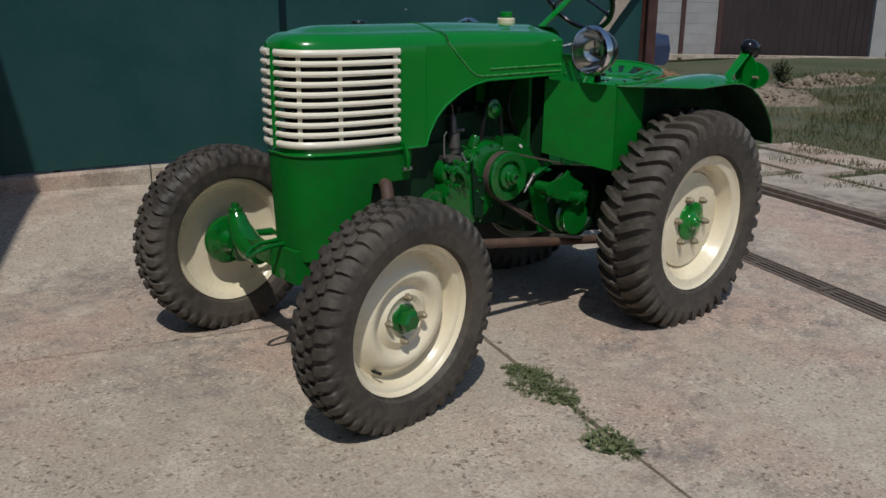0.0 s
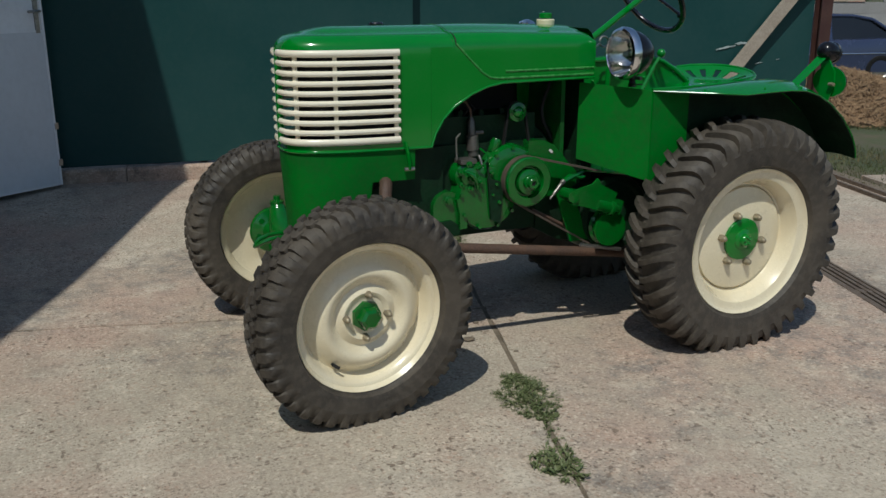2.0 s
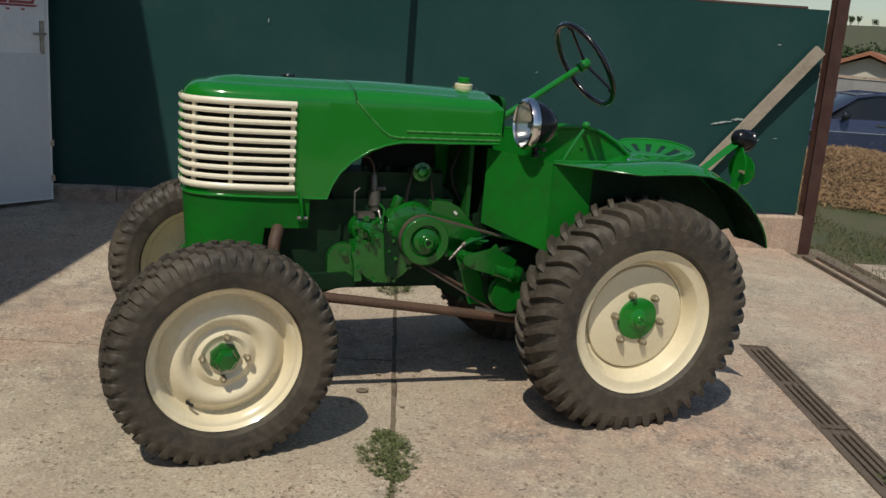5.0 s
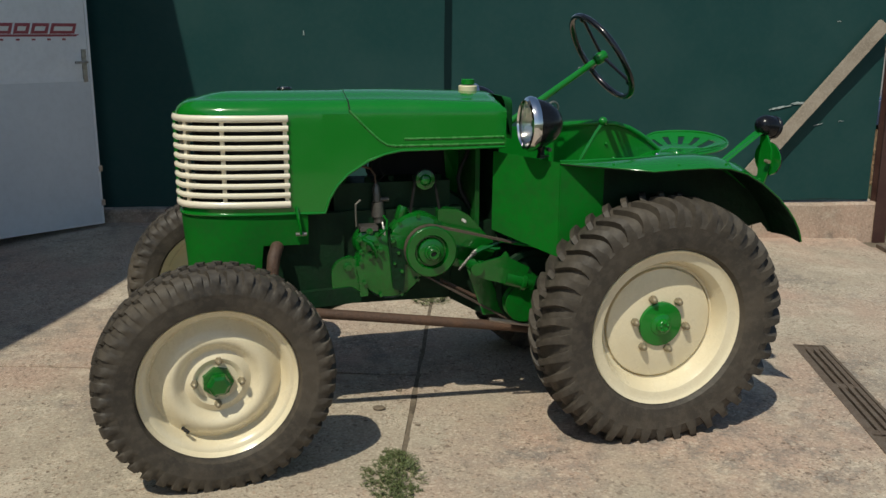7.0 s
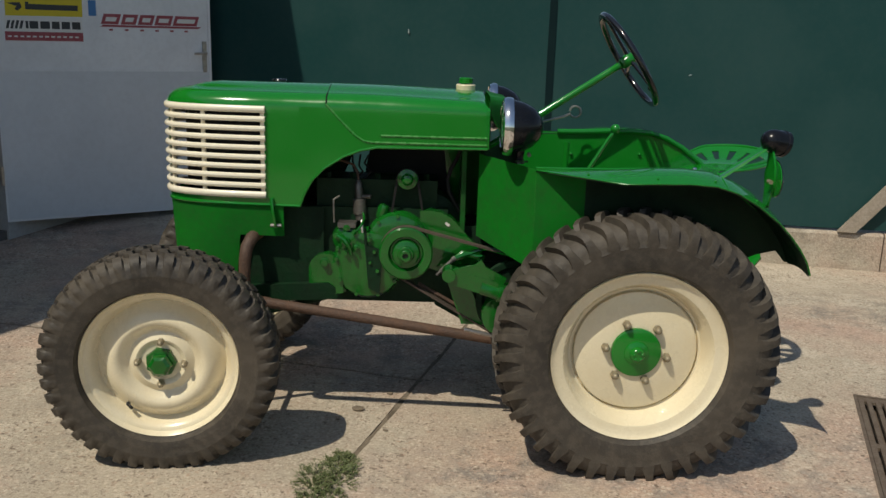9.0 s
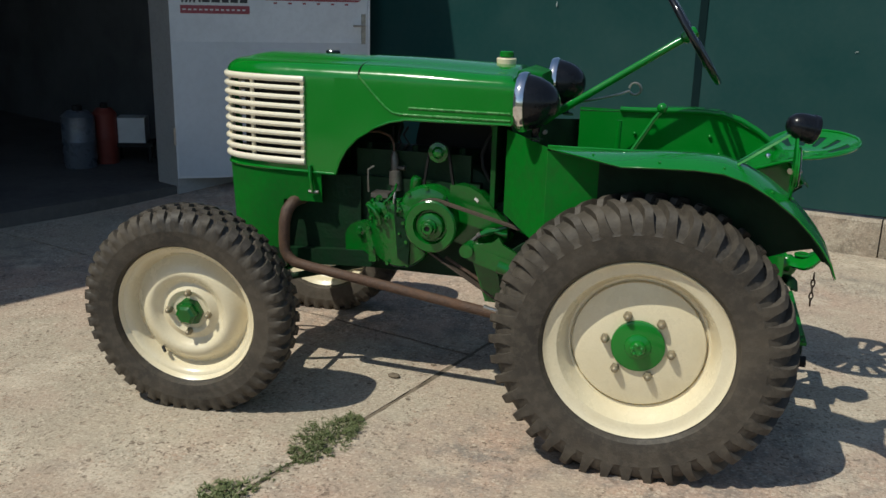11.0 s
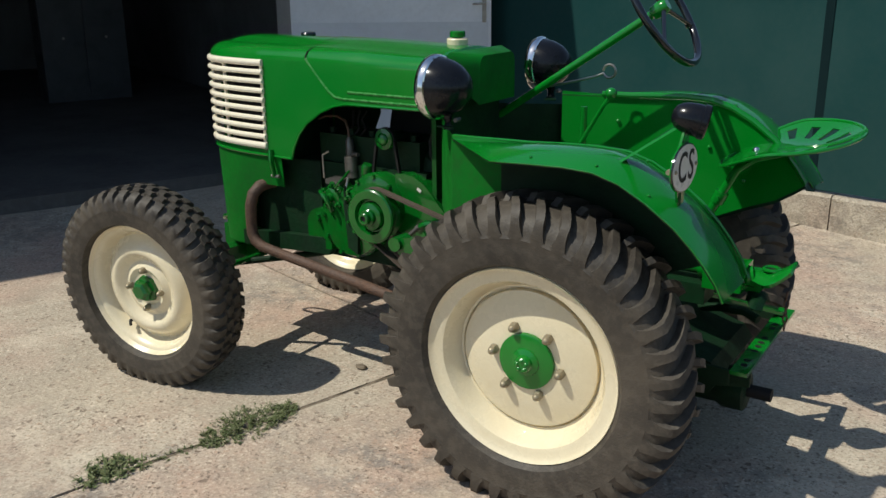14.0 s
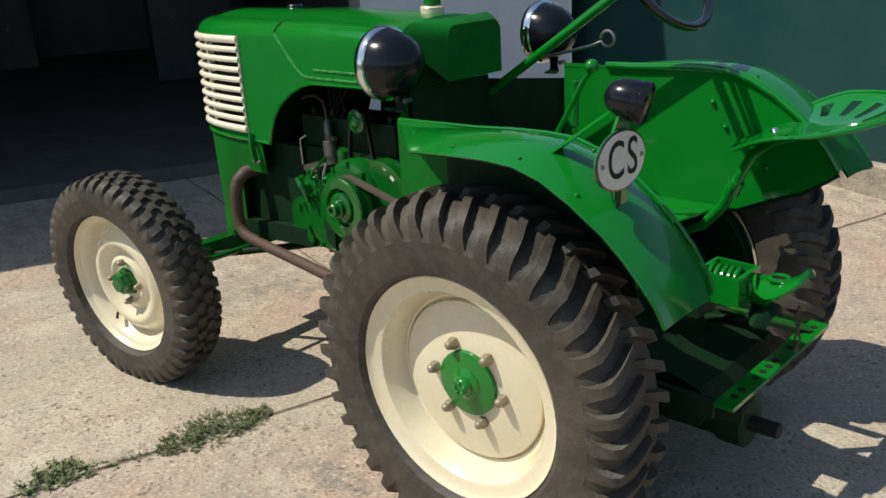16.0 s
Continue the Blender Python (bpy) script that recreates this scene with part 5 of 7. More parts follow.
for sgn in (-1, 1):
    TP("brake_drum", D(0.008, RZ, [(0, 0), (0.14, 0), (0.145, 0.01), (0.145, 0.07), (0.10, 0.075)], YC + sgn * 0.33 if sgn < 0 else YC + 0.40, 36), GREEN_SHADED)
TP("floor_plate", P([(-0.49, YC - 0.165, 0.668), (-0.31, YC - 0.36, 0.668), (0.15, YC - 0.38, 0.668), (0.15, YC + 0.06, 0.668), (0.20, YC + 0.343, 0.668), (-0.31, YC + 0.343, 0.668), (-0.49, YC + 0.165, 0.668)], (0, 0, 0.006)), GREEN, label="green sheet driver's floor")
TP("front_bulkhead", P([(-0.50, YC - 0.17, 1.03), (-0.50, YC + 0.17, 1.03), (-0.50, YC + 0.17, 0.62), (-0.50, YC - 0.17, 0.62)], (0.005, 0, 0)), GREEN_SHADED)

# belt tensioner and clutch linkage in front of the rear tyre
link = TP("tension_arm", B(0, 0.22, -0.022, 0.022, -0.028, 0.028, bar_to((-0.60, -0.335, 0.600), (-0.405, -0.345, 0.545), 0, 0)), GREEN_CAST, label="green belt tensioner arm", bevel=0.008)
part("arm_fin", P([(-0.60, -0.345, 0.625), (-0.52, -0.35, 0.645), (-0.50, -0.35, 0.665), (-0.485, -0.35, 0.64), (-0.41, -0.35, 0.60), (-0.42, -0.35, 0.575)], (0, -0.012, 0)), GREEN_CAST, link)
part("arm_barrel", T([(-0.50, -0.35, 0.562), (-0.44, -0.35, 0.545), (-0.438, -0.35, 0.545), (-0.425, -0.35, 0.541), (-0.42, -0.35, 0.540), (-0.40, -0.35, 0.535)], [0.026, 0.027, 0.033, 0.033, 0.026, 0.022], 16), GREEN_CAST, link)
part("arm_pivot", T([(-0.612, -0.30, 0.606), (-0.612, -0.37, 0.606)], 0.024, 14), GREEN_CAST, link)
TP("tension_drum", D(-0.42, 0.455, [(0, 0), (0.070, 0), (0.072, 0.006), (0.062, 0.016), (0.062, 0.036), (0.072, 0.046), (0.070, 0.052), (0.02, 0.054), (0, 0.054)], -0.29, 32), GREEN_CAST, label="green idler drum")
TP("step_web", P([(-0.63, -0.26, 0.60), (-0.56, -0.26, 0.60), (-0.47, -0.26, 0.40), (-0.56, -0.26, 0.40)], (0, -0.012, 0)), GREEN_CAST)
lever = TP("clutch_lever", T([(-0.590, -0.255, 0.640), (-0.560, -0.253, 0.655), (-0.535, -0.252, 0.660), (-0.515, -0.252, 0.668), (-0.490, -0.252, 0.676)], [0.010, 0.015, 0.010, 0.009, 0.006], 8), GREEN_CAST, label="green clutch lever with a bare steel adjusting rod")
part("lever_ear", T([(-0.540, -0.252, 0.658), (-0.512, -0.254, 0.650), (-0.492, -0.254, 0.652)], [0.009, 0.008, 0.006], 8), GREEN_CAST, lever)
part("adjusting_rod", T([(-0.655, -0.268, 0.580), (-0.640, -0.266, 0.595), (-0.639, -0.266, 0.596), (-0.600, -0.258, 0.634), (-0.598, -0.258, 0.636), (-0.588, -0.256, 0.644)], [0.005, 0.005, 0.007, 0.007, 0.010, 0.010], 10), DULL_METAL, lever, "bare steel rod")
TP("pull_rod", T([(-0.72, -0.24, 0.54), (-0.60, -0.245, 0.475), (-0.42, -0.25, 0.375)], 0.007, 8), RUST)
TP("brake_rod", T([(-0.55, -0.33, 0.40), (-0.36, -0.33, 0.36)], 0.008, 8), STEEL)

# exhaust
TP("exhaust_pipe", T([(-1.300, -0.13, 0.692), (-1.310, -0.195, 0.700), (-1.320, -0.245, 0.692), (-1.332, -0.270, 0.666), (-1.338, -0.280, 0.625), (-1.341, -0.281, 0.560), (-1.338, -0.282, 0.515), (-1.322, -0.283, 0.487), (-1.295, -0.283, 0.471), (-1.24, -0.282, 0.461), (-1.0, -0.279, 0.427), (-0.7, -0.276, 0.383), (-0.43, -0.272, 0.343), (-0.20, -0.27, 0.310)],
                   [0.023, 0.023, 0.023, 0.023, 0.022, 0.021, 0.021, 0.021, 0.020, 0.019, 0.019, 0.019, 0.019, 0.019], 16), RUST, label="rusty brown exhaust pipe running under the engine")

# front axle and steering
ax = TP("front_axle", P([(-1.575, -0.40, 0.415), (-1.575, -0.10, 0.410), (-1.575, 0.05, 0.410), (-1.575, 0.34, 0.415), (-1.575, 0.34, 0.360), (-1.575, 0.06, 0.352), (-1.575, -0.11, 0.352), (-1.575, -0.40, 0.360)], (0.055, 0, 0)), GREEN_CAST, label="green cast front axle beam", bevel=0.008)
part("axle_pivot", B(-1.635, -1.47, YC - 0.085, YC + 0.085, 0.36, 0.48), GREEN_MATT, ax, bevel=0.012)
part("pivot_pin", T([(-1.640, YC, 0.385), (-1.45, YC, 0.385)], 0.022, 14), GREEN_CAST, ax)
for sgn, yw in ((-1, YC - FY - 0.030), (1, 0.572)):
    yk = yw - sgn * 0.115
    knuckle = T([(-1.545, yk - sgn * 0.19, 0.362), (-1.545, yk - sgn * 0.13, 0.368), (-1.545, yk - sgn * 0.07, 0.392), (-1.545, yk - sgn * 0.025, 0.435), (-1.545, yk - sgn * 0.003, 0.485)], [0.044, 0.054, 0.056, 0.046, 0.034], 16)
    kn = TP("steering_knuckle", knuckle, GREEN_CAST, label="curved green steering knuckle")
    part("king_pin", T([(-1.545, yk, 0.31), (-1.545, yk, 0.488), (-1.545, yk, 0.490), (-1.545, yk, 0.508), (-1.545, yk, 0.512), (-1.545, yk, 0.530)], [0.024, 0.024, 0.030, 0.030, 0.016, 0.015], 14), GREEN_CAST, kn)
    part("hub_drum", D(FX - 0.012, FZ + 0.014, [(0, 0.02), (0.05, 0.02), (0.052, 0.0), (0.096, -0.004), (0.100, -0.02), (0.094, -0.032), (0.05, -0.048), (0.032, -0.075), (0, -0.075)] if sgn < 0 else [(0, -0.02), (0.05, -0.02), (0.052, 0.0), (0.096, 0.004), (0.100, 0.02), (0.094, 0.032), (0.05, 0.048), (0.032, 0.075), (0, 0.075)], yw - sgn * 0.035, 24), GREEN_CAST, kn)
    for q in range(6):
        a = q * math.tau / 6 + 0.3
        yb = yw - sgn * 0.058
        part("drum_bolt", T([(FX - 0.012 + 0.068 * math.cos(a), yb, FZ + 0.014 + 0.068 * math.sin(a)), (FX - 0.012 + 0.068 * math.cos(a), yb - sgn * 0.022, FZ + 0.014 + 0.068 * math.sin(a))], 0.014, 6), GREEN_CAST, kn)
    part("fork_end", T([(-1.545, yk - sgn * 0.03, 0.30), (-1.545, yk - sgn * 0.03, 0.345), (-1.545, yk - sgn * 0.015, 0.40)], [0.022, 0.034, 0.036], 12), GREEN_CAST, kn)
    part("steering_arm", T([(-1.545, yk, 0.40), (-1.47, yk - sgn * 0.01, 0.395), (-1.40, yk - sgn * 0.03, 0.395)], [0.016, 0.014, 0.016], 10), GREEN_CAST, kn)
TP("tow_loop", T([(-1.60, 0.003, 0.492), (-1.69, 0.003, 0.488), (-1.728, -0.001, 0.477), (-1.746, -0.012, 0.464), (-1.752, -0.025, 0.458), (-1.746, -0.038, 0.464), (-1.728, -0.049, 0.477), (-1.69, -0.053, 0.488), (-1.60, -0.053, 0.492)], 0.008, 10), GREEN_CAST, label="green bent rod tow loop on the nose")
TP("track_rod", T([(-1.40, YC - FY + 0.115, 0.395), (-1.40, 0.572 - 0.145, 0.395)], 0.011, 10), GREEN_CAST)
TP("drag_link", T([(-1.40, 0.36, 0.41), (-1.0, 0.24, 0.50), (-0.62, 0.16, 0.60)], 0.011, 10), GREEN_CAST)
TP("radius_rod", T([(-1.54, -0.30, 0.36), (-1.2, -0.17, 0.42), (-1.02, -0.12, 0.46)], 0.013, 10), GREEN_SHADED)
TP("radius_rod", T([(-1.54, 0.24, 0.36), (-1.2, 0.06, 0.42), (-1.02, 0.01, 0.46)], 0.013, 10), GREEN_SHADED)

# steering column and wheel
CB, CH = Vector((-0.50, 0.1365, 0.976)), Vector((0.050, 0.147, 1.338))
ca = (CH - CB).normalized()
TP("steering_column", T([CB - 0.05 * ca, CH - 0.03 * ca, CH - 0.02 * ca], [0.014, 0.014, 0.012], 14), GREEN, label="green steering column")
sm = Matrix.Translation(CH + 0.012 * ca) @ ca.to_track_quat("-Y", "Z").to_matrix().to_4x4()
wheel = TP("steering_wheel", T([sm @ Vector((0.195 * math.cos(k * math.tau / 56), 0, 0.195 * math.sin(k * math.tau / 56))) for k in range(56)], 0.0125, 12, closed=True), BLACK, label="thin black steering wheel with green hub")
part("wheel_hub", L([(0, 0.022), (0.018, 0.022), (0.022, 0.016), (0.026, 0.0), (0.022, -0.03), (0.015, -0.036), (0, -0.036)], 20, sm), GREEN, wheel)
for k in range(3):
    a = radians(98 + 120 * k)
    c, s = math.cos(a), math.sin(a)
    part("spoke", T([sm @ Vector((0.02 * c, -0.004, 0.02 * s)), sm @ Vector((0.10 * c, -0.002, 0.10 * s)), sm @ Vector((0.187 * c, 0.0, 0.187 * s))], [0.008, 0.0065, 0.0075], 10), BLACK, wheel)
    part("spoke_clip", sphere(bmesh.new(), sm @ Vector((0.183 * c, 0.003, 0.183 * s)), 0.013, 8), BLACK, wheel)
ring = [Vector((-0.125 + 0.022 * math.cos(a), 0.198, 1.137 + 0.022 * math.sin(a))) for a in [radians(200 + 24 * k) for k in range(15)]]
TP("throttle_rod", T([(-0.42, 0.15, 1.035), (-0.33, 0.155, 1.080), (-0.25, 0.17, 1.098), (-0.17, 0.19, 1.118)] + ring, 0.0045, 8), STEEL, label="bent bare wire throttle rod with a loop")
gl = TP("gear_lever", T([(-0.23, -0.058, 0.66), (-0.14, -0.058, 0.88), (-0.035, -0.058, 1.06), (-0.014, -0.058, 1.088)], [0.009, 0.008, 0.007, 0.007], 10), GREEN, label="green gear lever with ball knob")
part("knob", sphere(bmesh.new(), (-0.010, -0.058, 1.100), 0.0185, 12), GREEN, gl)
TP("hand_brake", T([(-0.17, 0.095, 0.66), (-0.168, 0.095, 0.90), (-0.167, 0.095, 0.905), (-0.165, 0.095, 1.03)], [0.007, 0.007, 0.012, 0.011], 10), GREEN, label="upright green hand lever")
TP("foot_pedal", P([(-0.34, 0.14, 0.72), (-0.30, 0.14, 0.755), (-0.30, 0.20, 0.755), (-0.34, 0.20, 0.72)], (0.004, 0, -0.006)), GREEN)
TP("pedal_shaft", T([(-0.40, 0.17, 0.63), (-0.33, 0.17, 0.73)], 0.009, 8), GREEN)


# ---- seat
def seat_z(rim, c, s):
    """Height of the pan: a dish whose rim drops towards the front lip."""
    return 0.936 + rim * (0.036 + 0.022 * c + 0.019 * s - 0.080 * max(0.0, -c) ** 1.6)


def seat_pan():
    bm = bmesh.new()
    cx, cy, nr, na = 0.475, 0.212, 12, 72
    grid = []
    for i in range(nr + 1):
        row = []
        f = i / nr
        for k in range(na):
            a = k * math.tau / na
            c, s = math.cos(a), math.sin(a)
            fr = max(0.0, -c)
            rx, ry = 0.198 + 0.012 * fr ** 6, 0.225 - 0.02 * fr
            x, y = cx + rx * f * c, cy + ry * f * s
            rim = f ** 2.2
            z = seat_z(rim, c, s)
            row.append(bm.verts.new((x, y, z)))
        grid.append(row)
    for i in range(nr):
        for k in range(na):
            a = math.degrees(k * math.tau / na)
            a = (a + 180) % 360 - 180
            if 6 <= i < 10 and abs(a) < 132 and k % 5 in (0, 1):
                continue
            if i == 2 and k % 12 == 0:
                continue
            q = []
            for v in (grid[i][k], grid[i][(k + 1) % na], grid[i + 1][(k + 1) % na], grid[i + 1][k]):
                q.append(v)
            bm.faces.new(q)
    bmesh.ops.remove_doubles(bm, verts=bm.verts, dist=0.0005)
    for v in [v for v in bm.verts if not v.link_faces]:
        bm.verts.remove(v)
    bmesh.ops.recalc_face_normals(bm, faces=bm.faces)
    bmesh.ops.solidify(bm, geom=bm.faces, thickness=0.004)
    return bm


seat = TP("seat", seat_pan(), GREEN, label="green pressed steel pan seat with slots", sharp=50)
rimpts = []
for k in range(72):
    a = k * math.tau / 72
    c, s = math.cos(a), math.sin(a)
    fr = max(0.0, -c)
    rimpts.append((0.475 + (0.198 + 0.012 * fr ** 6) * c, 0.212 + (0.225 - 0.02 * fr) * s, seat_z(1.0, c, s) - 0.001))
part("seat_rim", T(rimpts, 0.006, 8, closed=True), GREEN, seat)
post = TP("seat_post", T([(0.13, 0.20, 0.612), (0.19, 0.20, 0.64), (0.24, 0.20, 0.70), (0.29, 0.20, 0.80), (0.320, 0.20, 0.855), (0.37, 0.202, 0.893), (0.46, 0.206, 0.918)], [0.016, 0.016, 0.016, 0.015, 0.014, 0.012, 0.010], 12), GREEN, label="bent green seat spring post")
part("post_clamp", T([(0.262, 0.200, 0.742), (0.278, 0.200, 0.776)], 0.023, 12), GREEN, post)
part("clamp_bolt", T([(0.27, 0.165, 0.758), (0.27, 0.235, 0.758)], 0.008, 6), GREEN, post)
part("seat_bolt", sphere(bmesh.new(), (0.37, 0.206, 0.918), 0.012, 8), CHROME, seat)

# ---- tail lamp, its bracket and the oval plate
lampm = Matrix.Translation((0.407, -0.553, 1.122)) @ Matrix.Rotation(radians(108), 4, "Z") @ Matrix.Rotation(radians(14), 4, "X")
tail = TP("tail_lamp", L([(0, -0.056), (0.010, -0.055), (0.021, -0.050), (0.030, -0.040), (0.036, -0.024), (0.039, -0.004), (0.039, 0.012), (0.042, 0.014), (0.042, 0.026), (0.037, 0.030), (0.034, 0.028), (0.033, 0.0), (0, -0.03)], 28, lampm), LAMP_BLACK, label="small black tail lamp with dark red glass")
part("tail_glass", L([(0, 0.030), (0.02, 0.029), (0.034, 0.024), (0.034, 0.018), (0, 0.02)], 24, lampm), RED_GLASS, tail)
bracket = TP("lamp_bracket", P([(0.215, -0.585, 0.990), (0.215, -0.552, 0.990), (0.372, -0.545, 1.108), (0.382, -0.575, 1.108)], (0, 0.004, 0.007)), GREEN, label="folded green lamp bracket")
part("bracket_post", P([(0.384, -0.586, 0.925), (0.384, -0.545, 0.915), (0.386, -0.540, 1.10), (0.386, -0.575, 1.10), (0.386, -0.61, 1.05), (0.386, -0.615, 0.99)], (0.006, 0, 0)), GREEN, bracket)
part("bracket_bolt", sphere(bmesh.new(), (0.225, -0.568, 0.999), 0.009, 8), CHROME, bracket)
part("bracket_bolt", T([(0.375, -0.625, 1.005), (0.375, -0.60, 1.005)], 0.007, 6), BRASS, bracket)
om = Matrix.Translation((0.396, -0.582, 1.012)) @ Matrix.Rotation(radians(-2), 4, "Z")
n = 40
oval = [(0.0, 0.0825 * math.cos(k * math.tau / n), 0.0590 * math.sin(k * math.tau / n)) for k in range(n)]
oval_in = [(0.004, 0.0785 * math.cos(k * math.tau / n), 0.0555 * math.sin(k * math.tau / n)) for k in range(n)]
sign = TP("oval_plate", P(oval, (0.003, 0, 0), om @ Matrix.Translation((0.001, 0, 0))), BLACK, label="white oval plate with black letters CS")
part("plate_face", P(oval_in, (0.0015, 0, 0), om), WHITE_ENAMEL, sign)
part("plate_back", P(oval, (0.003, 0, 0), om @ Matrix.Translation((-0.0025, 0, 0))), GREEN, sign, "green painted back of the plate")
for dy in (-0.066, 0.066):
    part("plate_screw", sphere(bmesh.new(), om @ Vector((0.006, dy, 0)), 0.005, 8), BRASS, sign)


def letters(text, size, mat, parent, m, name="lettering"):
    """Letters as a thin mesh of their own, facing the z axis of the pose m."""
    cu = bpy.data.curves.new(name, "FONT")
    cu.body, cu.size, cu.extrude, cu.align_x, cu.align_y = text, size, 0.0006, "CENTER", "CENTER"
    cu.offset, cu.space_character = size * 0.004, 1.18
    ob = bpy.data.objects.new(name, cu)
    me = bpy.data.meshes.new_from_object(ob)
    bpy.data.objects.remove(ob)
    me.materials.clear()
    me.materials.append(mat)
    return part(name, me, None, parent, at=m)


letters("CS", 0.104, BLACK_MATT, sign, om @ Matrix.Translation((0.0062, 0.002, 0.0)) @ Matrix(((0, 0, 1, 0), (1, 0, 0, 0), (0, 1, 0, 0), (0, 0, 0, 1))) @ Matrix.Diagonal((0.78, 1.0, 1, 1)))
part("plate_stem", P([(0.386, -0.590, 0.97), (0.386, -0.566, 0.97), (0.388, -0.570, 0.918), (0.388, -0.586, 0.918)], (0.004, 0, 0)), GREEN_DULL, sign)

# ---- hitch, drawbar frame and power take-off
hb = TP("drawbar", P([(0.476, -0.300, 0.386), (0.524, -0.300, 0.384), (0.524, 0.275, 0.384), (0.476, 0.275, 0.386)], (0, 0, 0.011)), GREEN, label="green flat bar drawbar with pin holes", bevel=0.002)
for y in (-0.245, -0.205, -0.130, -0.090, -0.055, -0.014, 0.075, 0.116, 0.19, 0.23):
    part("pin_hole", T([(0.500, y, 0.3935), (0.500, y, 0.3972)], 0.0095, 14), BLACK_MATT, hb)
# Side arms coloured dark to stand for the tyre and fender shadow.
for y in (-0.300, 0.262):
    part("side_arm", P([(0.05, y, 0.415), (0.475, y, 0.395), (0.475, y, 0.352), (0.05, y, 0.36)], (0, 0.012, 0)), GREEN_SHADED, hb)
part("stay", T([(0.20, 0.10, 0.40), (0.34, 0.06, 0.44), (0.42, 0.03, 0.452), (0.47, 0.01, 0.44)], 0.014, 10), GREEN_SHADED, hb)
hitch = TP("hitch", B(0.33, 0.43, YC - 0.055, YC + 0.055, 0.556, 0.566), GREEN, label="green sprung trailer hitch with jaw", bevel=0.003)
part("spring_rod", T([(0.16, YC, 0.600), (0.30, YC, 0.600), (0.302, YC, 0.600), (0.325, YC, 0.600)], [0.018, 0.018, 0.030, 0.030], 12), GREEN, hitch)
part("hitch_bracket", B(0.18, 0.335, YC - 0.05, YC + 0.05, 0.50, 0.562), GREEN_SHADED, hitch, bevel=0.008)
for sgn in (-1, 1):
    part("hitch_cheek", P([(0.328, YC + sgn * 0.052, 0.557), (0.44, YC + sgn * 0.052, 0.557), (0.44, YC + sgn * 0.052, 0.628), (0.328, YC + sgn * 0.052, 0.632)], (0, sgn * 0.007, 0)), GREEN, hitch, bevel=0.002)
for x in (0.326, 0.432):
    part("hitch_end", B(x, x + 0.010, YC - 0.056, YC + 0.056, 0.558, 0.631), GREEN, hitch, bevel=0.002)
coil = [(0.342 + 0.082 * k / 80, YC + 0.034 * math.cos(k * math.tau / 16), 0.598 + 0.034 * math.sin(k * math.tau / 16)) for k in range(81)]
part("coil_spring", T(coil, 0.0062, 8), GREEN, hitch, "green coil spring")
part("hitch_neck", T([(0.43, YC, 0.59), (0.44, YC + 0.01, 0.59), (0.455, YC + 0.015, 0.592)], [0.024, 0.028, 0.034], 14), GREEN, hitch)


def jaw(z0, tip, length=0.135):
    bm = bmesh.new()
    n, m = 10, 8
    rows = []
    for i in range(n + 1):
        f = i / n
        x = 0.445 + length * f
        w = 0.030 + 0.052 * smoothstep(0.0, 0.55, f) - 0.030 * smoothstep(0.65, 1.0, f)
        rows.append([(x, YC + 0.02 + w * (2 * j / m - 1), z0 + tip * f ** 3 - 0.020 * (2 * j / m - 1) ** 2) for j in range(m + 1)])
    return sheet(bm, rows, 0.010)


part("upper_jaw", jaw(0.610, 0.046, 0.122), GREEN, hitch, "flared upper hitch jaw")
# Lower jaw darkened as if shaded by the upper one.
part("lower_jaw", jaw(0.545, -0.020, 0.055), GREEN_SHADED, hitch)
part("hitch_stay", B(0, 0.275, -0.014, 0.014, -0.005, 0.005, bar_to((0.315, YC + 0.075, 0.492), (0.500, 0.205, 0.402), 0, 0)), GREEN, hitch, bevel=0.002)
part("jaw_web", P([(0.435, YC + 0.02, 0.612), (0.475, YC + 0.02, 0.612), (0.500, YC + 0.02, 0.58), (0.475, YC + 0.02, 0.54), (0.435, YC + 0.02, 0.54)], (0, 0.03, 0)), GREEN, hitch)
part("jaw_ring", T([(0.505 + 0.022 * math.cos(k * math.tau / 20), YC + 0.02 + 0.022 * math.sin(k * math.tau / 20), 0.622) for k in range(20)], 0.006, 8, closed=True), GREEN, hitch)
part("jaw_hole", T([(0.505, YC + 0.02, 0.6165), (0.505, YC + 0.02, 0.6205)], 0.019, 18), BLACK_MATT, hitch)
for k in range(5):
    c = Vector((0.553, -0.030 + 0.002 * k, 0.545 - 0.024 * k))
    t0 = 0 if k % 2 else 1
    part("chain_link", T([c + Vector((0.006 * math.cos(a) * (1 - t0), 0.006 * math.cos(a) * t0, 0.014 * math.sin(a))) for a in [j * math.tau / 12 for j in range(12)]], 0.0028, 6, closed=True), RUST, hitch)
pto = TP("power_take_off", T([(0.20, -0.10, 0.255), (0.40, -0.10, 0.255), (0.42, -0.10, 0.255), (0.48, -0.10, 0.255), (0.485, -0.10, 0.255)], [0.055, 0.055, 0.065, 0.065, 0.056], 24), GREEN_SHADED, label="dark power take-off housing")
part("pto_shaft", T([(0.48, -0.10, 0.255), (0.555, -0.10, 0.255)], 0.020, 12), BLACK_MATT, pto)
# Dark bulk added to close the view through the drawbar to the far wheel.
TP("rear_housing", P([(0.15, YC - 0.16, 0.25), (0.40, YC - 0.16, 0.27), (0.43, YC - 0.16, 0.33), (0.40, YC - 0.16, 0.37), (0.30, YC - 0.16, 0.40), (0.15, YC - 0.16, 0.52)], (0, 0.36, 0)), GREEN_SHADED, label="dark rear transmission housing", bevel=0.02)
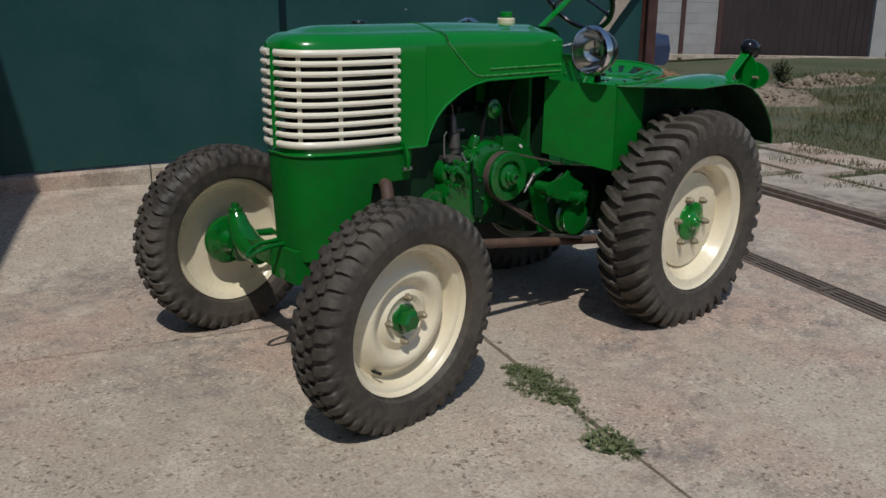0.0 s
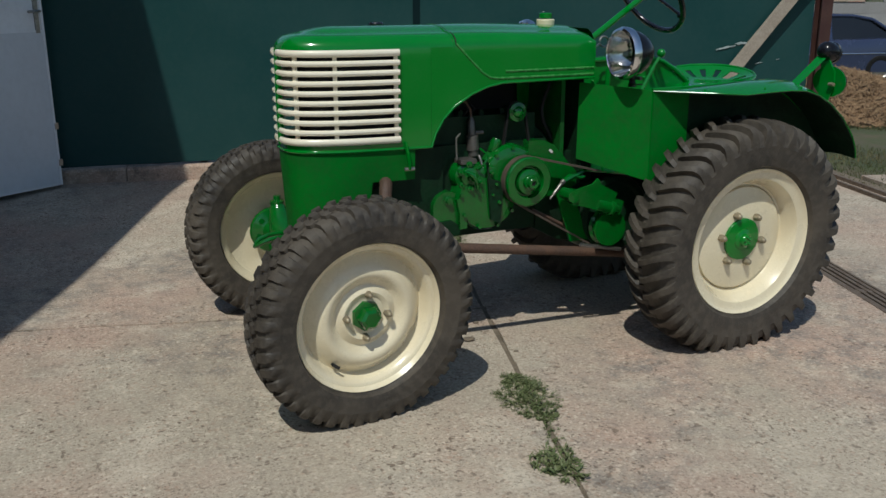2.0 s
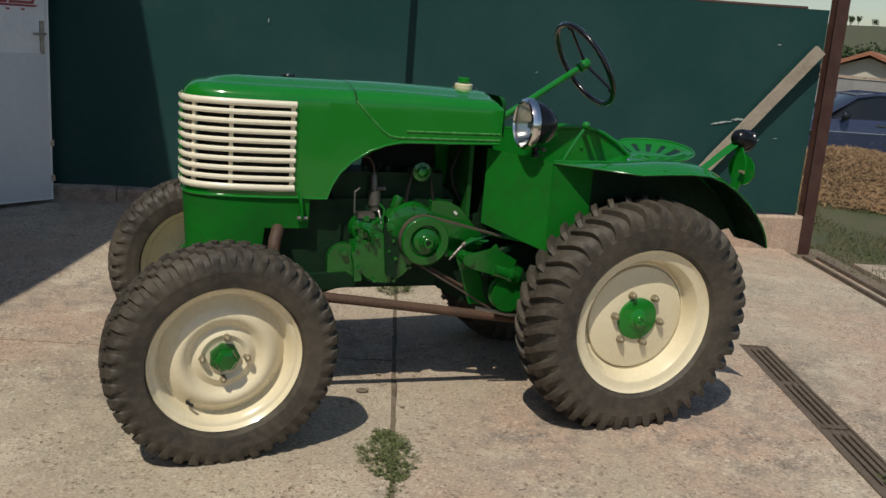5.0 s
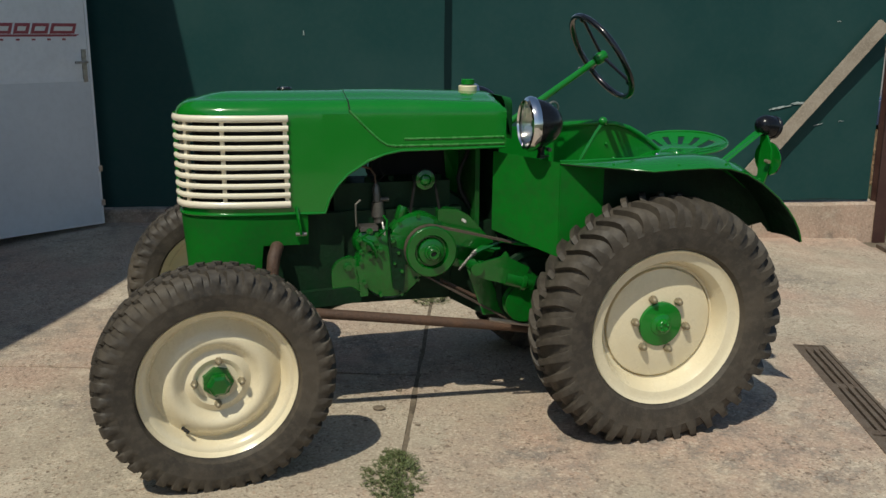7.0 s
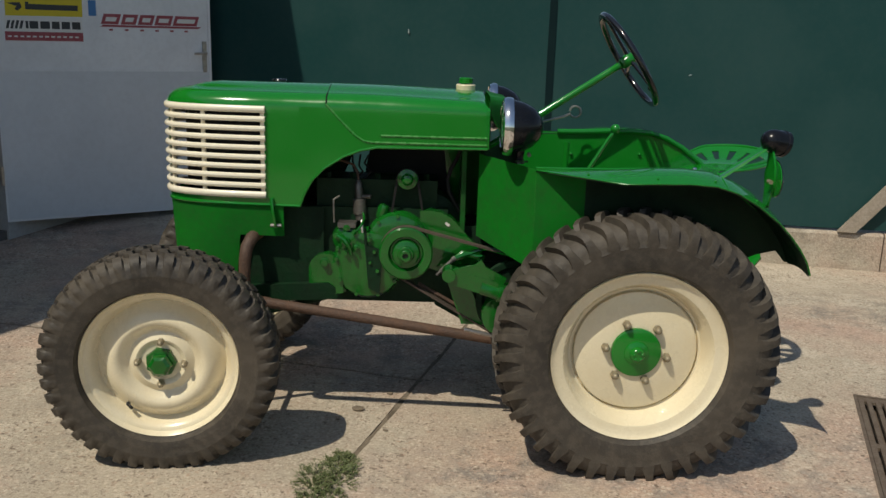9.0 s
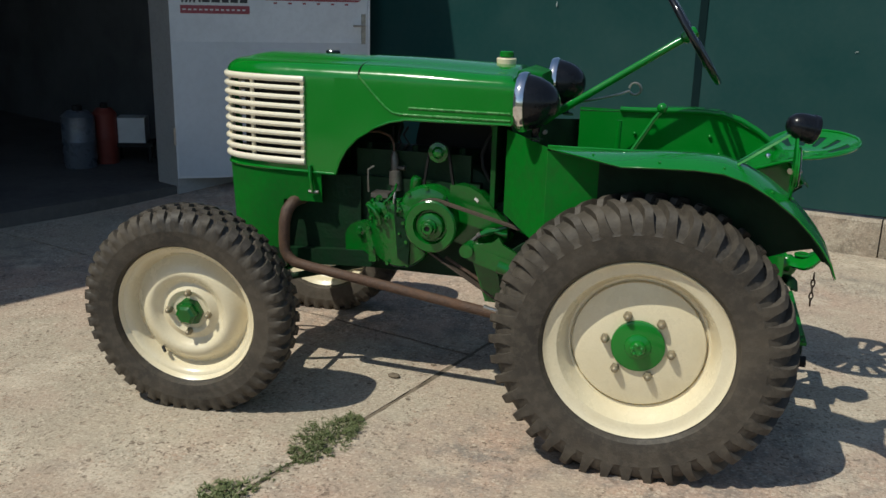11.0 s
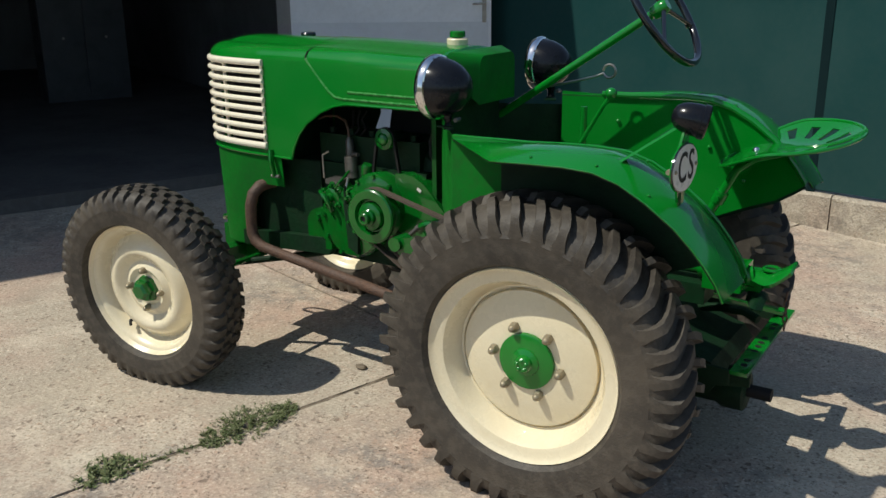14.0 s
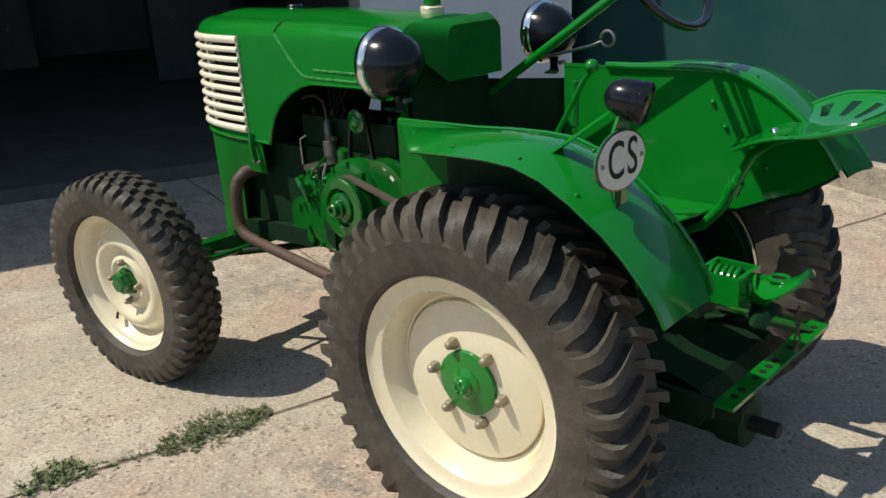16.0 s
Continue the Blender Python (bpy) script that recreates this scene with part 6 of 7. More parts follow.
for sgn in (-1, 1):
    yb = YC + sgn * (RY - 0.075)
    # Dark disc added so the cream back of the wheel does not show.
    TP("brake_backplate", L([(0.0, 0.0), (0.24, 0.0), (0.255, -0.012 * sgn), (0.262, -0.03 * sgn), (0.0, -0.03 * sgn)], 40, Matrix.Translation((0.008, yb, RZ))), GREEN_SHADED, label="dark disc closing the inside of the rear wheel")
TP("lower_guard", P([(0.18, -0.24, 0.37), (0.52, -0.24, 0.37), (0.52, -0.24, 0.33), (0.18, -0.24, 0.27)], (0, 0.006, 0)), GREEN_SHADED)

# ---------------------------------------------------------------- the open workshop door
DH, DD = Vector((-3.43, 2.31, 0)), Vector((0.776, 0.631, 0)).normalized()
DN = Vector((0.631, -0.776, 0)).normalized()
DM = Matrix(((DD.x, DN.x, 0, DH.x), (DD.y, DN.y, 0, DH.y), (0, 0, 1, 0), (0, 0, 0, 1)))
YELLOW = material("yellow_sticker", (0.62, 0.50, 0.02), 0.45, 0, (0.55, 0.44, 0.03), 20, 0.4)
INK = material("dark_print", (0.03, 0.035, 0.04), 0.5, 0, (0.05, 0.05, 0.05), 40, 0.3)
RED_PRINT = material("faded_red_print", (0.30, 0.055, 0.07), 0.6, 0, (0.36, 0.12, 0.13), 20, 0.5)
BLUE_PRINT = material("blue_print", (0.05, 0.18, 0.42), 0.5, 0, (0.08, 0.22, 0.45), 30, 0.4)
PALE = material("pale_print", (0.68, 0.68, 0.66), 0.5, 0, (0.60, 0.60, 0.58), 20, 0.4)
DOOR_LOW = material("greyed_sheet_door", (0.62, 0.65, 0.68), 0.45, 0, (0.50, 0.53, 0.56), 1.3, 0.5, (0.42, 0.43, 0.44), 26, 0.12)


def build_door():
    door = empty("workshop_door", *(DH + Vector((0, 0, 0.12))), "open white sheet steel workshop door with stickers", "door")

    def dp(name, bm, mat, parent=door, label="", **k):
        return part(name, bm, mat, parent, label, **k)

    leaf = bmesh.new()
    plate(leaf, [(0.0, 0, 0.150), (1.435, 0, 0.110), (1.435, 0, 2.30), (0.0, 0, 2.30)], (0, -0.045, 0), DM)
    dp("leaf", leaf, DOOR_WHITE, bevel=0.003)
    dp("kick_sheet", P([(0.012, 0.0005, 0.165), (1.423, 0.0005, 0.125), (1.423, 0.0005, 1.100), (0.012, 0.0005, 1.108)], (0, 0.004, 0), DM), DOOR_LOW, label="greyer lower door sheet")
    dp("sheet_joint", P([(0.0, 0.001, 1.108), (1.435, 0.001, 1.100), (1.435, 0.001, 1.112), (0.0, 0.001, 1.120)], (0, 0.006, 0), DM), DOOR_WHITE)
    dp("free_edge", P([(1.418, 0.0, 0.112), (1.437, 0.0, 0.112), (1.437, 0.0, 2.30), (1.418, 0.0, 2.30)], (0, 0.007, 0), DM), DOOR_WHITE)
    plate_ob = dp("lock_plate", B(1.372, 1.402, 0.0, 0.010, 1.095, 1.310, DM), STEEL, label="grey steel lock plate", bevel=0.003)
    dp("door_handle", T([DM @ Vector(p) for p in ((1.385, 0.008, 1.228), (1.385, 0.045, 1.228), (1.35, 0.05, 1.228), (1.295, 0.05, 1.226))], 0.0085, 10), STEEL, plate_ob, "grey lever handle")
    for z in (0.26, 0.50):
        dp("catch", B(1.425, 1.452, -0.02, 0.012, z - 0.02, z + 0.02, DM), STEEL)
    for z in (0.45, 1.9):
        dp("hinge", T([DM @ Vector((-0.006, -0.01, z - 0.06)), DM @ Vector((-0.006, -0.01, z + 0.06))], 0.014, 10), STEEL)

    def label(name, a0, a1, z0, z1, mat, parent, o=0.001, t=0.0012):
        return dp(name, P([(a0, o, z0), (a1, o, z0), (a1, o, z1), (a0, o, z1)], (0, t, 0), DM), mat, parent)

    s = dp("sticker", P([(0.085, 0.001, 1.448), (0.552, 0.001, 1.452), (0.556, 0.001, 1.64), (0.089, 0.001, 1.63)], (0, 0.0012, 0), DM), YELLOW, label="yellow advertising sticker")
    label("print_bar", 0.205, 0.525, 1.488, 1.522, INK, s, 0.0022)
    label("print_bar", 0.205, 0.225, 1.488, 1.535, INK, s, 0.0026)
    dp("print_mark", P([(0.095, 0.0022, 1.525), (0.175, 0.0022, 1.53), (0.185, 0.0022, 1.50), (0.16, 0.0022, 1.478), (0.14, 0.0022, 1.488), (0.155, 0.0022, 1.505)], (0, 0.001, 0), DM), INK, s)
    s2 = label("sticker", 0.078, 0.548, 1.292, 1.444, PALE, door)
    label("print_bar", 0.20, 0.535, 1.372, 1.418, INK, s2, 0.0022)
    for k in range(4):
        a = 0.082 + 0.026 * k
        dp("print_bar", P([(a, 0.0022, 1.370), (a + 0.016, 0.0022, 1.370), (a + 0.030, 0.0022, 1.420), (a + 0.014, 0.0022, 1.420)], (0, 0.001, 0), DM), INK, s2)
    label("print_bar", 0.216, 0.222, 1.366, 1.426, PALE, s2, 0.0034)
    for a in (0.275, 0.345, 0.405, 0.47):
        label("print_gap", a, a + 0.012, 1.366, 1.424, PALE, s2, 0.0034)
    label("print_bar", 0.075, 0.549, 1.297, 1.352, RED_PRINT, s2, 0.0022)
    for k in range(12):
        label("print_dash", 0.09 + 0.037 * k, 0.112 + 0.037 * k, 1.318, 1.328, PALE, s2, 0.0034)
    lg = dp("sign_lettering", P([(0.665, 0.001, 1.394), (1.345, 0.001, 1.394), (1.37, 0.001, 1.408), (0.68, 0.001, 1.408)], (0, 0.001, 0), DM), RED_PRINT, label="row of red and grey sign shapes")
    for a, w in ((0.668, 0.115), (0.80, 0.10), (0.915, 0.10), (1.03, 0.115), (1.16, 0.175)):
        dp("sign_shape", P([(a, 0.001, 1.412), (a + w, 0.001, 1.412), (a + w + 0.022, 0.001, 1.478), (a + 0.022, 0.001, 1.478)], (0, 0.0012, 0), DM), RED_PRINT, lg)
        dp("sign_core", P([(a + 0.028, 0.0022, 1.430), (a + w - 0.018, 0.0022, 1.430), (a + w - 0.006, 0.0022, 1.458), (a + 0.038, 0.0022, 1.458)], (0, 0.0012, 0), DM), PALE, lg)
    for k in range(6):
        label("sign_dash", 0.72 + 0.105 * k, 0.745 + 0.105 * k, 1.370, 1.382, RED_PRINT, lg)
    label("blue_mark", 0.592, 0.642, 1.462, 1.56, BLUE_PRINT, door)
    return door


build_door()

# ---------------------------------------------------------------- dim things inside the hall
BLUE_CAN = material("dull_grey_blue_drum", (0.15, 0.17, 0.20), 0.35, 0.3, (0.08, 0.09, 0.11), 9, 0.6)
RED_CAN = material("dull_red_paint", (0.24, 0.045, 0.03), 0.6, 0, (0.15, 0.035, 0.025), 6, 0.5)
GREY_TIN = material("grey_cabinet_paint", (0.055, 0.058, 0.06), 0.6, 0, (0.035, 0.037, 0.04), 5, 0.5)


def inside(a, o, z=0.092):
    return HALL + a * HD + o * HN + Vector((0, 0, z))


def build_canister(a, o, r, h, mat, label, group):
    c = inside(a, o)
    up = Matrix.Translation(c) @ Matrix.Rotation(radians(-90), 4, "X")
    thing = empty("canister", c.x, c.y, c.z, label, "canister", group)
    part("body", L([(0, 0), (r * 0.95, 0), (r, 0.02), (r, h * 0.45), (r * 1.03, h * 0.47), (r, h * 0.5), (r, h * 0.9), (r * 0.6, h), (0, h)], 28, up), mat, thing)
    part("lid", L([(0, h), (r * 0.3, h), (r * 0.3, h + 0.04), (0, h + 0.045)], 16, up), BLACK_MATT, thing)
    return thing


build_canister(-0.12, 1.15, 0.125, 0.44, BLUE_CAN, "dull grey-blue metal drum on the workshop floor", "workshop drums")
build_canister(0.12, 1.18, 0.095, 0.44, RED_CAN, "dull red metal canister on the workshop floor", "workshop drums")


def build_crate():
    c = inside(0.34, 1.12)
    m = Matrix.Translation(c) @ Matrix.Rotation(radians(24), 4, "Z")
    crate = empty("crate", c.x, c.y, c.z, "pale carton standing on a dark stool", "box")
    part("stool_top", B(-0.16, 0.16, -0.13, 0.13, 0.13, 0.16, m), BLACK_MATT, crate)
    for x in (-0.14, 0.12):
        for y in (-0.11, 0.09):
            part("leg", B(x, x + 0.02, y, y + 0.02, 0.0, 0.13, m), BLACK_MATT, crate)
    part("carton", B(-0.12, 0.10, -0.10, 0.10, 0.16, 0.36, m), PALE, crate, bevel=0.004)
    return crate


build_crate()


def build_cabinet(a, o, w, d, h, label):
    m = Matrix(((HD.x, HN.x, 0, 0), (HD.y, HN.y, 0, 0), (0, 0, 1, 0), (0, 0, 0, 1)))
    c = inside(a, o)
    m.translation = c
    cab = empty("cabinet", c.x, c.y, c.z, label, "cabinet", "workshop cabinets")
    part("body", B(0, w, 0.0, d, 0.0, h, m), GREY_TIN, cab, bevel=0.006)
    n = 2
    for k in range(n):
        dr = part("door", B(0.01 + k * w / n, (k + 1) * w / n - 0.01, -0.018, -0.001, 0.06, h - 0.04, m), GREY_TIN, cab)
        part("knob", sphere(bmesh.new(), m @ Vector((w / n * (k + 0.5), -0.03, h * 0.55)), 0.015, 8), STEEL, dr)
    return cab


build_cabinet(-0.95, 4.6, 0.9, 0.5, 1.25, "tall grey steel cabinet in the dark workshop")
build_cabinet(-3.4, 7.4, 1.2, 0.6, 0.95, "low grey steel bench cabinet in the dark workshop")


def build_tin():
    c = inside(-0.55, 4.75, 1.342)
    v = empty("paint_tin", c.x, c.y, c.z, "pale paint tin on top of the cabinet", "tin")
    up = Matrix.Translation(c) @ Matrix.Rotation(radians(-90), 4, "X")
    part("body", L([(0, 0), (0.07, 0), (0.07, 0.15), (0.074, 0.155), (0.07, 0.16), (0, 0.158)], 20, up), PALE, v)
    part("wire_handle", T([c + Vector((-0.07, 0, 0.12)), c + Vector((-0.05, 0.01, 0.2)), c + Vector((0.05, 0.01, 0.2)), c + Vector((0.07, 0, 0.12))], 0.003, 6), STEEL, v)


build_tin()


# ---------------------------------------------------------------- weeds and grass
def leaf_blade(bm, base, direction, length, width, droop):
    """A narrow folded leaf: three quads along a drooping line."""
    side = direction.cross(Vector((0, 0, 1)))
    side = side.normalized() if side.length > 1e-5 else Vector((1, 0, 0))
    prev = None
    for k in range(4):
        f = k / 3
        p = base + direction * length * f + Vector((0, 0, -droop * length * f * f))
        w = width * (0.5 + 1.1 * f - 1.5 * f * f)
        a, b = bm.verts.new(p - side * w), bm.verts.new(p + side * w)
        if prev:
            bm.faces.new((prev[0], prev[1], b, a))
        prev = (a, b)


def weed(name, spots, seed, label, leaf=(0.005, 0.013), width=(0.0010, 0.0020), per=4):
    """Low weeds growing out of a joint: sprawling stalks set with small leaves."""
    rng = random.Random(seed)
    bm, st = bmesh.new(), bmesh.new()
    for x, y, spread, count, tall in spots:
        for i in range(count):
            a = rng.uniform(0, math.tau)
            r = spread * math.sqrt(rng.random())
            bx, by = x + r * math.cos(a), y + r * math.sin(a)
            base = Vector((bx, by, level(bx, by) - 0.004))
            out = Vector((math.cos(a) + rng.uniform(-0.7, 0.7), math.sin(a) + rng.uniform(-0.7, 0.7), rng.uniform(0.3, 1.8))).normalized()
            n = rng.randint(4, 6)
            h = tall * rng.uniform(0.5, 1.2) * (1.15 - 0.5 * r / spread)
            pts = [base + out * h * k / n + Vector((rng.uniform(-0.003, 0.003), rng.uniform(-0.003, 0.003), -0.25 * h * (k / n) ** 2)) for k in range(n + 1)]
            tube(st, pts, 0.0007, 3, caps=False)
            for p in pts[1:]:
                for _ in range(per):
                    d = Vector((rng.uniform(-1, 1), rng.uniform(-1, 1), rng.uniform(-0.1, 0.9))).normalized()
                    leaf_blade(bm, p, d, rng.uniform(*leaf), rng.uniform(*width), rng.uniform(0, 0.5))
    c = spots[0]
    w = empty(name, c[0], c[1], level(c[0], c[1]), label, "weed", "weeds in the joint")
    part("foliage", bm, WEED, w)
    part("stem", st, WEED, w)
    return w


def on_joint(v, off=0.0):
    return uv(-0.735 + off, v)


spots = []
rng = random.Random(3)
for k in range(13):
    f = k / 12
    v = -0.80 - 0.31 * f
    x, y = on_joint(v, rng.uniform(-0.045, 0.035) - 0.01)
    spots.append((x, y, 0.030 + 0.028 * math.sin(f * math.pi), 30, 0.034 + 0.022 * math.sin(f * math.pi)))
weed("weed_clump", spots, 1, "fine green weed clump growing in the slab joint")
spots = []
for k in range(5):
    x, y = on_joint(-1.38 - 0.10 * k / 4, rng.uniform(-0.065, 0.0))
    spots.append((x, y, 0.045, 16, 0.052))
weed("weed_clump", spots, 2, "small broad-leaved weed in the slab joint", (0.012, 0.024), (0.0028, 0.0050), 2)
spots = [(*on_joint(-1.15 - 0.2 * k / 4, rng.uniform(-0.02, 0.02)), 0.022, 7, 0.022) for k in range(5)]
weed("weed_clump", spots, 3, "thin sparse weeds along the slab joint")
weed("weed_clump", [(-0.41, 1.19, 0.09, 60, 0.07), (-0.36, 1.22, 0.06, 30, 0.06)], 4, "weed clump in the joint behind the tractor", (0.008, 0.02), (0.0015, 0.003), 3)
weed("weed_clump", [(*uv(1.06 + 0.06 * k, -1.0 - 0.08 * k), 0.05, 20, 0.04) for k in range(5)], 6, "weeds spreading beside the drain channel", (0.008, 0.02), (0.0015, 0.003), 3)


def build_clod(u, v, size, seed):
    """A loose lump of earth on the slabs."""
    rng = random.Random(seed)
    bm = bmesh.new()
    bmesh.ops.create_icosphere(bm, subdivisions=2, radius=1)
    x, y = uv(u, v)
    for p in bm.verts:
        k = size * (1 + 0.35 * noise.noise(p.co * 1.7 + Vector((seed, 0, 0))))
        p.co = Vector((x + p.co.x * k * 1.5, y + p.co.y * k, 0.45 * size + p.co.z * k * 0.5))
    return tagged(part("clod", bm, SOIL), "small dry lump of earth on the concrete", "clod", "loose lumps on the yard")


for u, v, size in ((-0.862, -0.41, 0.017), (-0.80, -0.22, 0.009), (-0.9, -0.52, 0.006), (-0.70, -0.55, 0.007)):
    build_clod(u, v, size, int(-100 * v))


def grass(name, seed, count, box_uv, tall, mat, label):
    rng = random.Random(seed)
    vs, fs = [], []
    u0, u1, v0, v1 = box_uv
    for i in range(count):
        x, y = uv(rng.uniform(u0, u1), rng.uniform(v0, v1))
        if noise.noise(Vector((x * 0.9, y * 0.9, seed))) < -0.12 * rng.random() - 0.05:
            continue
        u, v = x * U.x + y * U.y, x * V.x + y * V.y
        z = ground_height(x, y) - 0.01
        if any(a < u < b and c < v < d for a, b, c, d in OLD_SLABS):
            # moss and grass creep over the broken slabs in patches
            if noise.noise(Vector((x * 2.3, y * 2.3, 7))) < 0.10:
                continue
            z = level(x, y) - 0.03
        a = rng.uniform(0, math.tau)
        h = tall * rng.uniform(0.4, 1.2)
        w = 0.002 + 0.00035 * math.hypot(x, y)
        lean = Vector((rng.uniform(-0.5, 0.5), rng.uniform(-0.5, 0.5), 1)) * h
        b = Vector((x, y, z))
        s = Vector((math.cos(a), math.sin(a), 0)) * w
        k = len(vs)
        vs += [b - s, b + s, b + lean * 0.6 + s * 0.7, b + lean * 0.6 - s * 0.7, b + lean + Vector((lean.x * 0.4, lean.y * 0.4, -0.1 * h))]
        fs += [(k, k + 1, k + 2, k + 3), (k + 3, k + 2, k + 4)]
    me = bpy.data.meshes.new(name)
    me.from_pydata(vs, [], fs)
    me.materials.append(mat)
    ob = new(name, me)
    return tagged(ob, label, "grass", kind="stuff")


TALL = material("tall_weed_stalks", (0.060, 0.070, 0.022), 0.85, 0, (0.12, 0.085, 0.045), 0.8, 0.8, (0.04, 0.06, 0.02), 15, 0.4)
DRY = material("straw_grass", (0.20, 0.165, 0.075), 0.85, 0, (0.13, 0.115, 0.05), 1.5, 0.6, (0.09, 0.10, 0.03), 20, 0.4)
grass("grass", 1, 90000, (2.3, 9.0, -4.5, 6.0), 0.055, GRASS, "short green and dry grass beyond the yard")
grass("tall_weeds", 5, 12000, (4.8, 11.5, -3.0, 6.5), 0.17, TALL, "tall brown-green weeds in the rough grass")
grass("dry_grass", 2, 12000, (4.6, 10.5, -5.5, 5.5), 0.10, DRY, "tufts of straw-coloured dry grass")
grass("far_grass", 3, 34000, (9.0, 19.0, -8.0, 10.0), 0.14, GRASS, "rough grass in front of the far wall")


def build_bush(x, y, r, h, seed):
    """A wild bush: leaning twigs set with small leaves, loose in outline."""
    rng = random.Random(seed)
    z = ground_height(x, y) - 0.02
    leaves, twigs = bmesh.new(), bmesh.new()
    for i in range(70):
        a, lean = rng.uniform(0, math.tau), rng.random() ** 0.7
        top = Vector((r * lean * math.cos(a), r * lean * math.sin(a), h * rng.uniform(0.5, 1.0) * (1 - 0.35 * lean)))
        pts = [Vector((x, y, z)) + Vector((top.x * f ** 1.4, top.y * f ** 1.4, top.z * f)) for f in (0, 0.33, 0.66, 1)]
        tube(twigs, pts, 0.004, 3, caps=False)
        for k in range(22):
            f = rng.uniform(0.25, 1.0)
            p = Vector((x, y, z)) + Vector((top.x * f ** 1.4, top.y * f ** 1.4, top.z * f))
            d = Vector((rng.uniform(-1, 1), rng.uniform(-1, 1), rng.uniform(-0.3, 0.9))).normalized()
            leaf_blade(leaves, p, d, rng.uniform(0.03, 0.07), rng.uniform(0.006, 0.014), rng.uniform(0, 0.5))
    bush = empty("bush", x, y, z, "low wild bush in the rough grass", "bush")
    part("foliage", leaves, TALL, bush)
    part("twigs", twigs, TALL, bush)


build_bush(10.04, 4.73, 0.17, 0.54, 21)


# ---------------------------------------------------------------- leaf pile, rubble
def build_pile():
    rng = random.Random(9)
    c = Vector((6.1, 4.75, 0))
    bm = bmesh.new()
    n, m = 40, 12
    rows = []
    for i in range(m + 1):
        f = i / m
        row = []
        for k in range(n):
            a = k * math.tau / n
            rr = f * (1.0 + 0.25 * noise.noise(Vector((math.cos(a), math.sin(a), 2))))
            x, y = c.x + 1.5 * rr * math.cos(a) * 0.8, c.y + 1.25 * rr * math.sin(a)
            row.append(bm.verts.new((x, y, ground_height(x, y) - 0.02 + 0.46 * (1 - f * f) ** 1.2 + 0.06 * noise.noise(Vector((x * 3, y * 3, 1))) * (1 - f))))
        rows.append(row)
    for a, b in zip(rows, rows[1:]):
        for k in range(n):
            bm.faces.new((a[k], a[(k + 1) % n], b[(k + 1) % n], b[k]))
    bmesh.ops.remove_doubles(bm, verts=bm.verts, dist=0.001)
    LEAF = material("dry_brown_leaves", (0.24, 0.140, 0.070), 0.85, 0, (0.09, 0.055, 0.03), 5, 0.8, (0.36, 0.26, 0.14), 40, 0.5)
    pile = empty("leaf_pile", c.x, c.y, -0.05, "heap of dry brown leaves and prunings", "heap")
    part("mound", bm, LEAF, pile)
    vs, fs = [], []
    for i in range(15000):
        a, f = rng.uniform(0, math.tau), math.sqrt(rng.random())
        x, y = c.x + 1.5 * 0.8 * f * 1.15 * math.cos(a), c.y + 1.25 * f * 1.15 * math.sin(a)
        z = ground_height(x, y) + 0.46 * max(0, 1 - f * f) ** 1.2 + rng.uniform(-0.01, 0.06)
        d = Vector((rng.uniform(-1, 1), rng.uniform(-1, 1), rng.uniform(-0.6, 0.9))).normalized()
        s = d.orthogonal().normalized()
        l, w = rng.uniform(0.03, 0.13), rng.uniform(0.003, 0.012)
        p, k = Vector((x, y, z)), len(vs)
        vs += [p - d * l * 0.5, p + s * w, p + d * l * 0.5 + Vector((0, 0, 0.01)), p - s * w]
        fs += [(k, k + 1, k + 2, k + 3)]
    me = bpy.data.meshes.new("loose_leaves")
    me.from_pydata(vs, [], fs)
    me.materials.append(LEAF)
    ob = part("loose_leaves", me, None, pile)
    ob["kind"] = "stuff"


build_pile()


DIRT = material("pale_dry_earth", (0.20, 0.150, 0.105), 0.95, 0, (0.085, 0.078, 0.04), 2.2, 0.85, (0.36, 0.28, 0.21), 22, 0.5, 0.8, 18)


def build_rubble(x, y, rx, ry, h, seed, label, most):
    rng = random.Random(seed)
    thing = empty("earth_bank", x, y, -0.05, label, "earth", "earth banks")
    bm = bmesh.new()
    for i in range(260):
        a, f = rng.uniform(0, math.tau), math.sqrt(rng.random())
        px, py = x + rx * f * math.cos(a), y + ry * f * math.sin(a)
        r = rng.uniform(0.012, most) * rng.random()
        c = Vector((px, py, ground_height(px, py) + h * (1 - f * f) + r * 0.2))
        k = bmesh.ops.create_icosphere(bm, subdivisions=1, radius=r, matrix=Matrix.Translation(c))
        for v in k["verts"]:
            v.co += (v.co - c) * 0.9 * noise.noise(v.co * 19)
    stones = part("stone_scatter", bm, DIRT, thing, sharp=20)
    stones["kind"] = "stuff"
    earth = bmesh.new()
    n, m = 44, 14
    rows = []
    for i in range(m + 1):
        f = i / m
        row = []
        for k in range(n):
            a = k * math.tau / n
            px, py = x + 1.15 * rx * f * math.cos(a), y + 1.15 * ry * f * math.sin(a)
            lump = 0.35 * h * noise.noise(Vector((px * 2.3, py * 2.3, seed))) + 0.2 * h * noise.noise(Vector((px * 7, py * 7, seed)))
            row.append(earth.verts.new((px, py, ground_height(px, py) - 0.03 + (h + lump) * (1 - f * f))))
        rows.append(row)
    for a, b in zip(rows, rows[1:]):
        for k in range(n):
            earth.faces.new((a[k], a[(k + 1) % n], b[(k + 1) % n], b[k]))
    bmesh.ops.remove_doubles(earth, verts=earth.verts, dist=0.001)
    part("earth", earth, DIRT, thing)


build_rubble(7.85, 3.65, 0.8, 0.6, 0.22, 11, "bank of pale dry earth and small stones in the grass", 0.035)
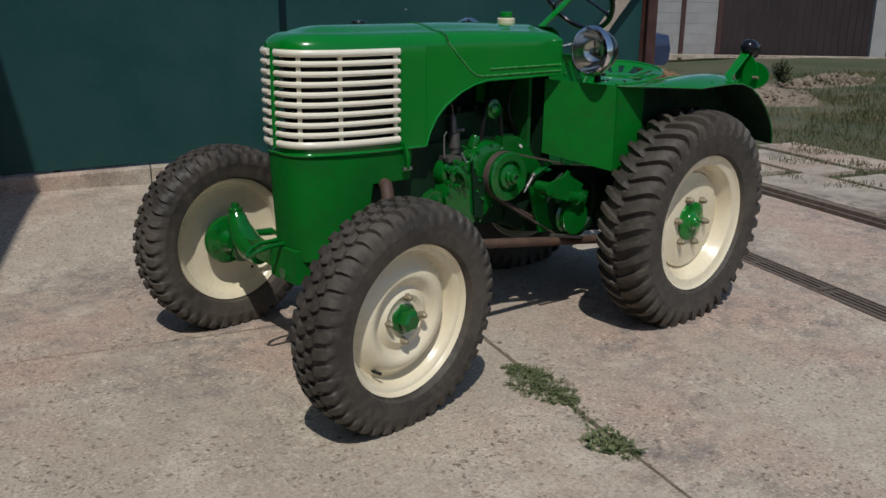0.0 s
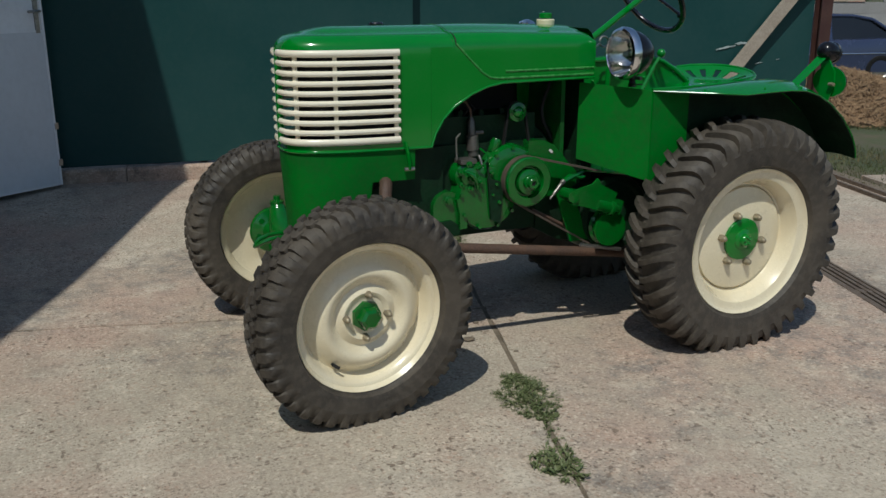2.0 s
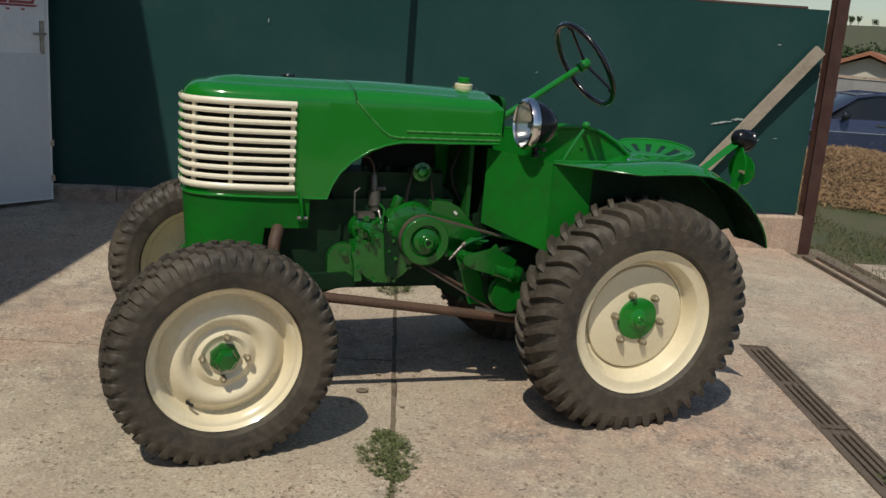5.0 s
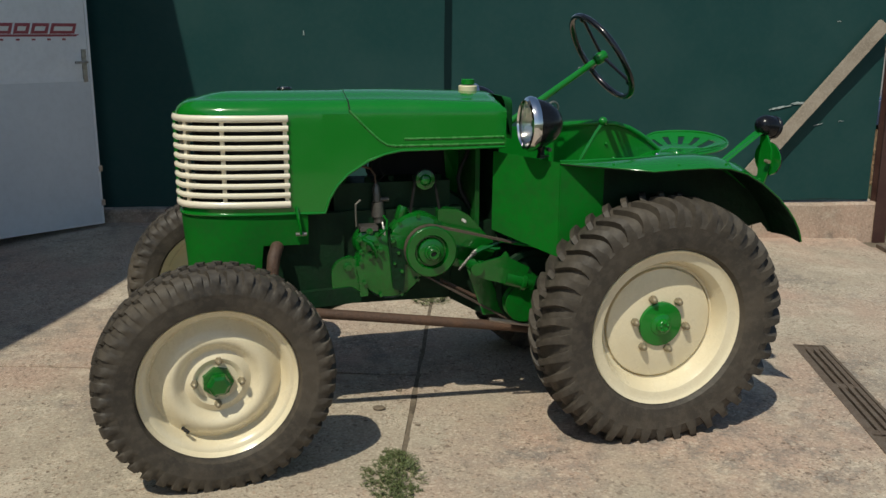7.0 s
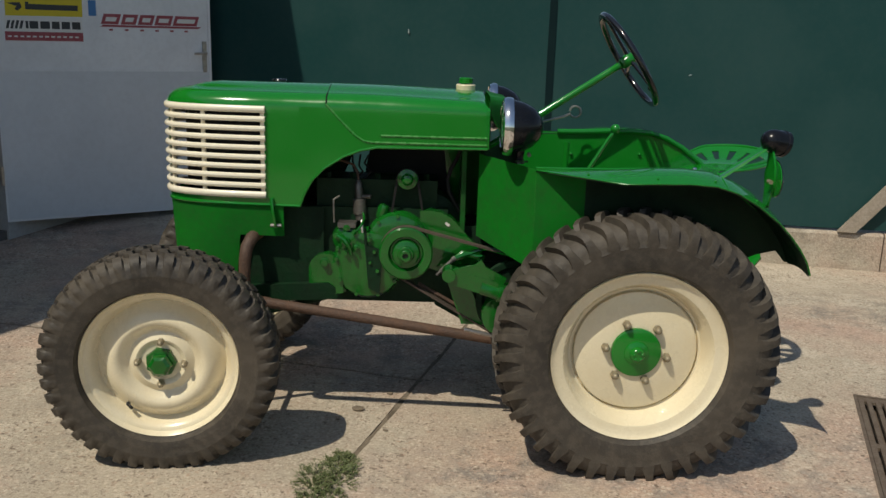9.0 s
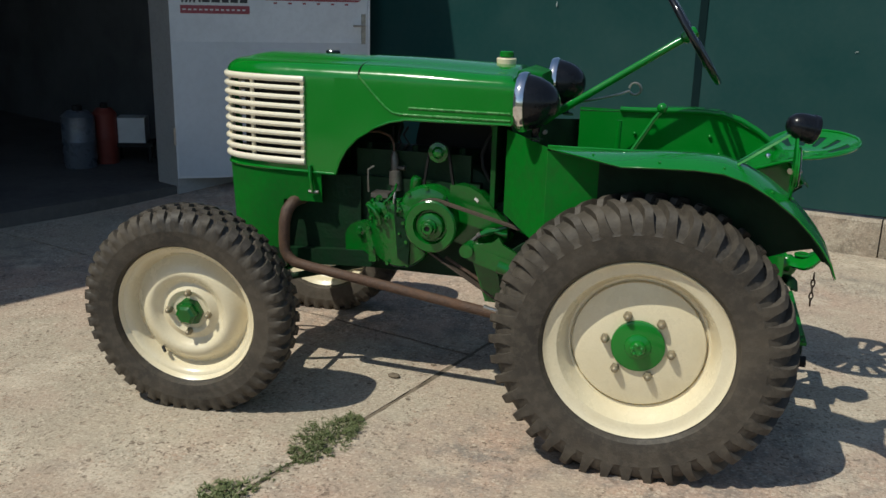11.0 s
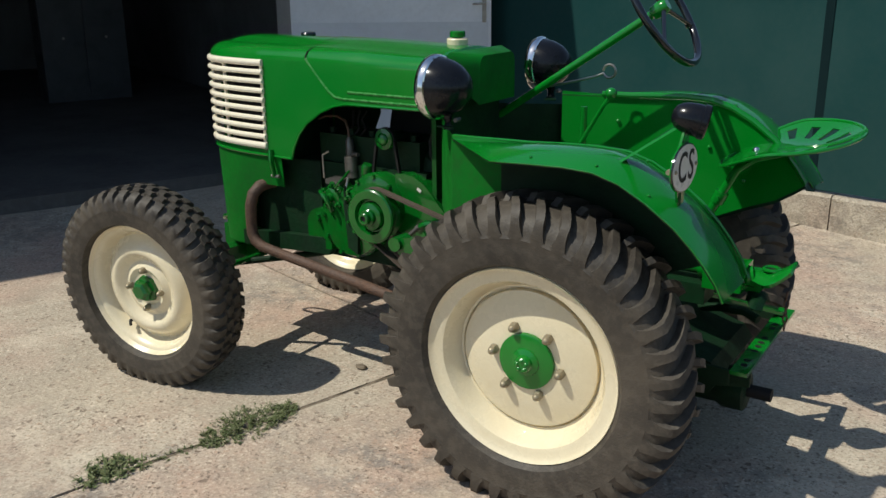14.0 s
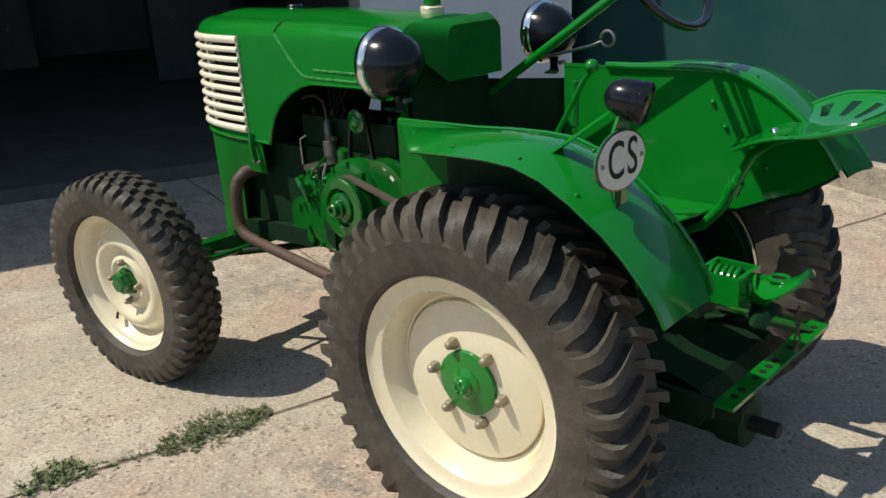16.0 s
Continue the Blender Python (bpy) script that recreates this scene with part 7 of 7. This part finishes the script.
build_rubble(11.4, 4.6, 1.3, 0.4, 0.12, 12, "low strip of earth and broken concrete in the grass", 0.09)


# ---------------------------------------------------------------- far wall, gate, house
W0, WD = Vector((17.4, 11.75, -0.28)), Vector((0.74, -0.67, 0)).normalized()
WN = Vector((WD.y, -WD.x, 0))
WM = Matrix(((1.2 * WD.x, -WN.x, 0, W0.x), (1.2 * WD.y, -WN.y, 0, W0.y), (0, 0, 1.15, W0.z), (0, 0, 0, 1)))
BLOCK = material("grey_concrete_blocks", (0.30, 0.288, 0.275), 0.9, 0, (0.24, 0.23, 0.215), 2, 0.5, (0.20, 0.19, 0.175), 30, 0.25, 0.4, 40, pieces=0.07)
GATE = material("dark_red_sheet_gate", (0.020, 0.010, 0.009), 0.6, 0, (0.028, 0.014, 0.012), 2, 0.5)


def build_wall():
    wall = empty("boundary_wall", *W0, "grey concrete block boundary wall", "wall")
    wall["kind"] = "structure"
    part("footing", B(-14, 0.68, 0.02, 0.24, -0.8, -0.04, WM), KERB, wall)
    block_me = to_mesh("block", B(0.003, 0.497, 0.0, 0.2, 0.003, 0.232), BLOCK)
    for r in range(6):
        for k in range(-28, 4):
            a = k * 0.5 + (0.25 if r % 2 else 0)
            if a + 0.5 > 0.8 or (r == 5 and k < -3):
                continue
            part("block", block_me, None, wall, at=WM @ Matrix.Translation((a, 0.02, -0.04 + 0.235 * r)))
    part("coping", B(-14, -1.6, -0.01, 0.25, 1.145, 1.19, WM), KERB, wall)
    part("mortar", B(-13.9, 0.66, 0.026, 0.205, -0.04, 1.13, WM), BLOCK, wall)
    for a in (-4.6, -0.13, 0.67):
        part("steel_post", B(a, a + 0.09, -0.05, 0.02, -0.1, 2.2, WM), POST, wall)
    return wall


build_wall()


def build_gate():
    g = empty("yard_gate", *(WM @ Vector((0.78, 0, -0.1))), "wide dark red sheet steel gate", "gate")
    for k in range(20):
        part("sheet_rib", B(0.77 + 0.16 * k, 0.77 + 0.16 * k + 0.15, 0.0, 0.03, -0.02, 2.3, WM), GATE, g)
    part("lower_rail", B(0.77, 3.95, 0.03, 0.08, 0.0, 0.08, WM), POST, g)
    part("upper_rail", B(0.77, 3.95, 0.03, 0.08, 2.1, 2.18, WM), POST, g)
    c = empty("gate_pillar", *(WM @ Vector((4.15, 0.1, -0.1))), "pale concrete gate pillar", "pillar", "gate pillars")
    part("shaft", B(3.99, 4.33, -0.1, 0.3, -0.1, 2.4, WM), BLOCK, c, bevel=0.01)
    part("cap", B(3.95, 4.37, -0.14, 0.34, 2.4, 2.48, WM), KERB, c, bevel=0.01)
    part("gate_leaf", B(4.40, 12, 0.0, 0.05, 0.0, 2.3, WM), GATE, g)
    tagged(part("path_strip", B(-0.6, 4.4, -0.55, -0.25, -0.06, 0.0, WM), KERB), "pale concrete strip along the far gate", "pavement", kind="structure")


build_gate()

TILE = material("orange_roof_tiles", (0.32, 0.13, 0.075), 0.85, 0, (0.24, 0.10, 0.06), 2, 0.5, (0.40, 0.2, 0.12), 18, 0.4, 0.4, 8)
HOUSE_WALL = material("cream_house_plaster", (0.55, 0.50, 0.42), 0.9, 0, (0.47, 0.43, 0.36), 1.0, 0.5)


def build_house(x, y, turn, w, d, z0, ze, zr, label):
    m = pose(x, y, 0, 0, 0, turn)
    h = empty("house", x, y, z0, label, "house", "far houses")
    walls = P([(-w, -d, z0), (w, -d, z0), (w, -d, ze), (0, -d, zr - 0.12), (-w, -d, ze)], (0, 2 * d, 0), m)
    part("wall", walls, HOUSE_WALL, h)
    for s in (-1, 1):
        part("roof", P([(0, -d - 0.5, zr), (s * (w + 0.5), -d - 0.5, ze - 0.35), (s * (w + 0.5), d + 0.5, ze - 0.35), (0, d + 0.5, zr)], (0, 0, 0.18), m), TILE, h)
    for a in (-0.45, 0.35):
        win = part("window", B(a * w - 0.35, a * w + 0.35, -d - 0.03, -d + 0.05, ze - 1.5, ze - 0.5, m), WHITE_ENAMEL, h)
        part("pane", B(a * w - 0.28, a * w + 0.28, -d - 0.045, -d - 0.031, ze - 1.43, ze - 0.57, m), BLACK, win)
    attic = part("window", B(-0.3, 0.3, -d - 0.03, -d + 0.05, ze + 0.05, ze + 0.5, m), WHITE_ENAMEL, h)
    part("pane", B(-0.24, 0.24, -d - 0.045, -d - 0.031, ze + 0.1, ze + 0.45, m), BLACK, attic)
    part("chimney", B(0.7, 1.1, 0.4, 0.9, ze, zr + 0.6, m), TILE, h)
    return h


build_house(33.5, 33.0, -47, 4.6, 5.0, -2.2, 0.1, 1.75, "low house with cream gable and orange tiled roof")
build_house(24.0, 36.0, -40, 4.5, 5.0, -2.0, 0.9, 2.9, "long house with orange tiled roof behind the wall")


# ---------------------------------------------------------------- parked car
CAR_PAINT = material("blue_grey_car_paint", (0.040, 0.052, 0.105), 0.25, 0.3, (0.05, 0.065, 0.12), 4, 0.4, coat=0.6, rough_var=0.04)
CAR_GLASS = material("dark_car_glass", (0.012, 0.014, 0.018), 0.06, 0, (0.016, 0.018, 0.022), 4, 0.4, rough_var=0.03)


def build_car():
    """Saloon: side section swept across its width. Local x forward, y left, z up, origin at mid ground."""
    m = pose(13.15, 12.03, -0.63, 0, 0, 156)
    car = empty("car", 13.15, 12.03, -0.63, "parked blue-grey saloon car", "car")
    low = [(2.18, 0.30), (2.24, 0.50), (2.20, 0.66), (2.0, 0.74), (1.55, 0.83), (1.05, 0.90), (-1.45, 0.98), (-1.95, 1.0), (-2.20, 0.96), (-2.26, 0.70), (-2.24, 0.40), (-2.15, 0.26)]
    bm = bmesh.new()
    scale = (0.80, 0.97, 1.0, 1.0, 0.97, 0.80)
    rings = []
    for y, s in zip((-0.87, -0.85, -0.72, 0.72, 0.85, 0.87), (0.90, 0.965, 1.0, 1.0, 0.965, 0.90)):
        rings.append([bm.verts.new(m @ Vector((x * (0.985 if abs(y) > 0.8 else 1), y, 0.26 + (z - 0.26) * s))) for x, z in low])
    for a, b in zip(rings, rings[1:]):
        for k in range(len(low)):
            bm.faces.new((a[k], a[(k + 1) % len(low)], b[(k + 1) % len(low)], b[k]))
    bm.faces.new(rings[0][::-1])
    bm.faces.new(rings[-1])
    part("body", bm, CAR_PAINT, car, bevel=0.02)
    cab = [(1.15, 0.86), (0.45, 1.36), (0.1, 1.43), (-0.7, 1.42), (-1.15, 1.34), (-1.75, 0.97)]
    bm = bmesh.new()
    rings = []
    for y, s in ((-0.78, 0.0), (-0.66, 0.96), (-0.55, 1.0), (0.55, 1.0), (0.66, 0.96), (0.78, 0.0)):
        if s == 0.0:
            rings.append([bm.verts.new(m @ Vector((x, y, 0.88))) for x, z in cab])
        else:
            rings.append([bm.verts.new(m @ Vector((x, y, 0.86 + (z - 0.86) * s))) for x, z in cab])
    for a, b in zip(rings, rings[1:]):
        for k in range(len(cab) - 1):
            bm.faces.new((a[k], a[k + 1], b[k + 1], b[k]))
    part("cabin", bm, CAR_GLASS, car, "dark tinted car windows")
    roof = P([(0.42, -0.60, 1.372), (0.1, -0.62, 1.436), (-0.7, -0.62, 1.428), (-1.12, -0.58, 1.352), (-1.12, 0.58, 1.352), (-0.7, 0.62, 1.428), (0.1, 0.62, 1.436), (0.42, 0.60, 1.372)], (0, 0, 0.018), m)
    part("roof", roof, CAR_PAINT, car)
    for s in (-1, 1):
        for pts in (((1.15, 0.80, 0.88), (0.45, 0.69, 1.35)), ((-0.25, 0.79, 0.90), (-0.22, 0.66, 1.41)), ((-1.72, 0.79, 0.97), (-1.12, 0.68, 1.34)), ((0.45, 0.69, 1.35), (0.0, 0.66, 1.425), (-0.7, 0.66, 1.415), (-1.12, 0.68, 1.34))):
            part("pillar", T([m @ Vector((x, s * y, z)) for x, y, z in pts], 0.035, 8), CAR_PAINT, car)
        part("belt_trim", T([m @ Vector((x, s * 0.865, z)) for x, z in ((1.6, 0.62), (0, 0.64), (-1.7, 0.66))], 0.018, 8), CHROME, car)
        part("wing_mirror", sphere(bmesh.new(), m @ Vector((0.72, s * 0.98, 0.97)), 0.10, 10, 0.8), BLACK, car)
        part("door_handle", B(-0.14, 0.06, 0.868, 0.89, 0.80, 0.83, m @ Matrix.Diagonal((1, s, 1, 1))), CHROME, car)
        part("headlight", sphere(bmesh.new(), m @ Vector((2.06, s * 0.64, 0.64)), 0.12, 10, 0.7), CHROME, car)
        part("rear_light", sphere(bmesh.new(), m @ Vector((-2.18, s * 0.68, 0.80)), 0.12, 10, 0.7), RED_GLASS, car)
        for x in (1.35, -1.32):
            wm = m @ Matrix.Translation((x, s * 0.80, 0.31)) @ (Matrix.Rotation(math.pi, 4, "Z") if s > 0 else Matrix())
            wh = part("wheel", L([(0, 0.05), (0.06, 0.06), (0.17, 0.05), (0.20, 0.07), (0.205, 0.02), (0.0, 0.0)], 24, wm), STEEL, car)
            part("tyre", L([(0.20, 0.07), (0.24, 0.09), (0.295, 0.085), (0.312, 0.06), (0.312, -0.09), (0.20, -0.1)], 32, wm), BLACK_MATT, wh)
    return car


build_car()


# ---------------------------------------------------------------- far trees on the hills
FOLIAGE = material("far_foliage", (0.045, 0.075, 0.028), 0.9, 0, (0.07, 0.095, 0.035), 0.6, 0.6, (0.03, 0.05, 0.02), 3, 0.5)
BARK = material("bark", (0.10, 0.075, 0.05), 0.9, 0, (0.06, 0.045, 0.03), 5, 0.5)


def tree_mesh(seed, h):
    rng = random.Random(seed)
    crown, wood = bmesh.new(), bmesh.new()
    tube(wood, [(0, 0, 0), (0.05 * h * 0.2, 0, h * 0.3), (0, 0, h * 0.6)], [0.035 * h, 0.025 * h, 0.012 * h], 8)
    for i in range(9):
        a, z = rng.uniform(0, math.tau), h * rng.uniform(0.3, 0.6)
        tube(wood, [(0, 0, z), (0.16 * h * math.cos(a), 0.16 * h * math.sin(a), z + 0.1 * h), (0.27 * h * math.cos(a), 0.27 * h * math.sin(a), z + 0.18 * h)], [0.012 * h, 0.008 * h, 0.003 * h], 5)
    vs, fs = [], []
    blobs = [(rng.uniform(-0.26, 0.26) * h, rng.uniform(-0.26, 0.26) * h, h * rng.uniform(0.4, 0.9), h * rng.uniform(0.10, 0.19)) for _ in range(16)]
    for i in range(900):
        bx, by, bz, r = rng.choice(blobs)
        d = Vector((rng.gauss(0, 1), rng.gauss(0, 1), rng.gauss(0, 1))).normalized()
        c = Vector((bx, by, bz)) + d * r * rng.uniform(0.6, 1.1)
        n = Vector((rng.gauss(0, 1), rng.gauss(0, 1), rng.gauss(0, 1))).normalized()
        a, b = n.orthogonal().normalized(), n.cross(n.orthogonal()).normalized()
        s = h * rng.uniform(0.022, 0.045)
        k = len(vs)
        vs += [c + a * s, c + b * s * 0.7, c - a * s, c - b * s * 0.7]
        fs.append((k, k + 1, k + 2, k + 3))
    me = bpy.data.meshes.new("crown")
    me.from_pydata(vs, [], fs)
    me.materials.append(FOLIAGE)
    return me, to_mesh("trunk", wood, BARK)


kinds = [tree_mesh(s, 7) for s in (1, 2, 3)]
rng = random.Random(21)
for i in range(46):
    az = radians(rng.uniform(34, 62))
    r = rng.choice((rng.uniform(70, 110), rng.uniform(120, 210), rng.uniform(440, 520)))
    x, y = r * math.cos(az), r * math.sin(az)
    z = ground_height(x, y)
    cr, tr = kinds[i % 3]
    k = rng.uniform(0.5, 0.9)
    t = empty("tree", x, y, z - 0.05, "broad-leaved tree far off on the slope", "tree", "far trees")
    m = Matrix.Translation((x, y, z - 0.05)) @ Matrix.Rotation(rng.uniform(0, 6), 4, "Z") @ Matrix.Diagonal((k, k, k, 1))
    part("crown", cr, None, t, at=m)
    part("trunk", tr, None, t, at=m)
